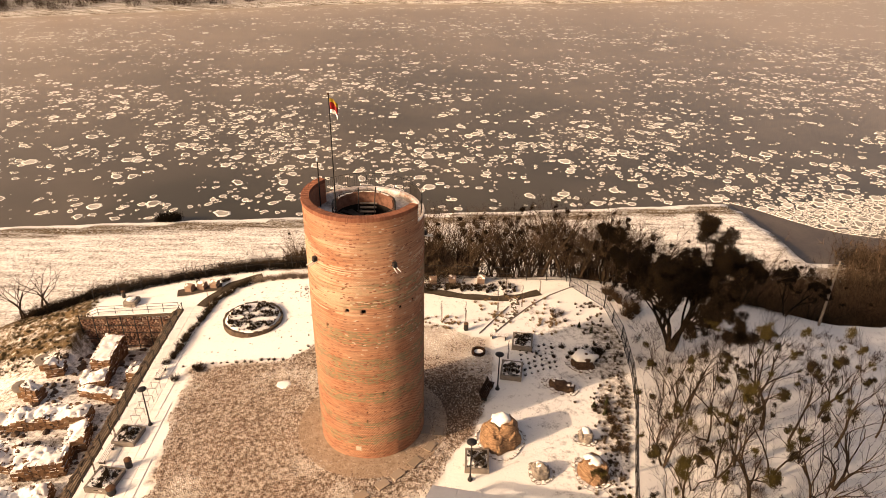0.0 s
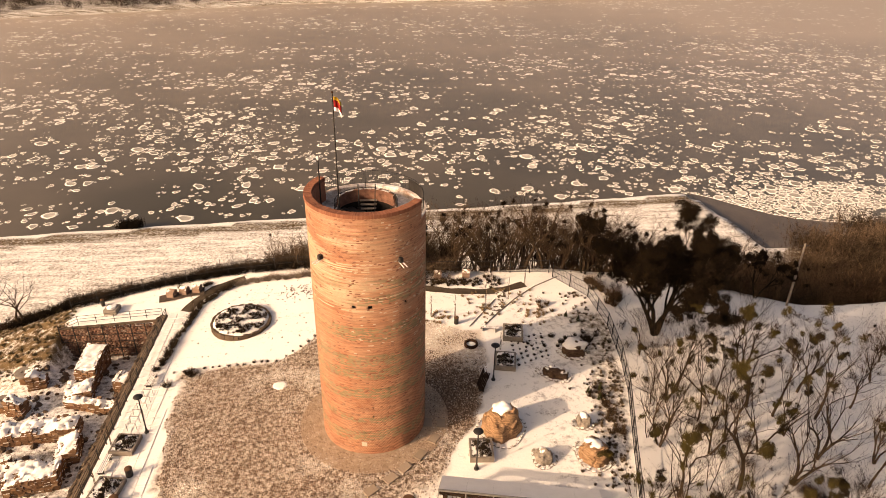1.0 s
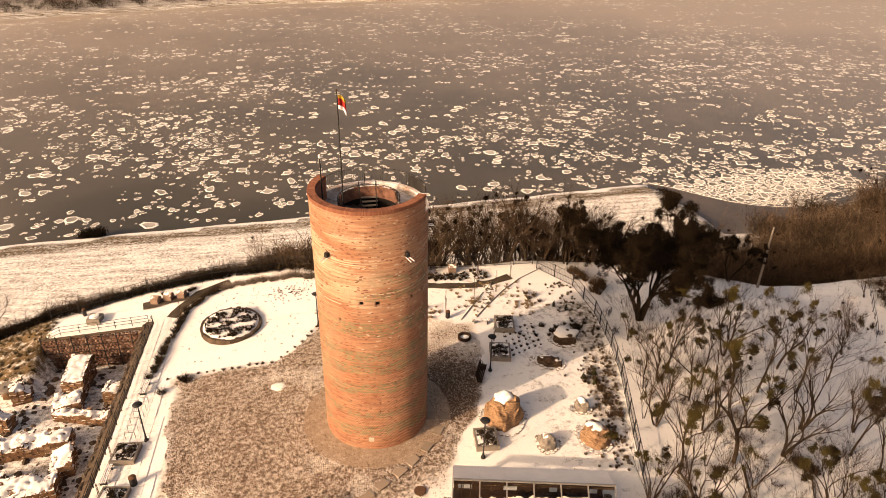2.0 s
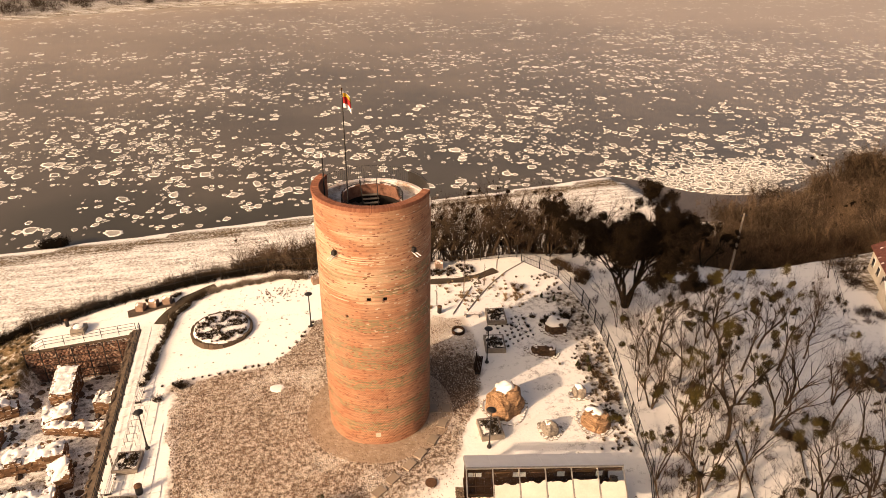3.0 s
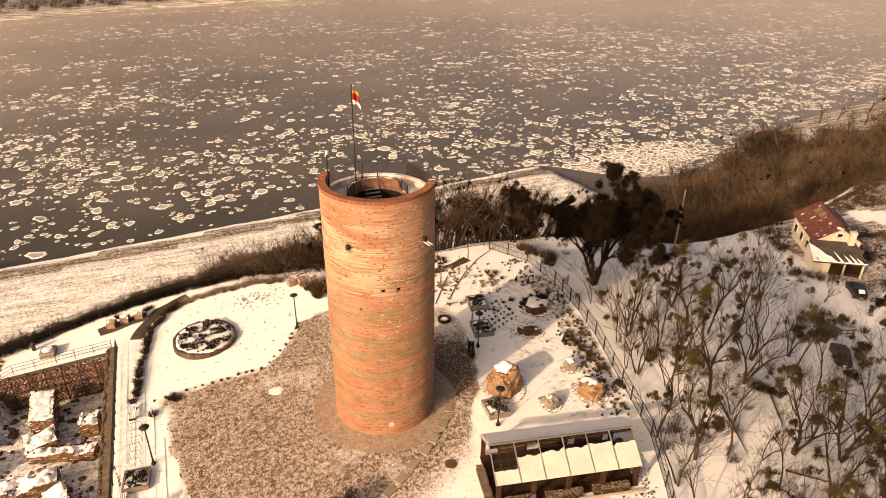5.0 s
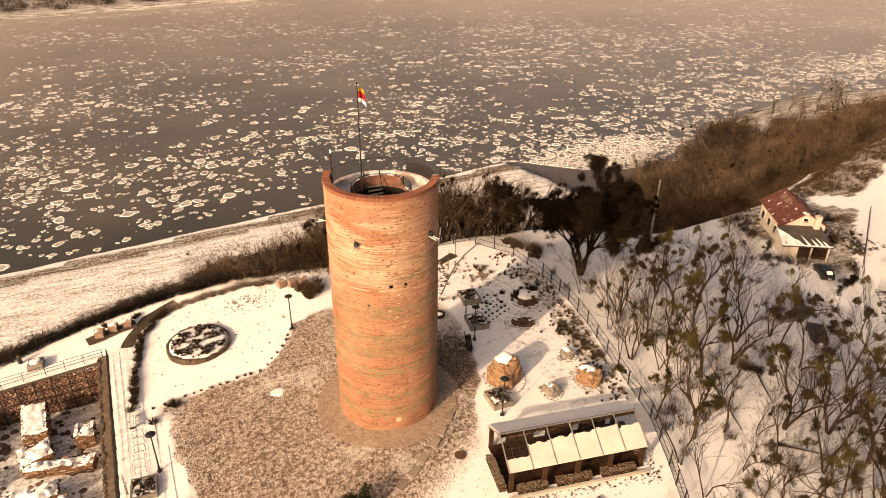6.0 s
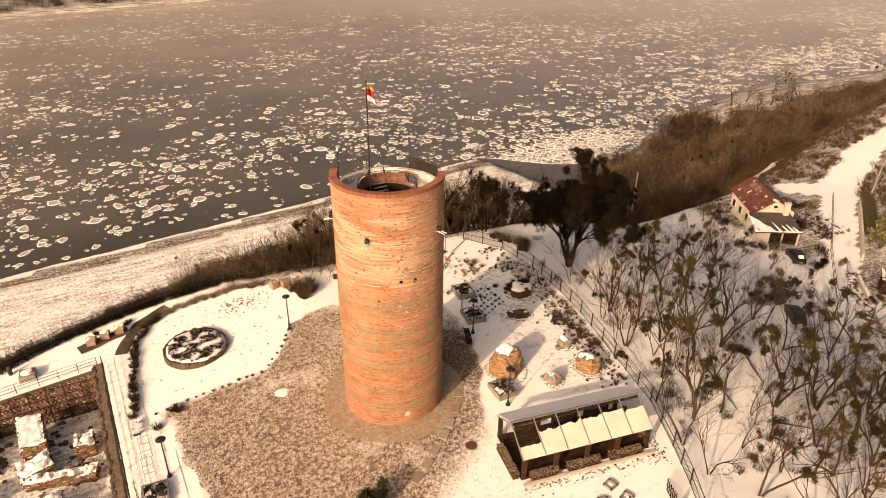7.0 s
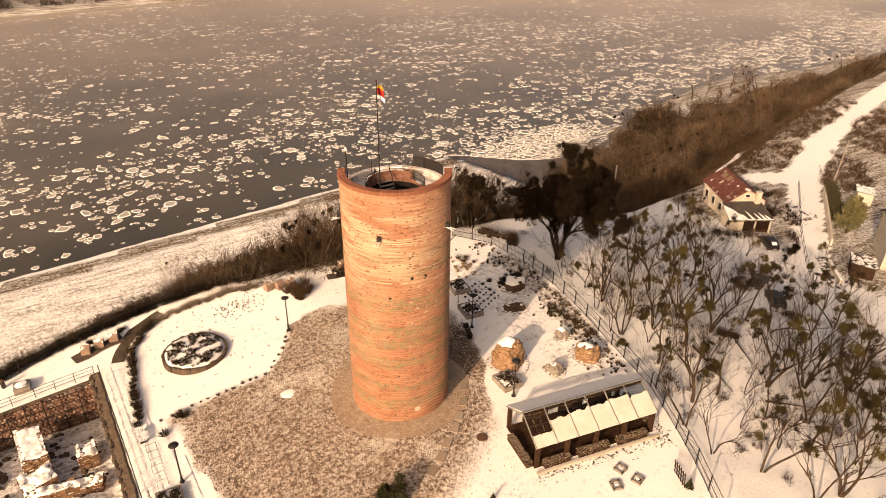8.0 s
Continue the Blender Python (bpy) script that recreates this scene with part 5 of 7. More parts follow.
for i in range(150):
    x = 24 + 190 * rnd.random() ** 1.2
    y = float(edge_y(x)) + rnd.uniform(3 if x > 44 else 0, 36 if x < 78 else 54)
    if abs((y - 82.5) - (x - 89) * 0.31) > 2.5 and shore_y(x) - y > (4 if x < 84 else 6):
        place(back_kinds[(1, 2, 1, 2, 1, 0)[i % 6]], x, y, rnd.uniform(0, 360), rnd.uniform(0.85, 1.4))
for i in range(12):
    x = rnd.uniform(27, 52)
    y = float(edge_y(x)) + rnd.uniform(-2.5 if x < 40 else 1, 4)
    place(back_kinds[(3, 3, 0)[i % 3]], x, y, rnd.uniform(0, 360), rnd.uniform(0.75, 1.1))
slope_tree = build_tree("tree", 341, 8.6, 0.56, 2, 3, 3, 0, "bare wide-branching tree at the edge of a grassy slope", "tree", "bare trees beside the ruins", (-0.16, 0), 0.2)
for x, y, t, s in ((-44.9, 67.3, 0, 1.0), (-47.7, 67.1, 150, 0.95)):
    place(slope_tree, x, y, t, s)
# crown and bark colours deepen the tower's shadow on this tree
place(build_tree("tree", 330, 13.5, 0.56, 4, 4, 4, 360, "large tree overgrown with dense mistletoe and ivy, coloured near-black for shade", "tree", "", (0.17, 0.12), 0.34, (0.45, 0.95), 1.0, bark=M_HEDGE), 23.9, 56.3, 0, 1.1)
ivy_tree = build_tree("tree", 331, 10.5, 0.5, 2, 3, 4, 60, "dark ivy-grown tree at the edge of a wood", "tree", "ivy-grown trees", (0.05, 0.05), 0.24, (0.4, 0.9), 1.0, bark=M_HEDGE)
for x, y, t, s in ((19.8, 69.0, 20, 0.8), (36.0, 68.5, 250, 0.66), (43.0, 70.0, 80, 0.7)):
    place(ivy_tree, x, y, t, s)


def scrub_mesh(spots, seed, forks=9, main=1.0, reach=(0.14, 0.36)):
    """Leafless bushes: fans of thin forked stems."""
    rs = np.random.RandomState(seed)
    sp = np.array([q[:4] for q in spots])
    sp = np.repeat(sp, [q[4] for q in spots], axis=0)
    n, h = len(sp), sp[:, 3]
    a, t = rs.uniform(0, 6.283, n), rs.uniform(0.05, 0.9, n)
    p = sp[:, :3] + np.stack([rs.normal(0, 0.22, n) * h, rs.normal(0, 0.22, n) * h, np.full(n, -0.1)], 1)
    d = np.stack([np.cos(a) * t, np.sin(a) * t, np.ones(n)], 1)
    ln = (h * rs.uniform(0.45, 1.0, n))[:, None]
    w = (0.010 + 0.0045 * h)[:, None]
    e = np.stack([-np.sin(a), np.cos(a), 0 * a], 1) * w
    tris = [np.stack([p - e * main, p + e * main, p + d * ln * 0.62], 1)]
    for _ in range(forks):
        k = rs.uniform(0.1, 0.6, (n, 1))
        o = p + d * ln * k
        dd = d + rs.normal(0, 0.9, (n, 3))
        dd /= np.linalg.norm(dd, axis=1, keepdims=True)
        r = o + dd * ln * rs.uniform(*reach, (n, 1))
        e2 = np.cross(dd, rs.normal(0, 1, (n, 3)))
        e2 = e2 / (np.linalg.norm(e2, axis=1, keepdims=True) + 1e-6) * w * 0.8
        tris.append(np.stack([o - e2, o + e2, r], 1))
    v = np.concatenate(tris).reshape(-1, 3)
    return big_mesh("scrub", v, np.arange(len(v)).reshape(-1, 3))


def scatter(n, x0, x1, d0, d1, h0, h1, stems, seed, low=True, clumps=0.0):
    r = random.Random(seed)
    out = []
    for _ in range(n):
        x = r.uniform(x0, x1)
        y = float(edge_y(x)) + d0 + (d1 - d0) * r.random()
        lump = noise.noise(Vector((x * 0.13, y * 0.16, seed)))
        if clumps and lump < -0.12:
            continue
        if x > 84 and x < 114 and abs((y - 82.5) - (x - 89) * 0.31) < 2.8:
            continue
        if 44 < x < 92 and y < float(edge_y(x)) + 0.55 * h1:
            continue
        if shore_y(x) - y > (3 if x < 84 else 3.5 if x < 150 else 14):
            out.append((x, y, gz(x, y), r.uniform(h0, h1) * (1 + clumps * lump) * (1.0 if x < 84 or not low else min(1.0, 0.25 + (float(shore_y(x)) - y) / 22)), stems))
    return out


# one near-black band: hedge twigs together with the slope's shaded brink, as colour
tagged(part("hilltop_hedge", scrub_mesh(scatter(1000, -46, -9, -0.8, 2.2, 0.7, 1.5, 36, 51), 51), M_HEDGE), "dark dense leafless hedge behind a hilltop fence", "hedge", kind="stuff")
tagged(part("hilltop_scrub", scrub_mesh(scatter(760, -48, -4, 0.2, 4.5, 1.2, 2.8, 54, 1), 1), M_SCRUB), "brown leafless scrub below a hilltop fence", "scrub", kind="stuff")
r5 = random.Random(15)
fringe = []
for _ in range(380):
    x = -28 + 29 * r5.random()
    y = float(edge_y(x)) + r5.uniform(1.0, 7.5)
    fringe.append((x, y, gz(x, y), (2.6 + 3.8 * smooth((x + 26) / 20)) * r5.uniform(0.8, 1.25), 60))
tagged(part("slope_fringe", scrub_mesh(fringe, 17, 13, 0.5, (0.16, 0.34)), M_THICKET), "soft brown row of leafless young trees behind a hilltop fence", "thicket", kind="stuff")
tagged(part("slope_scrub", scrub_mesh(scatter(300, -6, 30, 0.0, 9, 0.6, 1.8, 40, 2), 2), M_SCRUB), "dense brown leafless scrub on the river slope", "scrub", kind="stuff")
tagged(part("riverside_thicket", scrub_mesh(scatter(700, 20, 120, 0, 40, 1.4, 4.2, 44, 3) + scatter(260, 30, 62, -0.5, 12, 2.5, 5.5, 80, 54) + scatter(140, 60, 90, -0.5, 16, 4.0, 8.0, 80, 56) + scatter(110, 50, 76, 0, 14, 5.0, 9.0, 90, 57), 3), M_SCRUB), "dark brown riverside thicket without leaves", "thicket", kind="stuff")
tagged(part("far_thicket", scrub_mesh(scatter(420, 96, 330, 0, 60, 1.2, 3.4, 26, 4), 9), M_SCRUB), "brown scrub on a river bank far off", "scrub", kind="stuff")
tagged(part("shore_thicket", scrub_mesh(scatter(260, 56, 84, 10, 40, 3.0, 7.0, 80, 53, True, 0.9) + scatter(320, 84, 166, 22, 70, 4.5, 8.5, 100, 52, False, 0.9) + scatter(160, 100, 230, 4, 30, 4.0, 8.0, 80, 55, False, 0.9), 7, 13, 0.5, (0.16, 0.34)), M_THICKET), "tall soft brown thicket of leafless trees along the shore", "thicket", kind="stuff")
r7 = random.Random(63)
low = []
while len(low) < 230:
    x, y = r7.uniform(14, 62), r7.uniform(14, 66)
    if x > float(fence_x(y)) + 1.0 and noise.noise(Vector((x * 0.14, y * 0.14, 6))) > 0.0 and not inside(ROAD, np.array([x]), np.array([y]))[0] and math.hypot(x - 68, y - 62) > 9:
        low.append((x, y, gz(x, y), r7.uniform(0.4, 1.5), 26))
tagged(part("wood_undergrowth", scrub_mesh(low, 64), M_SCRUB), "brown leafless undergrowth in a snowy wood", "undergrowth", kind="stuff")
for x, y, h in ((-62.6, 141.8, 3.0), (-60.3, 142.2, 3.4)):
    tagged(part("shore_bush", scrub_mesh([(x, y, gz(x, y), h, 420)], int(-x), 12), M_HEDGE), "dense dark leafless bush at the water's edge", "bush", "bushes at the water's edge")
r2 = random.Random(9)
tagged(part("far_bank_trees", scrub_mesh([(x, float(far_y(x)) + r2.uniform(9, 60), -28.5, r2.uniform(5, 11), 34) for x in [r2.uniform(-420, 320) for _ in range(900)]], 6, 5), M_TWIG), "far leafless trees on the other bank", "trees", kind="stuff")


# ---- park furniture ----
def build_lamp(x, y):
    ob = thing("park_lamp", pose(x, y, gz(x, y)), "tall black park lamp with a flat round head", "lamp", "park lamps")
    part("base", Geo().lathe((0, 0, 0), ((0.20, 0), (0.20, 0.12), (0.11, 0.18), (0.09, 0.5)), 10), M_STEEL, ob)
    part("pole", Geo().rod((0, 0, 0.3), (0, 0, 3.75), 0.065, 0.05, 8), M_STEEL, ob)
    part("collar", Geo().lathe((0, 0, 3.7), ((0.09, 0), (0.09, 0.06), (0.06, 0.2)), 8), M_STEEL, ob)
    part("head", Geo().lathe((0, 0, 3.86), ((0.10, 0), (0.36, 0.04), (0.40, 0.09), (0.28, 0.17), (0.06, 0.22)), 16), M_STEEL, ob, smooth=True)


for x, y in ((-24.26, 45.72), (6.0, 49.3), (3.1, 38.67), (-10.0, 59.2), (54.6, 39.9)):
    build_lamp(x, y)


def build_bench(x, y, turn, length=1.9, back=False, label="wooden slatted park bench on dark iron legs"):
    ob = thing("park_bench", pose(x, y, gz(x, y), 0, 0, turn), label, "bench", "park benches")
    for i in range(4):
        part("slat", Geo().box((0, -0.22 + 0.145 * i, 0.45), (length, 0.12, 0.05)), M_BENCH if not back else M_DARKWOOD, ob)
    if back:
        for i in range(3):
            part("back_slat", Geo().box((0, 0.30 + 0.04 * i, 0.6 + 0.16 * i), (length, 0.04, 0.13), 0, 1, radians(-12)), M_DARKWOOD, ob)
    for s in (-1, 1):
        part("leg", Geo().box((s * (length / 2 - 0.25), 0, 0.21), (0.08, 0.5, 0.43)), M_STEEL, ob)


build_bench(-25.85, 52.5, 86)
build_bench(-26.5, 42.1, 88, 2.0)
build_bench(6.75, 57.1, -12, 1.8)
build_bench(5.05, 48.7, 68, 2.4, True, "dark backed timber bench at the cobbles' edge")


def build_planter(x, y, w, d, turn, seed, label="square stone planter with dark soil and dry plants"):
    z = gz(x, y)
    ob = thing("planter", pose(x, y, z, 0, 0, turn), label, "planter", "planters")
    t, h = 0.16, 0.5
    for n, c, s in (("front_wall", (0, -d / 2 + t / 2, h / 2), (w, t, h)), ("back_wall", (0, d / 2 - t / 2, h / 2), (w, t, h)),
                    ("side_wall", (-w / 2 + t / 2, 0, h / 2 - 0.003), (t, d - 2 * t, h)), ("side_wall", (w / 2 - t / 2, 0, h / 2 - 0.003), (t, d - 2 * t, h))):
        part(n, Geo().box((c[0], c[1], c[2] - 0.15), (s[0], s[1], s[2] + 0.3)), M_STONE, ob)
    part("soil", Geo().lump((0, 0, 0.40), (w / 2 - 0.14, d / 2 - 0.14, 0.09), seed, 0.3, 3, 0, 0.6), M_SOIL, ob)
    rnd = random.Random(seed)
    g = Geo()
    for _ in range(16):
        sprigs(g, (rnd.uniform(-w / 2 + 0.35, w / 2 - 0.35), rnd.uniform(-d / 2 + 0.35, d / 2 - 0.35), 0.38), 0.28, 0.45, 40, rnd, 0.5, 0.03)
    tagged(part("dry_foliage", g, M_HEATH, ob), kind="stuff")


build_planter(-25.5, 44.2, 1.95, 2.1, -6, 1)
build_planter(-25.4, 39.4, 2.1, 2.3, -8, 2)
build_planter(3.7, 40.4, 1.9, 2.2, -3, 3)
build_planter(9.0, 56.25, 2.0, 2.4, -9, 4)
build_planter(7.5, 51.7, 2.0, 2.4, -10, 5)


def build_bin(x, y, h=0.85, r=0.24, label="dark cylindrical litter bin beside a path"):
    ob = thing("litter_bin", pose(x, y, gz(x, y)), label, "bin", "litter bins")
    part("body", Geo().lathe((0, 0, 0), ((r * 0.85, 0), (r, 0.08), (r, h * 0.85), (r * 0.9, h * 0.9)), 12), M_STEEL, ob)
    part("lid", Geo().lathe((0, 0, h * 0.9), ((r * 1.08, 0), (r * 1.05, 0.06), (r * 0.4, 0.13)), 12), M_RUST, ob)


build_bin(3.45, 58.5)
build_bin(-24.15, 40.9, 0.9, 0.28)
build_bin(-24.4, 38.2, 0.7, 0.34)
build_bin(-35.4, 67.1, 0.9, 0.2)


def build_rack(x, y, turn):
    ob = thing("bicycle_rack", pose(x, y, gz(x, y), 0, 0, turn), "thin grey steel bicycle rack hoops on a snowy walk", "bike rack", "bicycle racks")
    for i in range(3):
        o = -0.9 + 0.9 * i
        part("hoop", Geo().rod((-0.4, o, -0.1), (-0.4, o, 0.8), 0.025).rod((-0.4, o, 0.8), (0.4, o, 0.8), 0.025).rod((0.4, o, 0.8), (0.4, o, -0.1), 0.025), M_GREYSTEEL, ob)


build_rack(-25.5, 49.6, 0)
build_rack(-25.6, 47.0, 0)


def build_stake(x, y, h, label="thin young tree tied to a stake"):
    ob = thing("sapling", pose(x, y, gz(x, y)), label, "sapling", "young staked trees")
    part("stake", Geo().rod((0.1, 0, -0.1), (0.1, 0, h * 0.6), 0.035, 0.03, 5), M_WOOD, ob)
    g = Geo().rod((0, 0, -0.1), (0.05, 0.03, h), 0.03, 0.012, 5)
    rnd = random.Random(int(x * 7 + y))
    for i in range(12):
        z = h * rnd.uniform(0.5, 0.98)
        a = rnd.uniform(0, 6.28)
        g.rod((0.03, 0.02, z), (0.5 * math.cos(a) * (1.1 - z / h) + 0.03, 0.5 * math.sin(a) * (1.1 - z / h), z + 0.35), 0.012, 0.004, 3, False)
    part("stem", g, M_TWIG, ob)


for x, y, h in ((0.9, 60.2, 2.4), (3.4, 59.9, 2.6), (6.9, 61.8, 3.2), (9.6, 62.9, 2.6), (7.3, 53.8, 2.0), (11.9, 65.6, 2.8), (8.2, 66.4, 2.8), (-26.8, 44.4, 2.2), (-26.6, 40.2, 2.4), (-24.6, 63.9, 2.2), (10.0, 71.0, 3.4)):
    build_stake(x, y, h)


def build_well():
    ob = thing("well_ring", pose(4.55, 54.7, gz(4.55, 54.7)), "low dark stone ring with snow inside, set in cobbles", "well")
    n = 14
    blk = Geo().box((0, 0, 0.12), (0.27, 0.2, 0.34), 0, 0.92).mesh("ring_stone")
    for i in range(n):
        a = 2 * math.pi * i / n
        part("ring_stone", blk, M_DARKWOOD, ob).matrix_basis = pose(0.58 * math.sin(a), -0.58 * math.cos(a), 0, 0, 0, math.degrees(a))
    part("snow_fill", Geo().lathe((0, 0, 0), ((0.5, 0), (0.48, 0.1), (0.2, 0.14)), 12), M_SNOW, ob)


build_well()


def build_flower_bed():
    z = gz(-19, 61.1)
    ob = thing("round_flower_bed", pose(-19.0, 61.1, z), "raised round stone flower bed with shrubs under snow", "flower bed")
    n = 40
    blk = Geo().box((0, 0, 0.17), (0.46, 0.28, 0.66), 0, 0.95).mesh("wall_stone")
    rnd = random.Random(4)
    for i in range(n):
        a = 2 * math.pi * i / n
        b = part("wall_stone", blk, M_DARKSTONE, ob)
        b.matrix_basis = pose(2.95 * math.sin(a), -2.95 * math.cos(a), rnd.uniform(-0.10, 0.05), rnd.uniform(-7, 7), rnd.uniform(-5, 5), math.degrees(a) + rnd.uniform(-8, 8))
    part("snow_top", Geo().lathe((0, 0, 0), ((2.84, -0.2), (2.83, 0.46), (2.4, 0.53), (1.0, 0.58), (0.2, 0.60)), 30, 0.02, 3), M_SNOW, ob, smooth=True)
    g = Geo()
    for _ in range(420):
        a, r = rnd.uniform(0, 6.28), 2.6 * rnd.random() ** 0.55
        if noise.noise(Vector((r * math.cos(a) * 1.1, r * math.sin(a) * 1.1, 2))) > -0.16:
            sprigs(g, (r * math.cos(a), r * math.sin(a), 0.5), 0.2, 0.32, 26, rnd, 0.6, 0.022)
    part("shrubs", g, M_HEATH, ob)


build_flower_bed()


def build_rockery(x, y, w, d, h, turn, seed, material=None, label="rough sandstone garden rock capped with snow", cap=1.0):
    """A heap of split stones with a snow cap, inside a ring of edging stones."""
    z = gz(x, y)
    ob = thing("rockery", pose(x, y, z, 0, 0, turn), label, "rock", "garden rocks")
    rnd = random.Random(seed)
    mat = material or M_ROCK
    # one split rock: slabs stacked on edge, leaning together
    part("core_stone", Geo().lump((0, 0, 0), (w * 0.40, d * 0.40, h * 0.86), seed, 0.22, 4, 0, 0.25), mat, ob)
    for i in range(9):
        a = 6.283 * i / 9 + rnd.uniform(-0.25, 0.25)
        k = rnd.uniform(0.16, 0.30)
        part("slab", Geo().lump((k * w * math.cos(a), k * d * math.sin(a), 0), (w * rnd.uniform(0.07, 0.11), d * rnd.uniform(0.15, 0.22), h * (0.95 - 1.5 * k) * rnd.uniform(0.8, 1.1)), seed * 20 + i, 0.35, 3, a, 0.5), mat, ob)
    n = int(2.6 * (w + d) / 0.62)
    edge = [Geo().lump((0, 0, 0.02), (0.19, 0.11, 0.10), 40 + i, 0.3, 2, 0, 0.3).mesh("edging_stone") for i in range(3)]
    for i in range(n):
        a = 6.283 * i / n
        rr = 1 + 0.10 * math.sin(3 * a + seed)
        if seed > 1 and i % 2:
            part("edging_stone", edge[(i + 1) % 3], M_EDGE, ob).matrix_basis = pose(0.47 * w * rr * math.cos(a), 0.47 * d * rr * math.sin(a), 0, 0, 0, math.degrees(a) + 90)
        part("edging_stone", edge[i % 3], M_EDGE, ob).matrix_basis = pose(0.56 * w * rr * math.cos(a), 0.56 * d * rr * math.sin(a), 0, 0, 0, math.degrees(a) + 90)
    part("snow_cap", Geo().lump((0.03 * w, 0.08 * d, h * 0.70), (w * 0.25 * cap, d * 0.24 * cap, h * 0.24), seed + 5, 0.35, 3), M_SNOW, ob, smooth=True)


build_rockery(5.8, 42.8, 3.5, 3.4, 2.7, 20, 1, None, "tall rough sandstone outcrop with snow on its peak")
build_rockery(8.65, 39.4, 1.7, 1.9, 0.95, 10, 2, M_STONE, "small grey garden rock in a stone ring")
build_rockery(12.75, 39.4, 2.6, 3.0, 1.5, 30, 3, None, "orange sandstone garden rock in a stone ring")
build_rockery(12.85, 43.2, 1.5, 1.6, 1.0, 0, 4, M_STONE, "small snow-covered garden rock")
build_rockery(11.85, 49.7, 3.0, 1.6, 0.8, -28, 5, M_ROCK_SHADED, "low long rock bed in a stone ring, coloured as shaded", 1.25)
build_rockery(14.4, 52.9, 2.6, 1.9, 1.3, -5, 6, M_ROCK_SHADED, "broad garden rock with a thick snow cap", 1.9)


# ---- fences and railings ----
def build_fence(name, pts, h, step, rails, label, bars=0, r=0.035, infill=0.012, rail=0.028):
    ob = thing(name, pose(0, 0, 0), label, "fence")
    post = Geo().rod((0, 0, -0.3), (0, 0, h), r, r, 6).mesh("post")
    pts = [Vector(p) for p in pts]
    spots = []
    for a, b in zip(pts, pts[1:]):
        n = max(1, round((b - a).length / step))
        spots += [a.lerp(b, i / n) for i in range(n)]
    spots.append(pts[-1])
    for p in spots:
        part("post", post, M_STEEL, ob).matrix_basis = pose(p.x, p.y, gz(p.x, p.y))
    for a, b in zip(spots, spots[1:]):
        za, zb = gz(a.x, a.y), gz(b.x, b.y)
        for k in rails:
            part("rail", Geo().rod((a.x, a.y, za + k * h), (b.x, b.y, zb + k * h), rail, rail, 4), M_STEEL, ob)
        if bars:
            g = Geo()
            for i in range(1, bars):
                p = a.lerp(b, i / bars)
                z = za + (zb - za) * i / bars
                g.rod((p.x, p.y, z + rails[0] * h), (p.x, p.y, z + rails[-1] * h), infill, infill, 3, False)
            tagged(part("mesh_panel", g, M_STEEL, ob), kind="stuff")
    return ob


build_fence("garden_fence", [(7.6, 20.0), (10.4, 24.6), (12.2, 28.1), (14.5, 33.0), (16.1, 39.5), (18.0, 46.9), (18.75, 51.4), (19.15, 57.2), (18.6, 62.9), (15.6, 67.3)], 1.65, 2.3, (0.06, 0.5, 0.97), "black steel mesh fence along the garden's edge", 12, 0.06, 0.011, 0.032)
build_fence("hilltop_fence", [(-38.6, 66.6), (-36.1, 67.6), (-29.4, 70.4), (-22.4, 71.7), (-14.2, 72.0), (-3.0, 69.0), (8.5, 68.6), (15.4, 68.4)], 1.7, 2.6, (0.1, 0.5, 0.95), "dark steel fence along the hilltop", 12, 0.055, 0.012)
build_fence("terrace_railing", [(-27.25, 36.0), (-27.3, 50), (-27.45, 63.6)], 1.15, 1.7, (0.25, 0.5, 0.75, 1.0), "black steel railing beside a paved walk", 0, 0.045)
build_fence("upper_railing", [(-27.9, 63.75), (-33, 63.7), (-38.7, 63.6)], 1.1, 1.9, (0.35, 0.68, 1.0), "thin steel railing above a rubble wall", 0, 0.03)


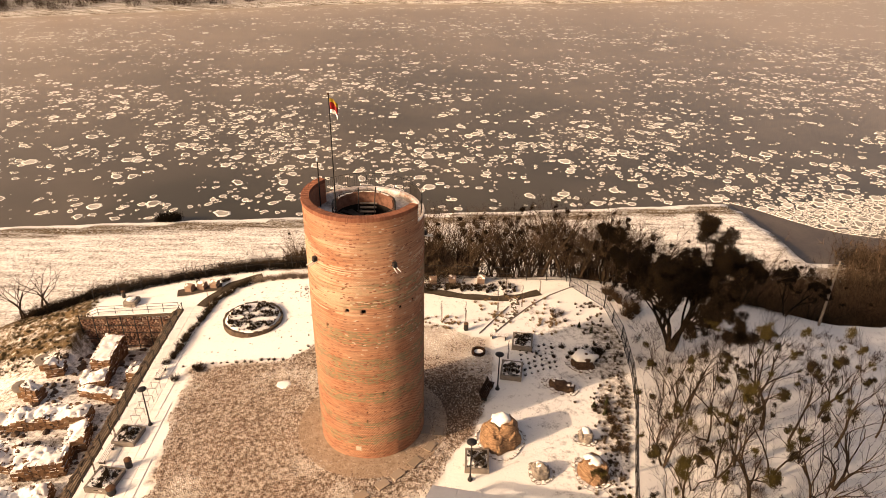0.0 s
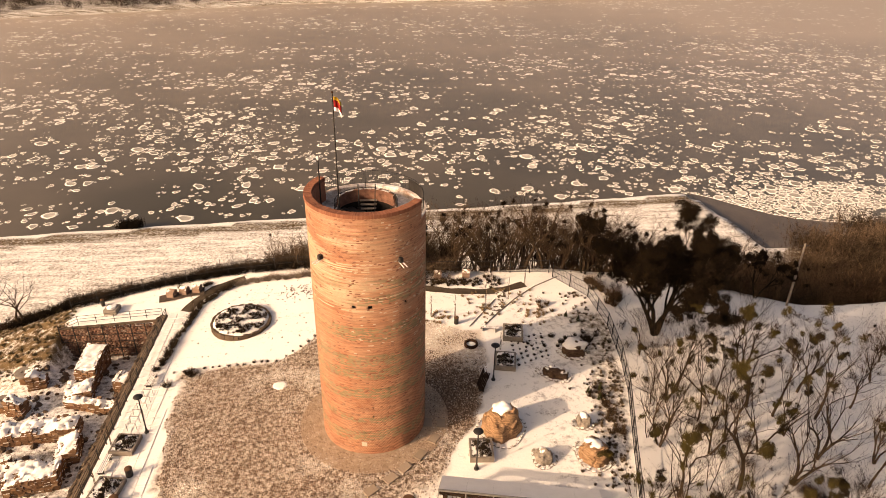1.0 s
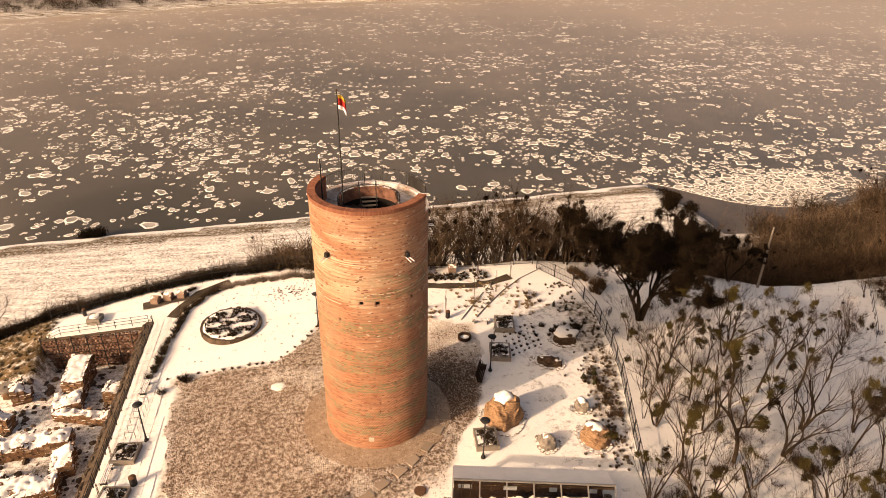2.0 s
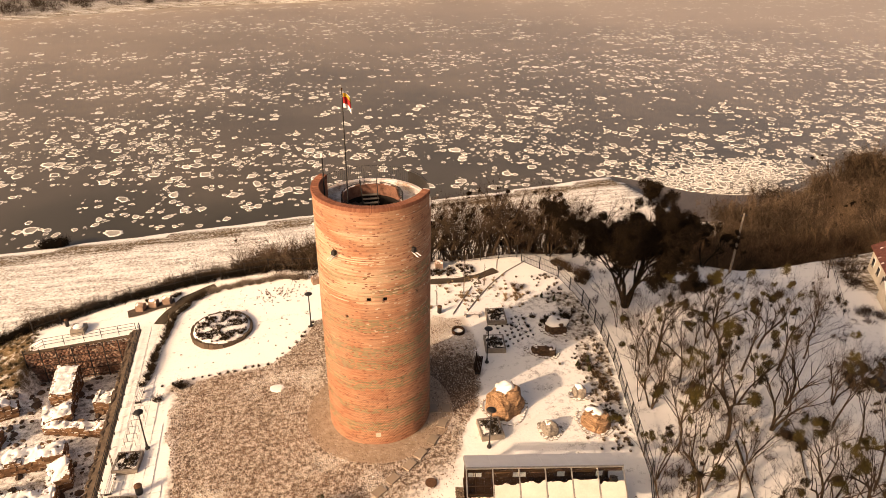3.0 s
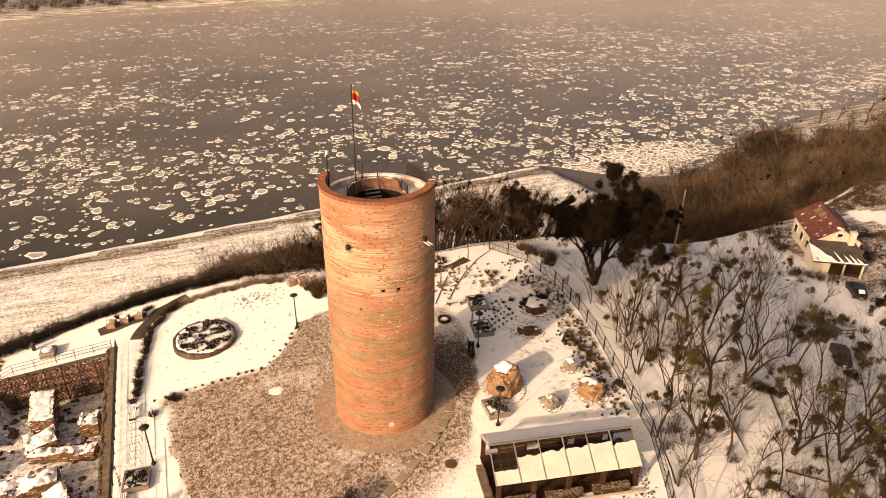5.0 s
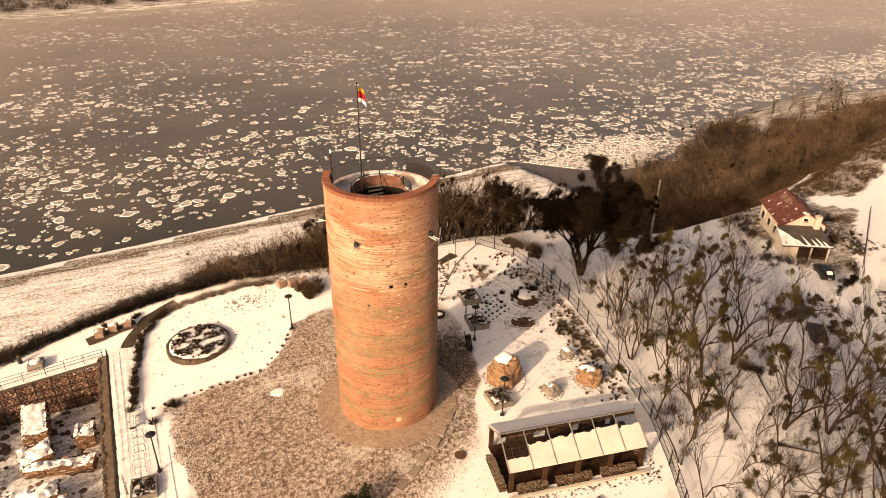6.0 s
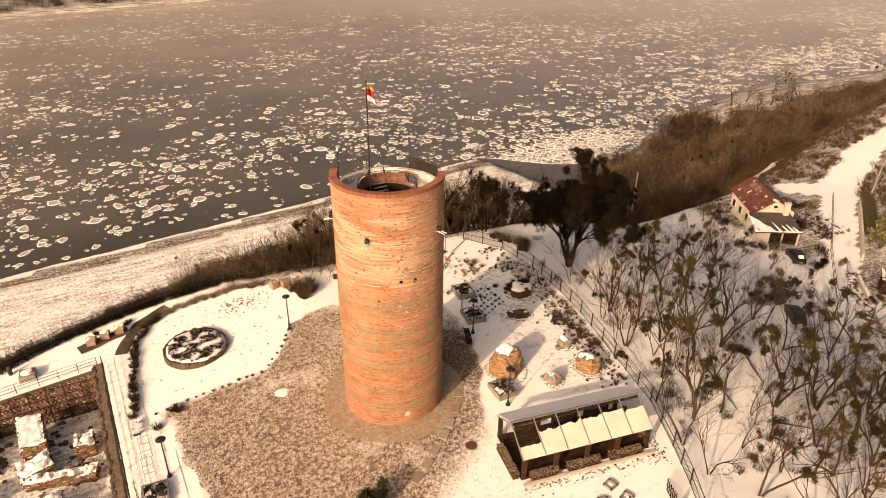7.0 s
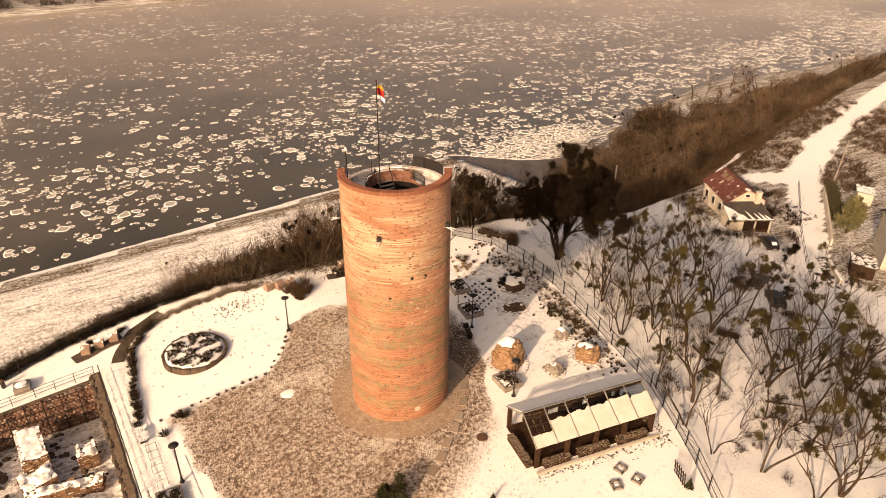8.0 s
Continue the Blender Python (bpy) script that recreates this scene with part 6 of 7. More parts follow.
# ---- sunken ruins ----
def build_retaining_walls():
    w = thing("retaining_wall", pose(0, 0, 0), "brown rubble retaining wall above sunken ruins", "wall")
    g = Geo()
    for i in range(81):
        y = 24 + 0.5 * i
        for px, pz in ((-28.42, -6.6), (-28.36, -1.86), (-28.2, -1.74), (-27.6, -1.72), (-27.42, -1.8), (-27.40, -6.6)):
            j = noise.noise(Vector((px * 2.1, y * 0.9, 4)))
            g.v.append((px + 0.09 * j, y, pz + (0.07 * noise.noise(Vector((px * 3, y * 1.3, 9))) if pz > -3 else 0)))
    for i in range(80):
        g.f += [(6 * i + j, 6 * i + 6 + j, 6 * i + 7 + j, 6 * i + 1 + j) for j in range(5)]
    g.f += [(0, 1, 2, 3, 4, 5), tuple(480 + j for j in (5, 4, 3, 2, 1, 0))]
    part("wall_body", g, plain("wall_soil", (0.095, 0.066, 0.044), (0.19, 0.135, 0.09), 2.4, 0.9, 0, 0.9, 0.2, 0.0), w)
    stone = [Geo().lump((0, 0, 0), (0.17, 0.26, 0.14), 500 + i, 0.4, 2, 0, 0.4).mesh("edge_stone") for i in range(4)]
    r5 = random.Random(15)
    for i in range(80):
        y = 27.0 + 0.46 * i
        part("edge_stone", stone[i % 4], M_DARKSTONE, w).matrix_basis = pose(-28.28 + r5.uniform(-0.06, 0.06), y, -1.84 + r5.uniform(-0.04, 0.04), r5.uniform(-6, 6), r5.uniform(-6, 6), r5.uniform(-15, 15))
    gab = thing("gabion_wall", pose(0, 0, 0), "wall of reddish rubble stones in steel baskets", "wall")
    part("backing", Geo().box((-33.45, 63.42, -4.75), (10.5, 0.5, 4.1)), plain("rubble_backing", (0.10, 0.055, 0.038), (0.20, 0.115, 0.08), 4.0, 0.9, 0, 1.0), gab)
    rnd = random.Random(8)
    shapes = [Geo().lump((0, 0, 0), (0.19, 0.14, 0.17), 200 + i, 0.35, 1, 0, 0.35) for i in range(5)]
    shapes = [s.mesh("rubble_stone") for s in shapes]
    for j in range(14):
        for i in range(30):
            x = -38.5 + 0.347 * i + rnd.uniform(-0.06, 0.06) + 0.17 * (j % 2)
            z = -6.45 + 0.335 * j + rnd.uniform(-0.05, 0.05)
            if z > float(plateau(x)) - 0.15:
                continue
            s = part("rubble_stone", shapes[(i * 7 + j) % 5], M_RUBBLE, gab)
            s.matrix_basis = pose(x, 63.16 + rnd.uniform(-0.03, 0.03), z, rnd.uniform(-30, 30), rnd.uniform(-40, 40), rnd.uniform(-20, 20))
    for i in range(8):
        x = -38.6 + 1.49 * i
        part("basket_bar", Geo().box((x, 62.88, -4.2), (0.09, 0.07, 4.3)), M_STEEL, gab)
    for z in (-6.0, -5.1, -4.2, -3.3):
        part("basket_wire", Geo().box((-33.4, 62.89, z), (10.4, 0.04, 0.04)), M_STEEL, gab)
    part("coping", Geo().box((-33.4, 63.1, -2.2), (10.5, 0.3, 0.14), 0, 1, 0, radians(-4.0)), M_DARKSTONE, gab)


build_retaining_walls()


def cut_block(seed):
    """A hewn block with knocked corners."""
    g = Geo().box((0, 0, 0), (0.50, 0.30, 0.25))
    r = random.Random(seed)
    g.v = [tuple(q + r.uniform(-0.035, 0.035) for q in v) for v in g.v]
    return g.mesh("masonry_block")


RUIN_STONES = [cut_block(300 + i) for i in range(8)]


def build_ruin(x, y, w, d, h, turn, seed, label, foot=-5.5, ragged=0.62):
    """Broken masonry: a core faced with hewn blocks in courses, a stepped broken top, snow lying on it."""
    ob = thing("ruin_wall", pose(x, y, foot, 0, 0, turn), label, "ruin", "ruined walls")
    rnd = random.Random(seed)
    h = h * 1.15
    nx, ny = max(3, int(w / 0.4)), max(3, int(d / 0.4))

    def top_at(px, py):
        q = noise.noise(Vector((px * 0.45 + seed * 3, py * 0.45, seed))) + 0.2 * noise.noise(Vector((px * 1.7, py * 1.7 + seed, 2)))
        t = h * (1 - ragged * max(0.0, q + 0.1) * 1.2)
        return max(0.3, round(t / 0.13) * 0.13)

    core, cap = Geo(), Geo()
    for i in range(nx):
        for j in range(ny):
            px, py = (i + 0.5) / nx * w - w / 2, (j + 0.5) / ny * d - d / 2
            t = top_at(px, py)
            sx, sy = w / nx, d / ny
            core.box((px, py, t / 2 - 0.3), (sx * 0.98, sy * 0.98, t + 0.6 - 0.02 * rnd.random()))
    part("core", core, M_RUIN, ob)
    # snow: one uneven sheet over the broken top
    mx, my = nx * 3, ny * 3
    for i in range(mx + 1):
        for j in range(my + 1):
            px, py = (i / mx - 0.5) * w * 1.0, (j / my - 0.5) * d * 1.0
            t = max(top_at(px + a, py + b) for a in (-0.1, 0.1) for b in (-0.1, 0.1)) * 0.4 + 0.6 * top_at(px, py)
            q = noise.noise(Vector((px * 1.3 + seed, py * 1.3, 5))) + 0.6 * noise.noise(Vector((px * 3.1, py * 3.1, seed)))
            edge = min(i, mx - i, j, my - j)
            cap.v.append((px * 0.985, py * 0.985, t + ((0.13 + 0.12 * q if q > -0.18 or ragged < 0.2 else -0.06) if edge else 0.0)))
    cap.f = [(i * (my + 1) + j, (i + 1) * (my + 1) + j, (i + 1) * (my + 1) + j + 1, i * (my + 1) + j + 1) for i in range(mx) for j in range(my)]
    part("snow_cap", cap, M_SNOW, ob, smooth=True)
    for side in range(4):
        ln = w if side % 2 == 0 else d
        n = max(2, int(ln / 0.52))
        for k in range(int(h / 0.26) + 1):
            for i in range(n):
                u = ((i + 0.5 + 0.25 * (k % 2)) / n - 0.5) * ln
                if abs(u) > ln / 2:
                    continue
                off = (d if side % 2 == 0 else w) / 2 - 0.10
                px, py = ((u, -off), (off, u), (u, off), (-off, u))[side]
                z = 0.13 + 0.26 * k
                if z > top_at(px * 0.95, py * 0.95) or rnd.random() < 0.06:
                    continue
                b = part("masonry_block", RUIN_STONES[rnd.randrange(8)], M_RUBBLE2, ob)
                q = rnd.uniform(0.85, 1.05) * min(1.15, ln / n / 0.5)
                b.matrix_basis = Matrix.LocRotScale((px + rnd.uniform(-0.04, 0.04), py + rnd.uniform(-0.04, 0.04), z), Euler((rnd.uniform(-0.08, 0.08), rnd.uniform(-0.08, 0.08), rnd.uniform(-0.12, 0.12) + (0 if side % 2 == 0 else math.pi / 2))), (q, 1, 1))


build_ruin(-34.2, 59.2, 1.9, 4.6, 1.75, 4, 1, "square block of brick ruin with a snow-covered flat top", ragged=0.1)
build_ruin(-34.2, 55.6, 2.5, 2.4, 1.1, 10, 2, "broken brick wall stump under snow")
build_ruin(-32.3, 53.6, 5.6, 1.1, 0.8, -16, 3, "low orange brick wall remnant under snow")
build_ruin(-30.2, 56.7, 1.5, 2.3, 1.3, 0, 4, "small snow-capped stump of brick wall")
build_ruin(-36.8, 49.9, 9.0, 1.8, 1.2, 6, 5, "long broken masonry wall under snow")
build_ruin(-32.2, 47.6, 1.8, 2.6, 1.2, 12, 6, "dark broken end of a masonry wall")
build_ruin(-33.8, 44.4, 4.2, 2.5, 1.3, 10, 7, "snow-covered block of old masonry")
build_ruin(-37.8, 45.0, 3.0, 2.2, 1.2, -6, 8, "snow-covered block of old masonry")
build_ruin(-34.5, 40.2, 6.5, 2.0, 1.1, 8, 9, "low ruined wall covered with snow")
build_ruin(-39.0, 57.3, 1.6, 1.2, 1.5, 15, 10, "upright stump of brickwork dusted with snow")
build_ruin(-39.2, 53.4, 1.6, 1.2, 1.5, -10, 11, "upright stump of brickwork dusted with snow")
build_ruin(-41.5, 41.5, 4.0, 1.6, 1.0, 30, 12, "low ruined wall covered with snow")


def build_millstone(x, y):
    ob = thing("millstone", pose(x, y, -4.35, 7, 5, 0), "round grey millstone propped on a stone stump", "millstone", "millstones")
    part("disc", Geo().lathe((0, 0, 0), ((0.72, 0), (0.78, 0.04), (0.78, 0.2), (0.70, 0.25), (0.16, 0.25), (0.14, 0.16)), 22), M_STONE, ob)
    part("support", Geo().lump((0, 0, -1.15), (0.45, 0.45, 1.15), 3, 0.2, 3, 0, 0.4), M_RUIN, ob)


build_millstone(-40.5, 57.9)
build_millstone(-40.5, 53.7)
rnd = random.Random(14)
g = Geo()
for i in range(900):
    x, y = rnd.uniform(-41, -29), rnd.uniform(38, 62.6)
    if noise.noise(Vector((x * 0.4, y * 0.4, 8))) < -0.1:
        continue
    s = 0.06 + 0.4 * rnd.random() ** 2.5
    g.lump((x, y, gz(x, y) - 0.02), (s, s * 0.8, s * 0.8), i, 0.35, 1, rnd.random() * 3, 0.2)
tagged(part("rubble", g, plain("loose_rubble", (0.040, 0.026, 0.018), (0.11, 0.070, 0.045), 2.0, 0.95, 0, 0.8)), "loose rubble stones scattered among ruins", "rubble", kind="stuff")


def build_block(x, y, w, d, h, turn, label, pitched=True, group="small stone model houses", category="stone block"):
    ob = thing("stone_block", pose(x, y, gz(x, y), 0, 0, turn), label, category, group)
    part("body", Geo().box((0, 0, h / 2 - 0.1), (w, d, h + 0.2), 0, 0.96), M_PINK if pitched else M_STONE, ob)
    g = Geo()
    if pitched:
        g.v = [(-w / 2, -d / 2, h), (w / 2, -d / 2, h), (w / 2, d / 2, h), (-w / 2, d / 2, h), (-w / 2, 0, h + 0.3 * d), (w / 2, 0, h + 0.3 * d)]
        g.f = [(0, 1, 5, 4), (2, 3, 4, 5), (0, 4, 3), (1, 2, 5), (0, 3, 2, 1)]
    else:
        g.lump((0, 0, h), (w * 0.36, d * 0.36, 0.2), 3, 0.25, 3)
    part("snow_top" if not pitched else "pitched_top", g, M_PINK if pitched else M_SNOW, ob)


for x, y, t in ((-28.0, 67.9, -15), (-26.7, 68.3, -12), (-25.3, 68.5, -10), (-9.0, 67.7, 12), (-7.9, 67.3, 14), (-6.7, 66.9, 16), (0.0, 67.6, 5), (2.2, 67.9, 0), (5.5, 68.0, -4)):
    build_block(x, y, 0.85, 0.95, 0.7, t, "small pinkish stone block with a snowy pitched top")
build_block(-33.9, 65.7, 1.4, 1.4, 0.6, -4, "square pale stone plinth with snow on top", False, "stone plinths", "plinth")
for x, y, t in ((4.9, 27.4, 12), (5.2, 25.9, 18), (3.4, 26.4, -20)):
    z = gz(x, y)
    ob = thing("square_planter", pose(x, y, z, 0, 0, t), "low square stone frame holding a dark hollow", "planter", "low square planters")
    for k in range(4):
        part("frame_side", Geo().box((0, -0.34, 0.04), (0.82, 0.14, 0.3)), M_STONE, ob).matrix_basis = pose(0, 0, 0, 0, 0, 90 * k)
    part("hollow", Geo().box((0, 0, 0.02), (0.62, 0.62, 0.12)), M_SOIL, ob)
    part("snow_heap", Geo().lump((0.05, 0.02, 0.07), (0.17, 0.14, 0.1), 4, 0.3, 2), M_SNOW, ob)
ob = thing("trellis", pose(8.0, 24.2, gz(8.0, 24.2), 0, 12, 62), "weathered wooden lattice trellis leaning in snow", "trellis")
for i in range(6):
    part("upright", Geo().box((-0.9 + 0.36 * i, 0, 0.55), (0.07, 0.05, 1.3)), M_DARKWOOD, ob)
for z in (0.2, 0.6, 1.0):
    part("crossbar", Geo().box((0, 0.04, z), (2.0, 0.035, 0.06)), M_DARKWOOD, ob)


# ---- glass-roofed pavilion ----
def build_pavilion():
    ox, oy, ang = -0.3, 33.5, -11.0
    L, F, B, ridge, eave, zf = 11.3, 2.55, 2.7, 3.3, 1.78, gz(4, 32)
    p = thing("pavilion", pose(ox, oy, 0, 0, 0, ang), "open timber pavilion with a snowy glass roof", "pavilion")
    for i in range(5):
        x = 0.25 + (L - 0.5) * i / 4
        for y in (-F + 0.25, B - 0.25):
            part("post", Geo().box((x, y, (zf + eave) / 2 - 0.1), (0.32, 0.28, eave - zf + 0.1)), M_DARKWOOD, p)
    for y, z in ((-F + 0.25, eave + 0.02), (B - 0.25, eave - 0.05), (0, ridge - 0.14)):
        part("beam", Geo().box((L / 2, y, z - 0.06), (L - 0.1, 0.14, 0.22)), M_DARKWOOD, p)
    n = 6
    sl_f, sl_b = math.atan2(ridge - eave, F), math.atan2(ridge - eave, B)
    lf, lb = math.hypot(F, ridge - eave), math.hypot(B, ridge - eave)
    for i in range(n + 1):
        x = L * i / n
        part("rafter", Geo().box((x, -F / 2, (ridge + eave) / 2 + 0.02), (0.08, lf, 0.1), 0, 1, sl_f), M_GREYSTEEL, p, "pale metal glazing bar")
        part("rafter", Geo().box((x, B / 2, (ridge + eave) / 2 - 0.04), (0.08, lb, 0.1), 0, 1, -sl_b), M_GREYSTEEL, p, "pale metal glazing bar")
    part("ridge_cap", Geo().box((L / 2, 0, ridge + 0.07), (L + 0.1, 0.16, 0.08)), M_GREYSTEEL, p)
    for i in range(n):
        x = L * (i + 0.5) / n
        a = part("glass_pane", Geo().box((0, 0, 0), (L / n - 0.1, lf - 0.02, 0.012)), M_GLASS, p)
        a.matrix_basis = pose(x, -F / 2, (ridge + eave) / 2 + 0.03, math.degrees(sl_f))
        b = part("glass_pane", Geo().box((0, 0, 0), (L / n - 0.1, lb - 0.02, 0.012)), M_GLASS, p)
        b.matrix_basis = pose(x, B / 2, (ridge + eave) / 2 + 0.03, -math.degrees(sl_b))
        a.visible_shadow = b.visible_shadow = False
        # snow slid down the sunny side, whole on the other; its upper edge is uneven
        for side, ln, sl, cov in ((-1, lf, sl_f, (0.34, 0.62, 0.66, 0.67, 0.70, 0.64)[i]), (1, lb, -sl_b, 0.99)):
            g = Geo()
            k = 14
            w = L / n - (0.12 if side < 0 else 0.01)
            for layer in (0.0, 0.05):
                for j in range(k + 1):
                    u = -w / 2 + w * j / k
                    top = ln * (cov + (0.07 * noise.noise(Vector((j * 0.23 + i * 5.1, i, 1))) + 0.03 * noise.noise(Vector((j * 0.9, i * 3.3, 4))) if side < 0 else 0))
                    for yy in (0.0, top):
                        g.v.append((u, (yy - ln / 2) * -side if side > 0 else yy - ln / 2, layer))
            m = 2 * (k + 1)
            for j in range(k):
                q = (2 * j, 2 * j + 2, 2 * j + 3, 2 * j + 1)
                g.f += [tuple(m + e for e in q), q[::-1]]
            for j in range(k):
                g.f += [(2 * j, 2 * j + 2, m + 2 * j + 2, m + 2 * j), (2 * j + 3, 2 * j + 1, m + 2 * j + 1, m + 2 * j + 3)]
            g.f += [(1, 0, m, m + 1), (2 * k, 2 * k + 1, m + 2 * k + 1, m + 2 * k)]
            # dimmed snow colour on the sunlit pitch, brighter snow on the shaded one
            sn = part("roof_snow", g, M_SNOW_DIMMED if side < 0 else M_SNOW, p)
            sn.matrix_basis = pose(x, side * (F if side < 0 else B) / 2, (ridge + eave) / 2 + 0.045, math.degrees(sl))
    for t in (0.2, 0.4, 0.6, 0.8):
        part("purlin", Geo().box((L / n / 2, -F * t, ridge - (ridge - eave) * t + 0.0), (L / n - 0.1, 0.07, 0.06), 0, 1, sl_f), M_DARKWOOD, p)
    for u in (0.33, 0.66):
        part("lattice_bar", Geo().box((L / n * u, -F / 2, (ridge + eave) / 2 - 0.06), (0.06, lf - 0.2, 0.07), 0, 1, sl_f), M_DARKWOOD, p)
    # low gabion parapets between the posts, kerb and floor
    seat = varied("gabion_fill", ((0.0, (0.07, 0.050, 0.034)), (0.6, (0.15, 0.110, 0.075)), (1.0, (0.26, 0.20, 0.14))))
    rnd = random.Random(6)
    for c, s in (((1.9, -F - 0.05), (2.4, 0.6)), ((5.3, -F - 0.05), (2.9, 0.6)), ((9.0, -F - 0.05), (2.9, 0.6)), ((-0.35, -0.6), (0.6, 3.4)), ((L + 0.2, 0.2), (0.6, 3.6))):
        gab = part("stone_seat", Geo().box((c[0], c[1], zf + 0.25), (s[0] - 0.1, s[1] - 0.1, 0.7)), M_DARKWOOD, p, "low wall of caged stones")
        g = Geo()
        for _ in range(int(s[0] * s[1] * 320)):
            q = rnd.uniform(0.032, 0.06)
            x, y = c[0] + rnd.uniform(-0.5, 0.5) * s[0], c[1] + rnd.uniform(-0.5, 0.5) * s[1]
            g.lump((x, y, zf + rnd.choice((0.59, 0.59, 0.59, 0.45, 0.3, 0.15))), (q * 1.3, q * 1.3, q * 0.7), rnd.randint(1, 90), 0.3, 1)
        tagged(part("stone_fill", g, seat, gab), kind="stuff")
    part("kerb", Geo().box((L / 2, -F - 0.55, zf + 0.06), (L + 0.2, 0.25, 0.3)), M_PLASTER, p)
    part("floor", Geo().box((L / 2, 0, zf + 0.02), (L, F + B - 0.3, 0.12)), M_DARKWOOD, p)
    for x in (2.6, 6.0, 9.0):
        board = part("display_board", Geo().box((x, B - 0.5, zf + 1.05), (2.4, 0.08, 1.3)), M_DARKWOOD, p, "dark board with a reddish relief")
        part("relief", Geo().lump((x, B - 0.58, zf + 1.0), (0.95, 0.06, 0.42), int(x), 0.4, 3, 0, 0.4), M_RUIN, board)
    for x in (3.4, 7.6):
        part("table_top", Geo().box((x, 0.1, zf + 0.74), (2.0, 0.8, 0.07)), M_DARKWOOD, p)
        for s in (-0.8, 0.8):
            part("table_leg", Geo().box((x + s, 0.1, zf + 0.38), (0.12, 0.6, 0.68)), M_DARKWOOD, p)
    for x in (0.8, 1.5, 2.2):
        part("lattice_bar", Geo().box((x, B - 0.3, (zf + eave) / 2), (0.05, 0.05, eave - zf - 0.2)), M_WOOD, p)


build_pavilion()
rnd = random.Random(52)
spots = []
for i in range(230):
    u, v = rnd.uniform(-0.6, 12.2), -3.2 - abs(rnd.gauss(0, 0.45))
    if rnd.random() < 0.3:
        u, v = 11.6 + abs(rnd.gauss(0, 0.6)), rnd.uniform(-3.0, 1.0)
    ca, sa = math.cos(radians(-11.0)), math.sin(radians(-11.0))
    spots.append((-0.3 + u * ca - v * sa, 33.5 + u * sa + v * ca))
build_tufts("pavilion_grass", spots, 0.09, 0.12, 7, M_HEATH, "dry grass blades poking through snow beside a pavilion", 15)


# ---- houses, road and cars below the hill ----
def gable(g, w, d, z0, z1, over=0.0, t=0.14):
    """A pitched roof, ridge along y, as a shell with thickness."""
    a, b = w / 2 + over, d / 2 + over
    drop = (z1 - z0) * over / (w / 2)
    k = len(g.v)
    for o in (0.0, -t):
        g.v += [(-a, -b, z0 - drop + o), (-a, b, z0 - drop + o), (0, b, z1 + o), (0, -b, z1 + o), (a, b, z0 - drop + o), (a, -b, z0 - drop + o)]
    top, bot = [k + i for i in range(6)], [k + 6 + i for i in range(6)]
    g.f += [(top[0], top[3], top[2], top[1]), (top[3], top[5], top[4], top[2])]
    g.f += [(bot[1], bot[2], bot[3], bot[0]), (bot[2], bot[4], bot[5], bot[3])]
    for i, j in ((0, 1), (1, 2), (2, 4), (4, 5), (5, 3), (3, 0)):
        g.f.append((top[i], top[j], bot[j], bot[i]))


def build_window(parent, m, w=0.9, h=1.1):
    f = part("window", Geo().box((0, 0, 0), (w + 0.16, 0.1, h + 0.16)), M_WHITE, parent, "small window in a pale frame")
    f.matrix_basis = m
    part("pane", Geo().box((0, -0.03, 0), (w, 0.1, h)), M_GLASSDARK, f)
    part("sill", Geo().box((0, -0.09, -h / 2 - 0.1), (w + 0.24, 0.2, 0.06)), M_STONE, f)


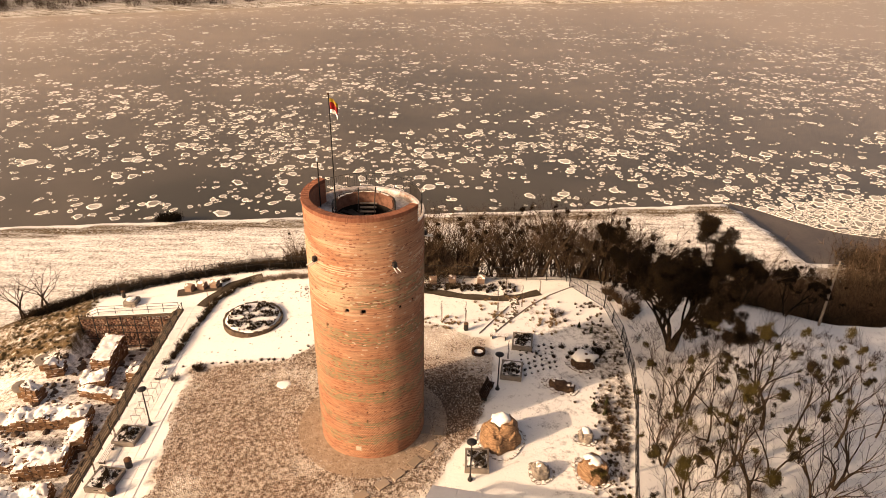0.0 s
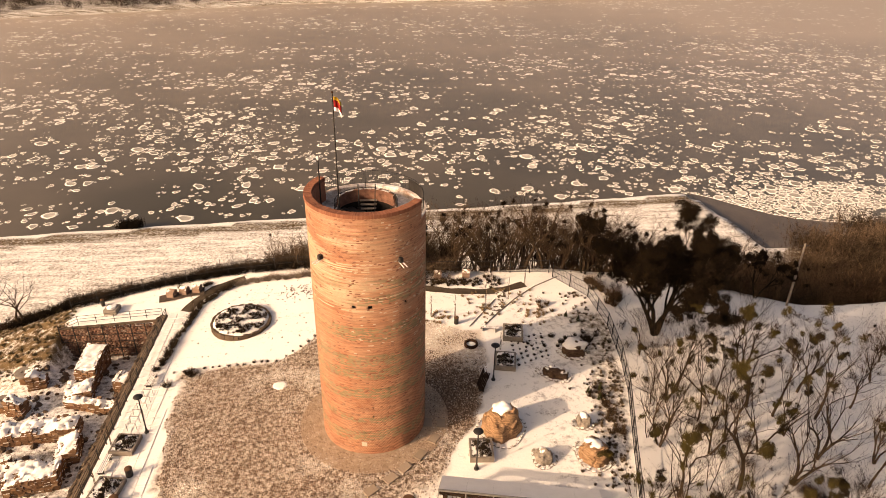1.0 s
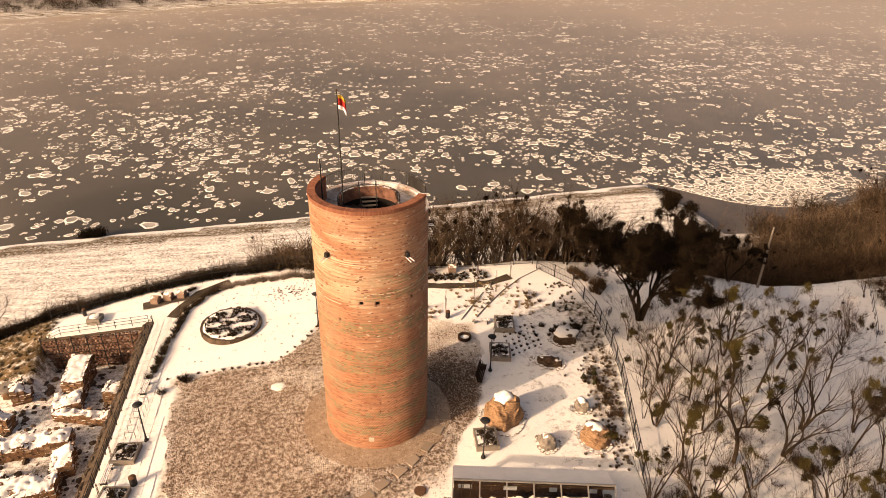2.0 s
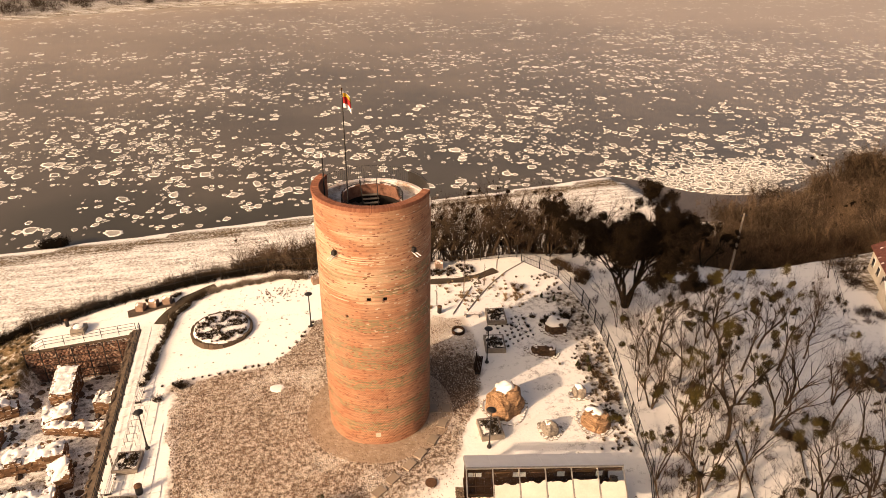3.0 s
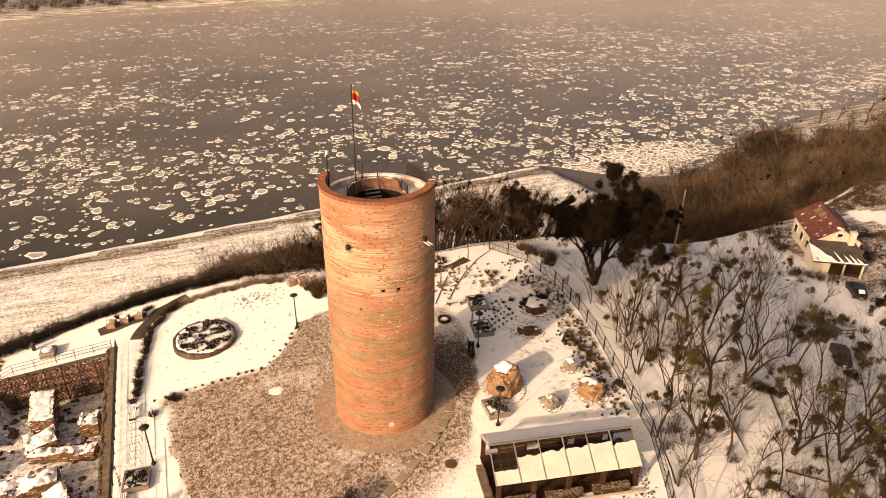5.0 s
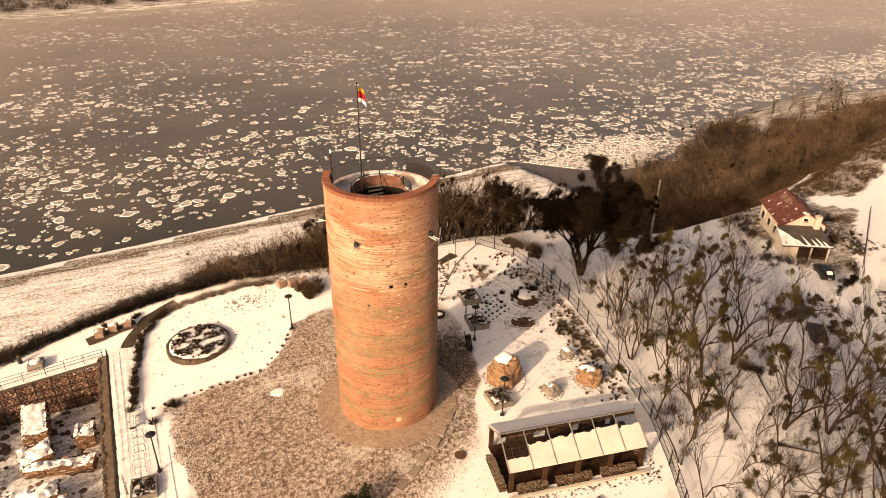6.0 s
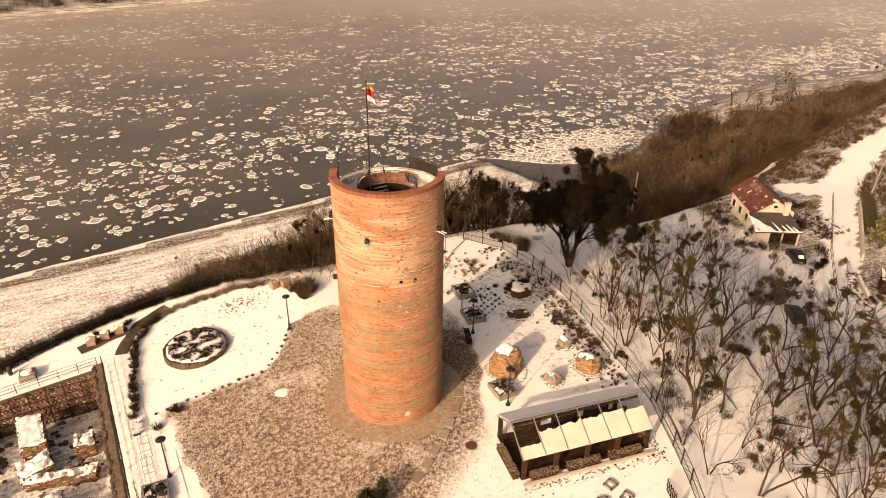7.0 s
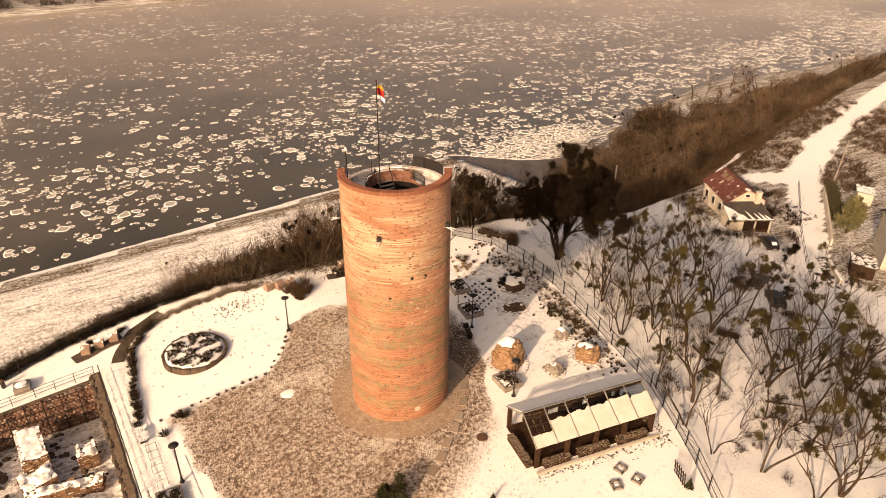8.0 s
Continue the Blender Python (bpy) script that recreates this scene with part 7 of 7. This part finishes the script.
def build_house():
    z = -10.6
    h = thing("house", pose(72.4, 65.2, 0, 0, 0, -30.3), "cream house with a red tiled roof dusted with snow", "house")
    # local y runs along the ridge, away from the lean-to
    g = Geo().box((0, 0, (z - 6.0) / 2), (6.4, 9.2, -6.0 - z))
    k = len(g.v)
    for y in (-4.6, 4.6):
        g.v += [(-3.2, y, -6.0), (3.2, y, -6.0), (0, y, -4.2)]
    g.f += [(k, k + 1, k + 2), (k + 3, k + 5, k + 4)]
    part("wall", g, M_PLASTER, h)
    roof = Geo()
    gable(roof, 6.6, 9.2, -6.05, -3.95, 0.35)
    r = part("roof", roof, plain("roof_underlay", (0.12, 0.035, 0.022), (0.16, 0.05, 0.032), 1.0, 0.8, 0, 0.4, 0.2, 0.0), h, "red tiled roof with snow in patches")
    sl, ln = math.atan2(2.1, 3.3), math.hypot(3.65, 2.32)
    g = Geo()
    rnd = random.Random(3)
    for s in (-1, 1):
        for i in range(28):
            for j in range(11):
                t = (j + 0.5) / 11
                x, zz = s * 3.65 * t, -3.95 - 2.32 * t
                g.box((x, -4.85 + 9.7 * (i + 0.5) / 28, zz + 0.03), (ln / 11 * 1.08, 9.7 / 28 - 0.02, 0.04), 0, 1, 0, s * sl + s * 0.04)
    tagged(part("roof_tiles", g, M_ROOFTILE, r), kind="stuff")
    part("roof_window", Geo().box((-1.0, 2.5, -4.45), (1.0, 1.1, 0.12), 0, 1, 0, -sl), M_WOOD, r, "closed roof hatch")
    part("roof_window", Geo().box((-0.9, 0.9, -4.40), (1.0, 1.1, 0.12), 0, 1, 0, -sl), M_WOOD, r, "closed roof hatch")
    part("chimney", Geo().box((1.6, -5.05, -5.5), (0.8, 0.7, 2.2)).box((1.6, -5.05, -4.36), (0.92, 0.82, 0.12)), M_PLASTER, h, "white plastered chimney")
    part("satellite_dish", Geo().lathe((-0.3, -4.75, -4.2), ((0.05, 0), (0.3, 0.05), (0.46, 0.16), (0.48, 0.22)), 14), M_WHITE, h, "white satellite dish")
    part("chimney_cowl", Geo().lathe((1.3, -4.0, -5.0), ((0.38, 0), (0.52, 0.3), (0.52, 0.8), (0.38, 1.05)), 14), M_STEEL, h, "round black cowl on the roof")
    # lean-to in front of the gable
    lean = Geo()
    lean.v = [(-4.0, -4.55, -6.2), (2.4, -4.55, -6.2), (2.7, -9.6, -7.25), (-4.7, -9.6, -7.25), (-4.0, -4.55, -6.38), (2.4, -4.55, -6.38), (2.7, -9.6, -7.43), (-4.7, -9.6, -7.43)]
    lean.f = [(0, 3, 2, 1), (4, 5, 6, 7), (0, 1, 5, 4), (1, 2, 6, 5), (2, 3, 7, 6), (3, 0, 4, 7)]
    part("lean_to_roof", lean, M_GREYROOF, h, "grey felt lean-to roof streaked with snow")
    drifts = [[(-4.7, -9.55), (-1.1, -9.55), (-1.6, -9.1), (-1.9, -8.3), (-2.6, -7.9), (-3.0, -7.0), (-3.6, -6.3), (-4.25, -5.6)]]
    drifts += [[(x, -9.55), (x + 0.42, -9.55), (x + 0.2, -8.9), (x - 0.1 - 0.14 * ln, -9.5 + ln)] for x, ln in ((-0.8, 2.4), (0.3, 1.7), (1.1, 1.9), (1.8, 1.2))]
    drifts.append([(-1.2, -9.58), (2.6, -9.58), (2.6, -9.42), (-1.2, -9.36)])
    for d in drifts:
        g = Geo()
        n = len(d)
        g.v = [(x, y, -6.2 + (y + 4.55) * 0.208 + o) for o in (0.0, 0.06) for x, y in d]
        g.f = [tuple(n - 1 - i for i in range(n)), tuple(n + i for i in range(n))] + [(i, (i + 1) % n, n + (i + 1) % n, n + i) for i in range(n)]
        part("snow_drift", g, M_SNOW, h, "streak of snow on a felt roof")
    part("lean_to_wall", Geo().box((-4.0, -7.0, (z - 7.0) / 2), (0.3, 4.6, -7.0 - z)).box((-3.1, -9.2, (z - 7.3) / 2), (1.9, 0.22, -7.3 - z)), M_PLASTER, h)
    # dark boards added inside the porch so its unlit hollow stays dark
    part("porch_floor", Geo().box((-0.7, -7.1, z + 0.7), (6.2, 4.0, 1.2)), M_DARKWOOD, h)
    part("porch_side", Geo().box((2.3, -7.0, (z - 7.0) / 2), (0.2, 4.4, -7.0 - z)), M_DARKWOOD, h)
    part("porch_rail", Geo().box((0.2, -9.25, -9.1), (4.4, 0.1, 0.12)), M_DARKWOOD, h)
    for x in (-0.2, 2.3):
        part("porch_post", Geo().box((x, -9.25, (z - 7.3) / 2), (0.22, 0.22, -7.3 - z)), M_PLASTER, h)
    part("porch_back", Geo().box((-0.7, -5.0, -8.6), (6.2, 0.1, 3.9)), M_DARKWOOD, h)
    for y in (-2.6, 0.2, 3.0):
        build_window(h, pose(-3.22, y, -8.0, 0, 0, -90))
        build_window(h, pose(3.22, y, -8.0, 0, 0, 90))
    build_window(h, pose(0, -4.62, -5.2), 0.7, 0.5)


build_house()


def build_car(x, y, turn, paint, label):
    z = gz(x, y)
    c = thing("car", pose(x, y, z, 0, 0, turn), label, "car", "parked cars")
    # cross sections along the car: y, half width, bottom, shoulder
    g = Geo()
    secs = ((-2.1, 0.66, 0.38, 0.62), (-1.95, 0.80, 0.28, 0.76), (-1.0, 0.86, 0.25, 0.92), (0.9, 0.86, 0.25, 0.95), (1.8, 0.82, 0.28, 0.92), (2.05, 0.70, 0.40, 0.80))
    for yy, w, b, s in secs:
        g.v += [(-w * 0.94, yy, b), (w * 0.94, yy, b), (w, yy, (b + s) / 2), (w * 0.93, yy, s), (-w * 0.93, yy, s), (-w, yy, (b + s) / 2)]
    for i in range(len(secs) - 1):
        for j in range(6):
            g.f.append((6 * i + j, 6 * i + (j + 1) % 6, 6 * i + 6 + (j + 1) % 6, 6 * i + 6 + j))
    g.f += [(5, 4, 3, 2, 1, 0), tuple(30 + j for j in range(6))]
    part("body", g, paint, c, smooth=False)
    cab = Geo()
    for yy, w, zz in ((-1.05, 0.80, 0.90), (-0.35, 0.66, 1.42), (0.95, 0.66, 1.42), (1.75, 0.78, 0.92)):
        cab.v += [(-w, yy, zz), (w, yy, zz)]
    cab.f = [(0, 1, 3, 2), (2, 3, 5, 4), (4, 5, 7, 6), (0, 2, 4, 6), (1, 7, 5, 3), (0, 6, 7, 1)]
    part("cabin", cab, M_GLASSDARK, c, "dark glazed cabin")
    part("roof", Geo().box((0, 0.3, 1.44), (1.26, 1.35, 0.05), 0, 0.96), paint, c)
    if x > 60:
        part("window_snow", Geo().box((-0.1, 1.38, 1.19), (0.8, 0.62, 0.05), 0, 0.9, radians(-32)), M_SNOW, c, "snow on the rear window")
    part("plate", Geo().box((0, 2.04, 0.56), (0.5, 0.06, 0.13)), M_WHITE, c)
    for sx in (-0.78, 0.78):
        for sy in (-1.3, 1.3):
            w = part("wheel", Geo().rod((sx - 0.1, sy, 0.31), (sx + 0.1, sy, 0.31), 0.31, 0.31, 16), M_RUBBER, c)
            part("rim", Geo().rod((sx - 0.11, sy, 0.31), (sx + 0.11, sy, 0.31), 0.19, 0.19, 12), M_GREYSTEEL, w)
        part("tail_light", Geo().box((sx * 0.75, 2.0, 0.72), (0.26, 0.1, 0.14)), M_FLAG_R, c)
        part("headlight", Geo().box((sx * 0.75, -2.02, 0.62), (0.3, 0.1, 0.13)), M_WHITE, c)


build_car(65.2, 53.0, 148, M_PAINT, "dark hatchback parked on snow outside a house")
build_car(48.6, 44.1, 104, M_PAINT2, "dark green car parked among bushes at the edge of a wood")
build_car(46.1, 40.0, 140, M_PAINT, "black car parked on snow below bare trees")


def build_pole(x, y, h, lean, label):
    ob = thing("utility_pole", pose(x, y, gz(x, y), 0, lean, 0), label, "pole", "utility poles")
    part("shaft", Geo().rod((0, 0, -0.3), (0, 0, h), 0.17, 0.11, 8), M_STONE, ob)
    part("crossarm", Geo().box((0, 0, h - 0.35), (1.1, 0.1, 0.1)), M_STEEL, ob)


build_pole(47.4, 69.8, 9.1, 0, "pale concrete utility pole rising from scrub")
build_pole(102.0, 63.6, 9.0, 8, "leaning pale utility pole beside a snowy road")


def build_right_side():
    w = thing("road_wall", pose(0, 0, 0), "low pale wall along a snowy road", "wall")
    n = 12
    for i in range(n):
        t = (i + 0.5) / n
        x, y = 74.6 + 20.9 * t, 48.3 + 13.4 * t
        part("wall_section", Geo().box((0, 0, 0.5), (2.02, 0.3, 1.5)), M_PLASTER, w).matrix_basis = pose(x, y, gz(x, y), 0, 0, 32.7)
    for x0, y0, x1, y1, k in ((68.2, 45.0, 63.6, 40.6, 4), (60.8, 38.2, 55.3, 32.3, 5)):
        for i in range(k):
            t = (i + 0.5) / k
            x, y = x0 + (x1 - x0) * t, y0 + (y1 - y0) * t
            sec = part("wall_section", Geo().box((0, 0, 0.2), (math.hypot(x1 - x0, y1 - y0) / k, 0.35, 1.1)), M_PLASTER, w)
            sec.matrix_basis = pose(x, y, gz(x, y), 0, 0, math.degrees(math.atan2(y1 - y0, x1 - x0)))
            part("snow_cap", Geo().box((0, 0, 0.80), (math.hypot(x1 - x0, y1 - y0) / k - 0.03, 0.42, 0.10), 0, 0.9), M_SNOW, sec)
    for x, y, r in ((44.6, 44.6, 1.2), (45.9, 43.6, 0.9), (50.3, 46.2, 0.9), (43.4, 43.6, 0.9), (49.4, 40.4, 1.0), (51.6, 41.4, 0.9), (43.6, 37.0, 0.8), (64.4, 49.2, 0.8), (65.6, 49.4, 1.0), (66.8, 49.8, 1.0), (68.0, 50.4, 0.8), (62.6, 48.6, 0.5)):
        bush = thing("shrub", pose(x, y, gz(x, y)), "dark tangled leafless shrub on snow beside a parked car", "shrub", "shrubs round the parked cars")
        part("stem", Geo().rod((0, 0, -0.2), (0, 0, r), 0.05, 0.02, 5), M_BARK, bush)
        ball = part("crown", BALLS[int(x) % 5], M_MISTLE, bush)
        ball.matrix_basis = Matrix.LocRotScale((0, 0, r * 0.75), Euler((0, 0, x)), (r, r * 0.9, r * 0.85))
        ball.material_slots[0].link = "OBJECT"
        ball.material_slots[0].material = M_BALL_DARK
    rack = thing("timber_rack", pose(52.0, 44.6, gz(52.0, 44.6), 0, 0, -18), "low weathered timber rack standing in snow", "rack")
    for i in range(5):
        part("upright", Geo().box((-1.6 + 0.8 * i, 0, 0.35), (0.1, 0.1, 1.1)), M_WOOD, rack)
    for z in (0.35, 0.8):
        part("rail", Geo().box((0, -0.07, z), (3.5, 0.05, 0.14)), M_WOOD, rack)
    rnd = random.Random(31)
    g = Geo()
    for i in range(220):
        t = rnd.random()
        x, y = 85 + 13 * t + rnd.uniform(-0.6, 0.6), 53.2 + 8.8 * t + rnd.uniform(-0.6, 0.6)
        sprigs(g, (x, y, gz(x, y)), 0.6, 2.6, 26, rnd, 0.4, 0.09)
    tagged(part("clipped_hedge", g, plain("hedge_olive", (0.026, 0.021, 0.009), (0.060, 0.047, 0.020), 1.5, 0.8, 0, 0.0)), "tall dark clipped evergreen hedge", "hedge", kind="stuff")
    ob = thing("evergreen_bush", pose(81.9, 49.9, gz(81.9, 49.9)), "large round evergreen bush beside a garden wall", "bush")
    part("trunk", Geo().rod((0, 0, -0.2), (0, 0, 2), 0.2, 0.1, 7), M_BARK, ob)
    cl = clump(random.Random(5), 1.0, 1500, 0.06)
    cl.materials.append(plain("bush_green", (0.06, 0.055, 0.02), (0.13, 0.11, 0.045), 1.0, 0.8, 0, 0))
    b = part("crown", cl, M_EVERGREEN, ob)
    b.matrix_basis = Matrix.LocRotScale((0, 0, 3.0), None, (2.7, 2.7, 3.5))
    for x, y, s, t, lab, mat in ((98.5, 56.0, (3.2, 2.6, 2.3), 32, "small garden shed with a green roof", plain("green_felt", (0.10, 0.14, 0.09), (0.14, 0.18, 0.12), 2.0, 0.8, 0, 0.2, 0.2, 0.2)),
                                 (69.6, 41.0, (3.2, 3.0, 2.0), 32, "low dark outbuilding with a snow-streaked flat roof", plain("snowy_felt", (0.050, 0.042, 0.036), (0.09, 0.075, 0.062), 1.0, 0.85, 0, 0.4, 0.2, 0.07))):
        sh = thing("shed", pose(x, y, gz(x, y), 0, 0, t), lab, "shed", "sheds below the hill")
        part("wall", Geo().box((0, 0, s[2] / 2 - 0.2), (s[0], s[1], s[2] + 0.4)), M_PLASTER if x > 90 else M_DARKWOOD, sh)
        part("roof", Geo().box((0, 0, s[2] + 0.12), (s[0] + 0.5, s[1] + 0.5, 0.14), 0, 1, radians(6)), mat, sh)
        part("door", Geo().box((0, -s[1] / 2 - 0.02, 0.95), (0.9, 0.06, 1.9)), M_WOOD, sh)
    z = gz(80, 39) - 0.3
    h = thing("villa", pose(80.5, 39.2, z, 0, 0, 32.7), "white two-storey villa with a dark snowy roof", "house")
    part("wall", Geo().box((0, 0, 3.0), (10, 9, 6.2)), M_PLASTER, h)
    roof = Geo()
    gable(roof, 10, 9, 6.1, 8.4, 0.5)
    part("roof", roof, M_GREYROOF, h, "dark roof with snow patches")
    for zz in (1.9, 4.6):
        for x in (-3.2, 0, 3.2):
            build_window(h, pose(x, -4.5, zz), 1.1, 1.3)
        for y in (-2.4, 1.6):
            build_window(h, pose(-5.0, y, zz, 0, 0, -90), 1.1, 1.3)
    bal = part("balcony", Geo().box((-5.7, 0.2, 3.1), (1.4, 4.0, 0.18)), M_WHITE, h)
    part("balcony_rail", Geo().box((-6.36, 0.2, 3.65), (0.08, 4.0, 0.9)), M_DARKWOOD, bal)
    part("annex", Geo().box((-6.2, -3.2, 1.2), (2.6, 3.0, 2.8)), plain("orange_brick", (0.30, 0.11, 0.05), (0.38, 0.16, 0.08), 3.0), h, "orange brick annex")
    # picket fence along the road's far side
    f = build_fence("road_fence", [(57.5, 41.0), (65.8, 47.2), (73.0, 52.4), (83.0, 58.8), (95.0, 66.5)], 1.2, 2.6, (0.3, 0.9), "thin wire fence on wooden posts along a road", 0, 0.05)
    build_fence("house_fence", [(57.0, 58.9), (59.0, 61.4), (63.4, 67.4), (67.6, 73.4), (73.0, 74.2)], 1.0, 2.2, (0.4, 0.95), "low wire fence round a snowy house garden", 0, 0.04)
    # brushwood heap and felled trunks in the wood
    tagged(part("brushwood_heap", scrub_mesh([(29.6, 36.2, gz(29.6, 36.2), 1.3, 300), (30.5, 35.4, gz(30.5, 35.4), 1.1, 220)], 21), M_TWIG), "dark heap of cut branches on snow", "brushwood", kind="stuff")
    for x1, y1, x2, y2 in ((24.2, 35.9, 21.6, 29.2), (29.9, 34.8, 27.6, 31.0), (23.6, 27.0, 27.5, 24.6)):
        g = Geo()
        for i in range(7):
            t = i / 6
            p = (x1 + (x2 - x1) * t, y1 + (y2 - y1) * t)
            r = 0.11 - 0.014 * i
            dx, dy = (y2 - y1) / 8 * r / 0.8, -(x2 - x1) / 8 * r / 0.8
            z = gz(*p) + 0.1
            g.v += [(p[0] + dx * c, p[1] + dy * c, z + r * q) for c, q in ((1, 0), (0.5, 0.87), (-0.5, 0.87), (-1, 0), (-0.5, -0.87), (0.5, -0.87))]
        for i in range(6):
            g.f += [(6 * i + j, 6 * i + (j + 1) % 6, 6 * i + 6 + (j + 1) % 6, 6 * i + 6 + j) for j in range(6)]
        g.f += [(5, 4, 3, 2, 1, 0), tuple(36 + j for j in range(6))]
        tagged(part("fallen_trunk", g, M_BARK, smooth=True), "thin felled trunk lying in snow", "log", "felled trunks")
    shrubs = [(65.2, 66.5), (66.0, 68.5), (67.2, 70.2), (68.4, 72.0), (66.8, 67.0), (69.0, 70.4), (61.6, 59.8), (62.4, 58.4), (63.4, 57.4), (65.4, 56.6), (82.0, 66.5), (84.2, 66.0), (76.5, 60.0), (78, 61), (79, 57.5), (77.0, 55.8), (72, 53.5), (70.5, 52.2), (60.0, 59.0), (55, 47), (54, 49), (57, 45)]
    weeds = [(76 + 8 * rnd.random() + 0.5 * rnd.gauss(0, 1), 55.5 + 9 * rnd.random()) for _ in range(46)]
    tagged(part("garden_shrubs", scrub_mesh([(x, y, gz(x, y), rnd.uniform(1.2, 2.4), 70) for x, y in shrubs] + [(x, y, gz(x, y), rnd.uniform(0.3, 0.8), 40) for x, y in weeds], 22), M_TWIG), "bare dark garden shrubs round a house", "shrubs", kind="stuff")


build_right_side()
r3 = random.Random(41)
spots = []
while len(spots) < 1000:
    x = r3.uniform(72, 165)
    y = r3.uniform(58, 112)
    p, q = np.array([x]), np.array([y])
    if y < edge_y(x) + 2 and not inside(ROAD, p, q)[0] and noise.noise(Vector((x * 0.06, y * 0.09, 3))) > -0.22 and (x > 82 or y > 73) and not (80 < x < 100 and y < 64):
        spots.append((x, y, gz(x, y), r3.uniform(0.6, 2.6), 24))
tagged(part("roadside_scrub", scrub_mesh(spots, 33), M_SCRUB), "brown leafless scrub beside a snowy road", "scrub", kind="stuff")
for x, y, k, t, s in ((76.8, 59.7, 2, 20, 0.6), (63.5, 69.0, 1, 70, 0.55), (58, 52, 1, 200, 0.6), (80.5, 62.0, 2, 90, 0.5), (63.8, 56.4, 3, 140, 0.45), (66.4, 67.6, 3, 250, 0.5), (77.5, 57.5, 3, 10, 0.5), (68.6, 70.6, 3, 310, 0.45), (47.0, 53.0, 1, 60, 0.7), (51.5, 57.5, 1, 120, 0.7)):
    place(back_kinds[k], x, y, t, s)
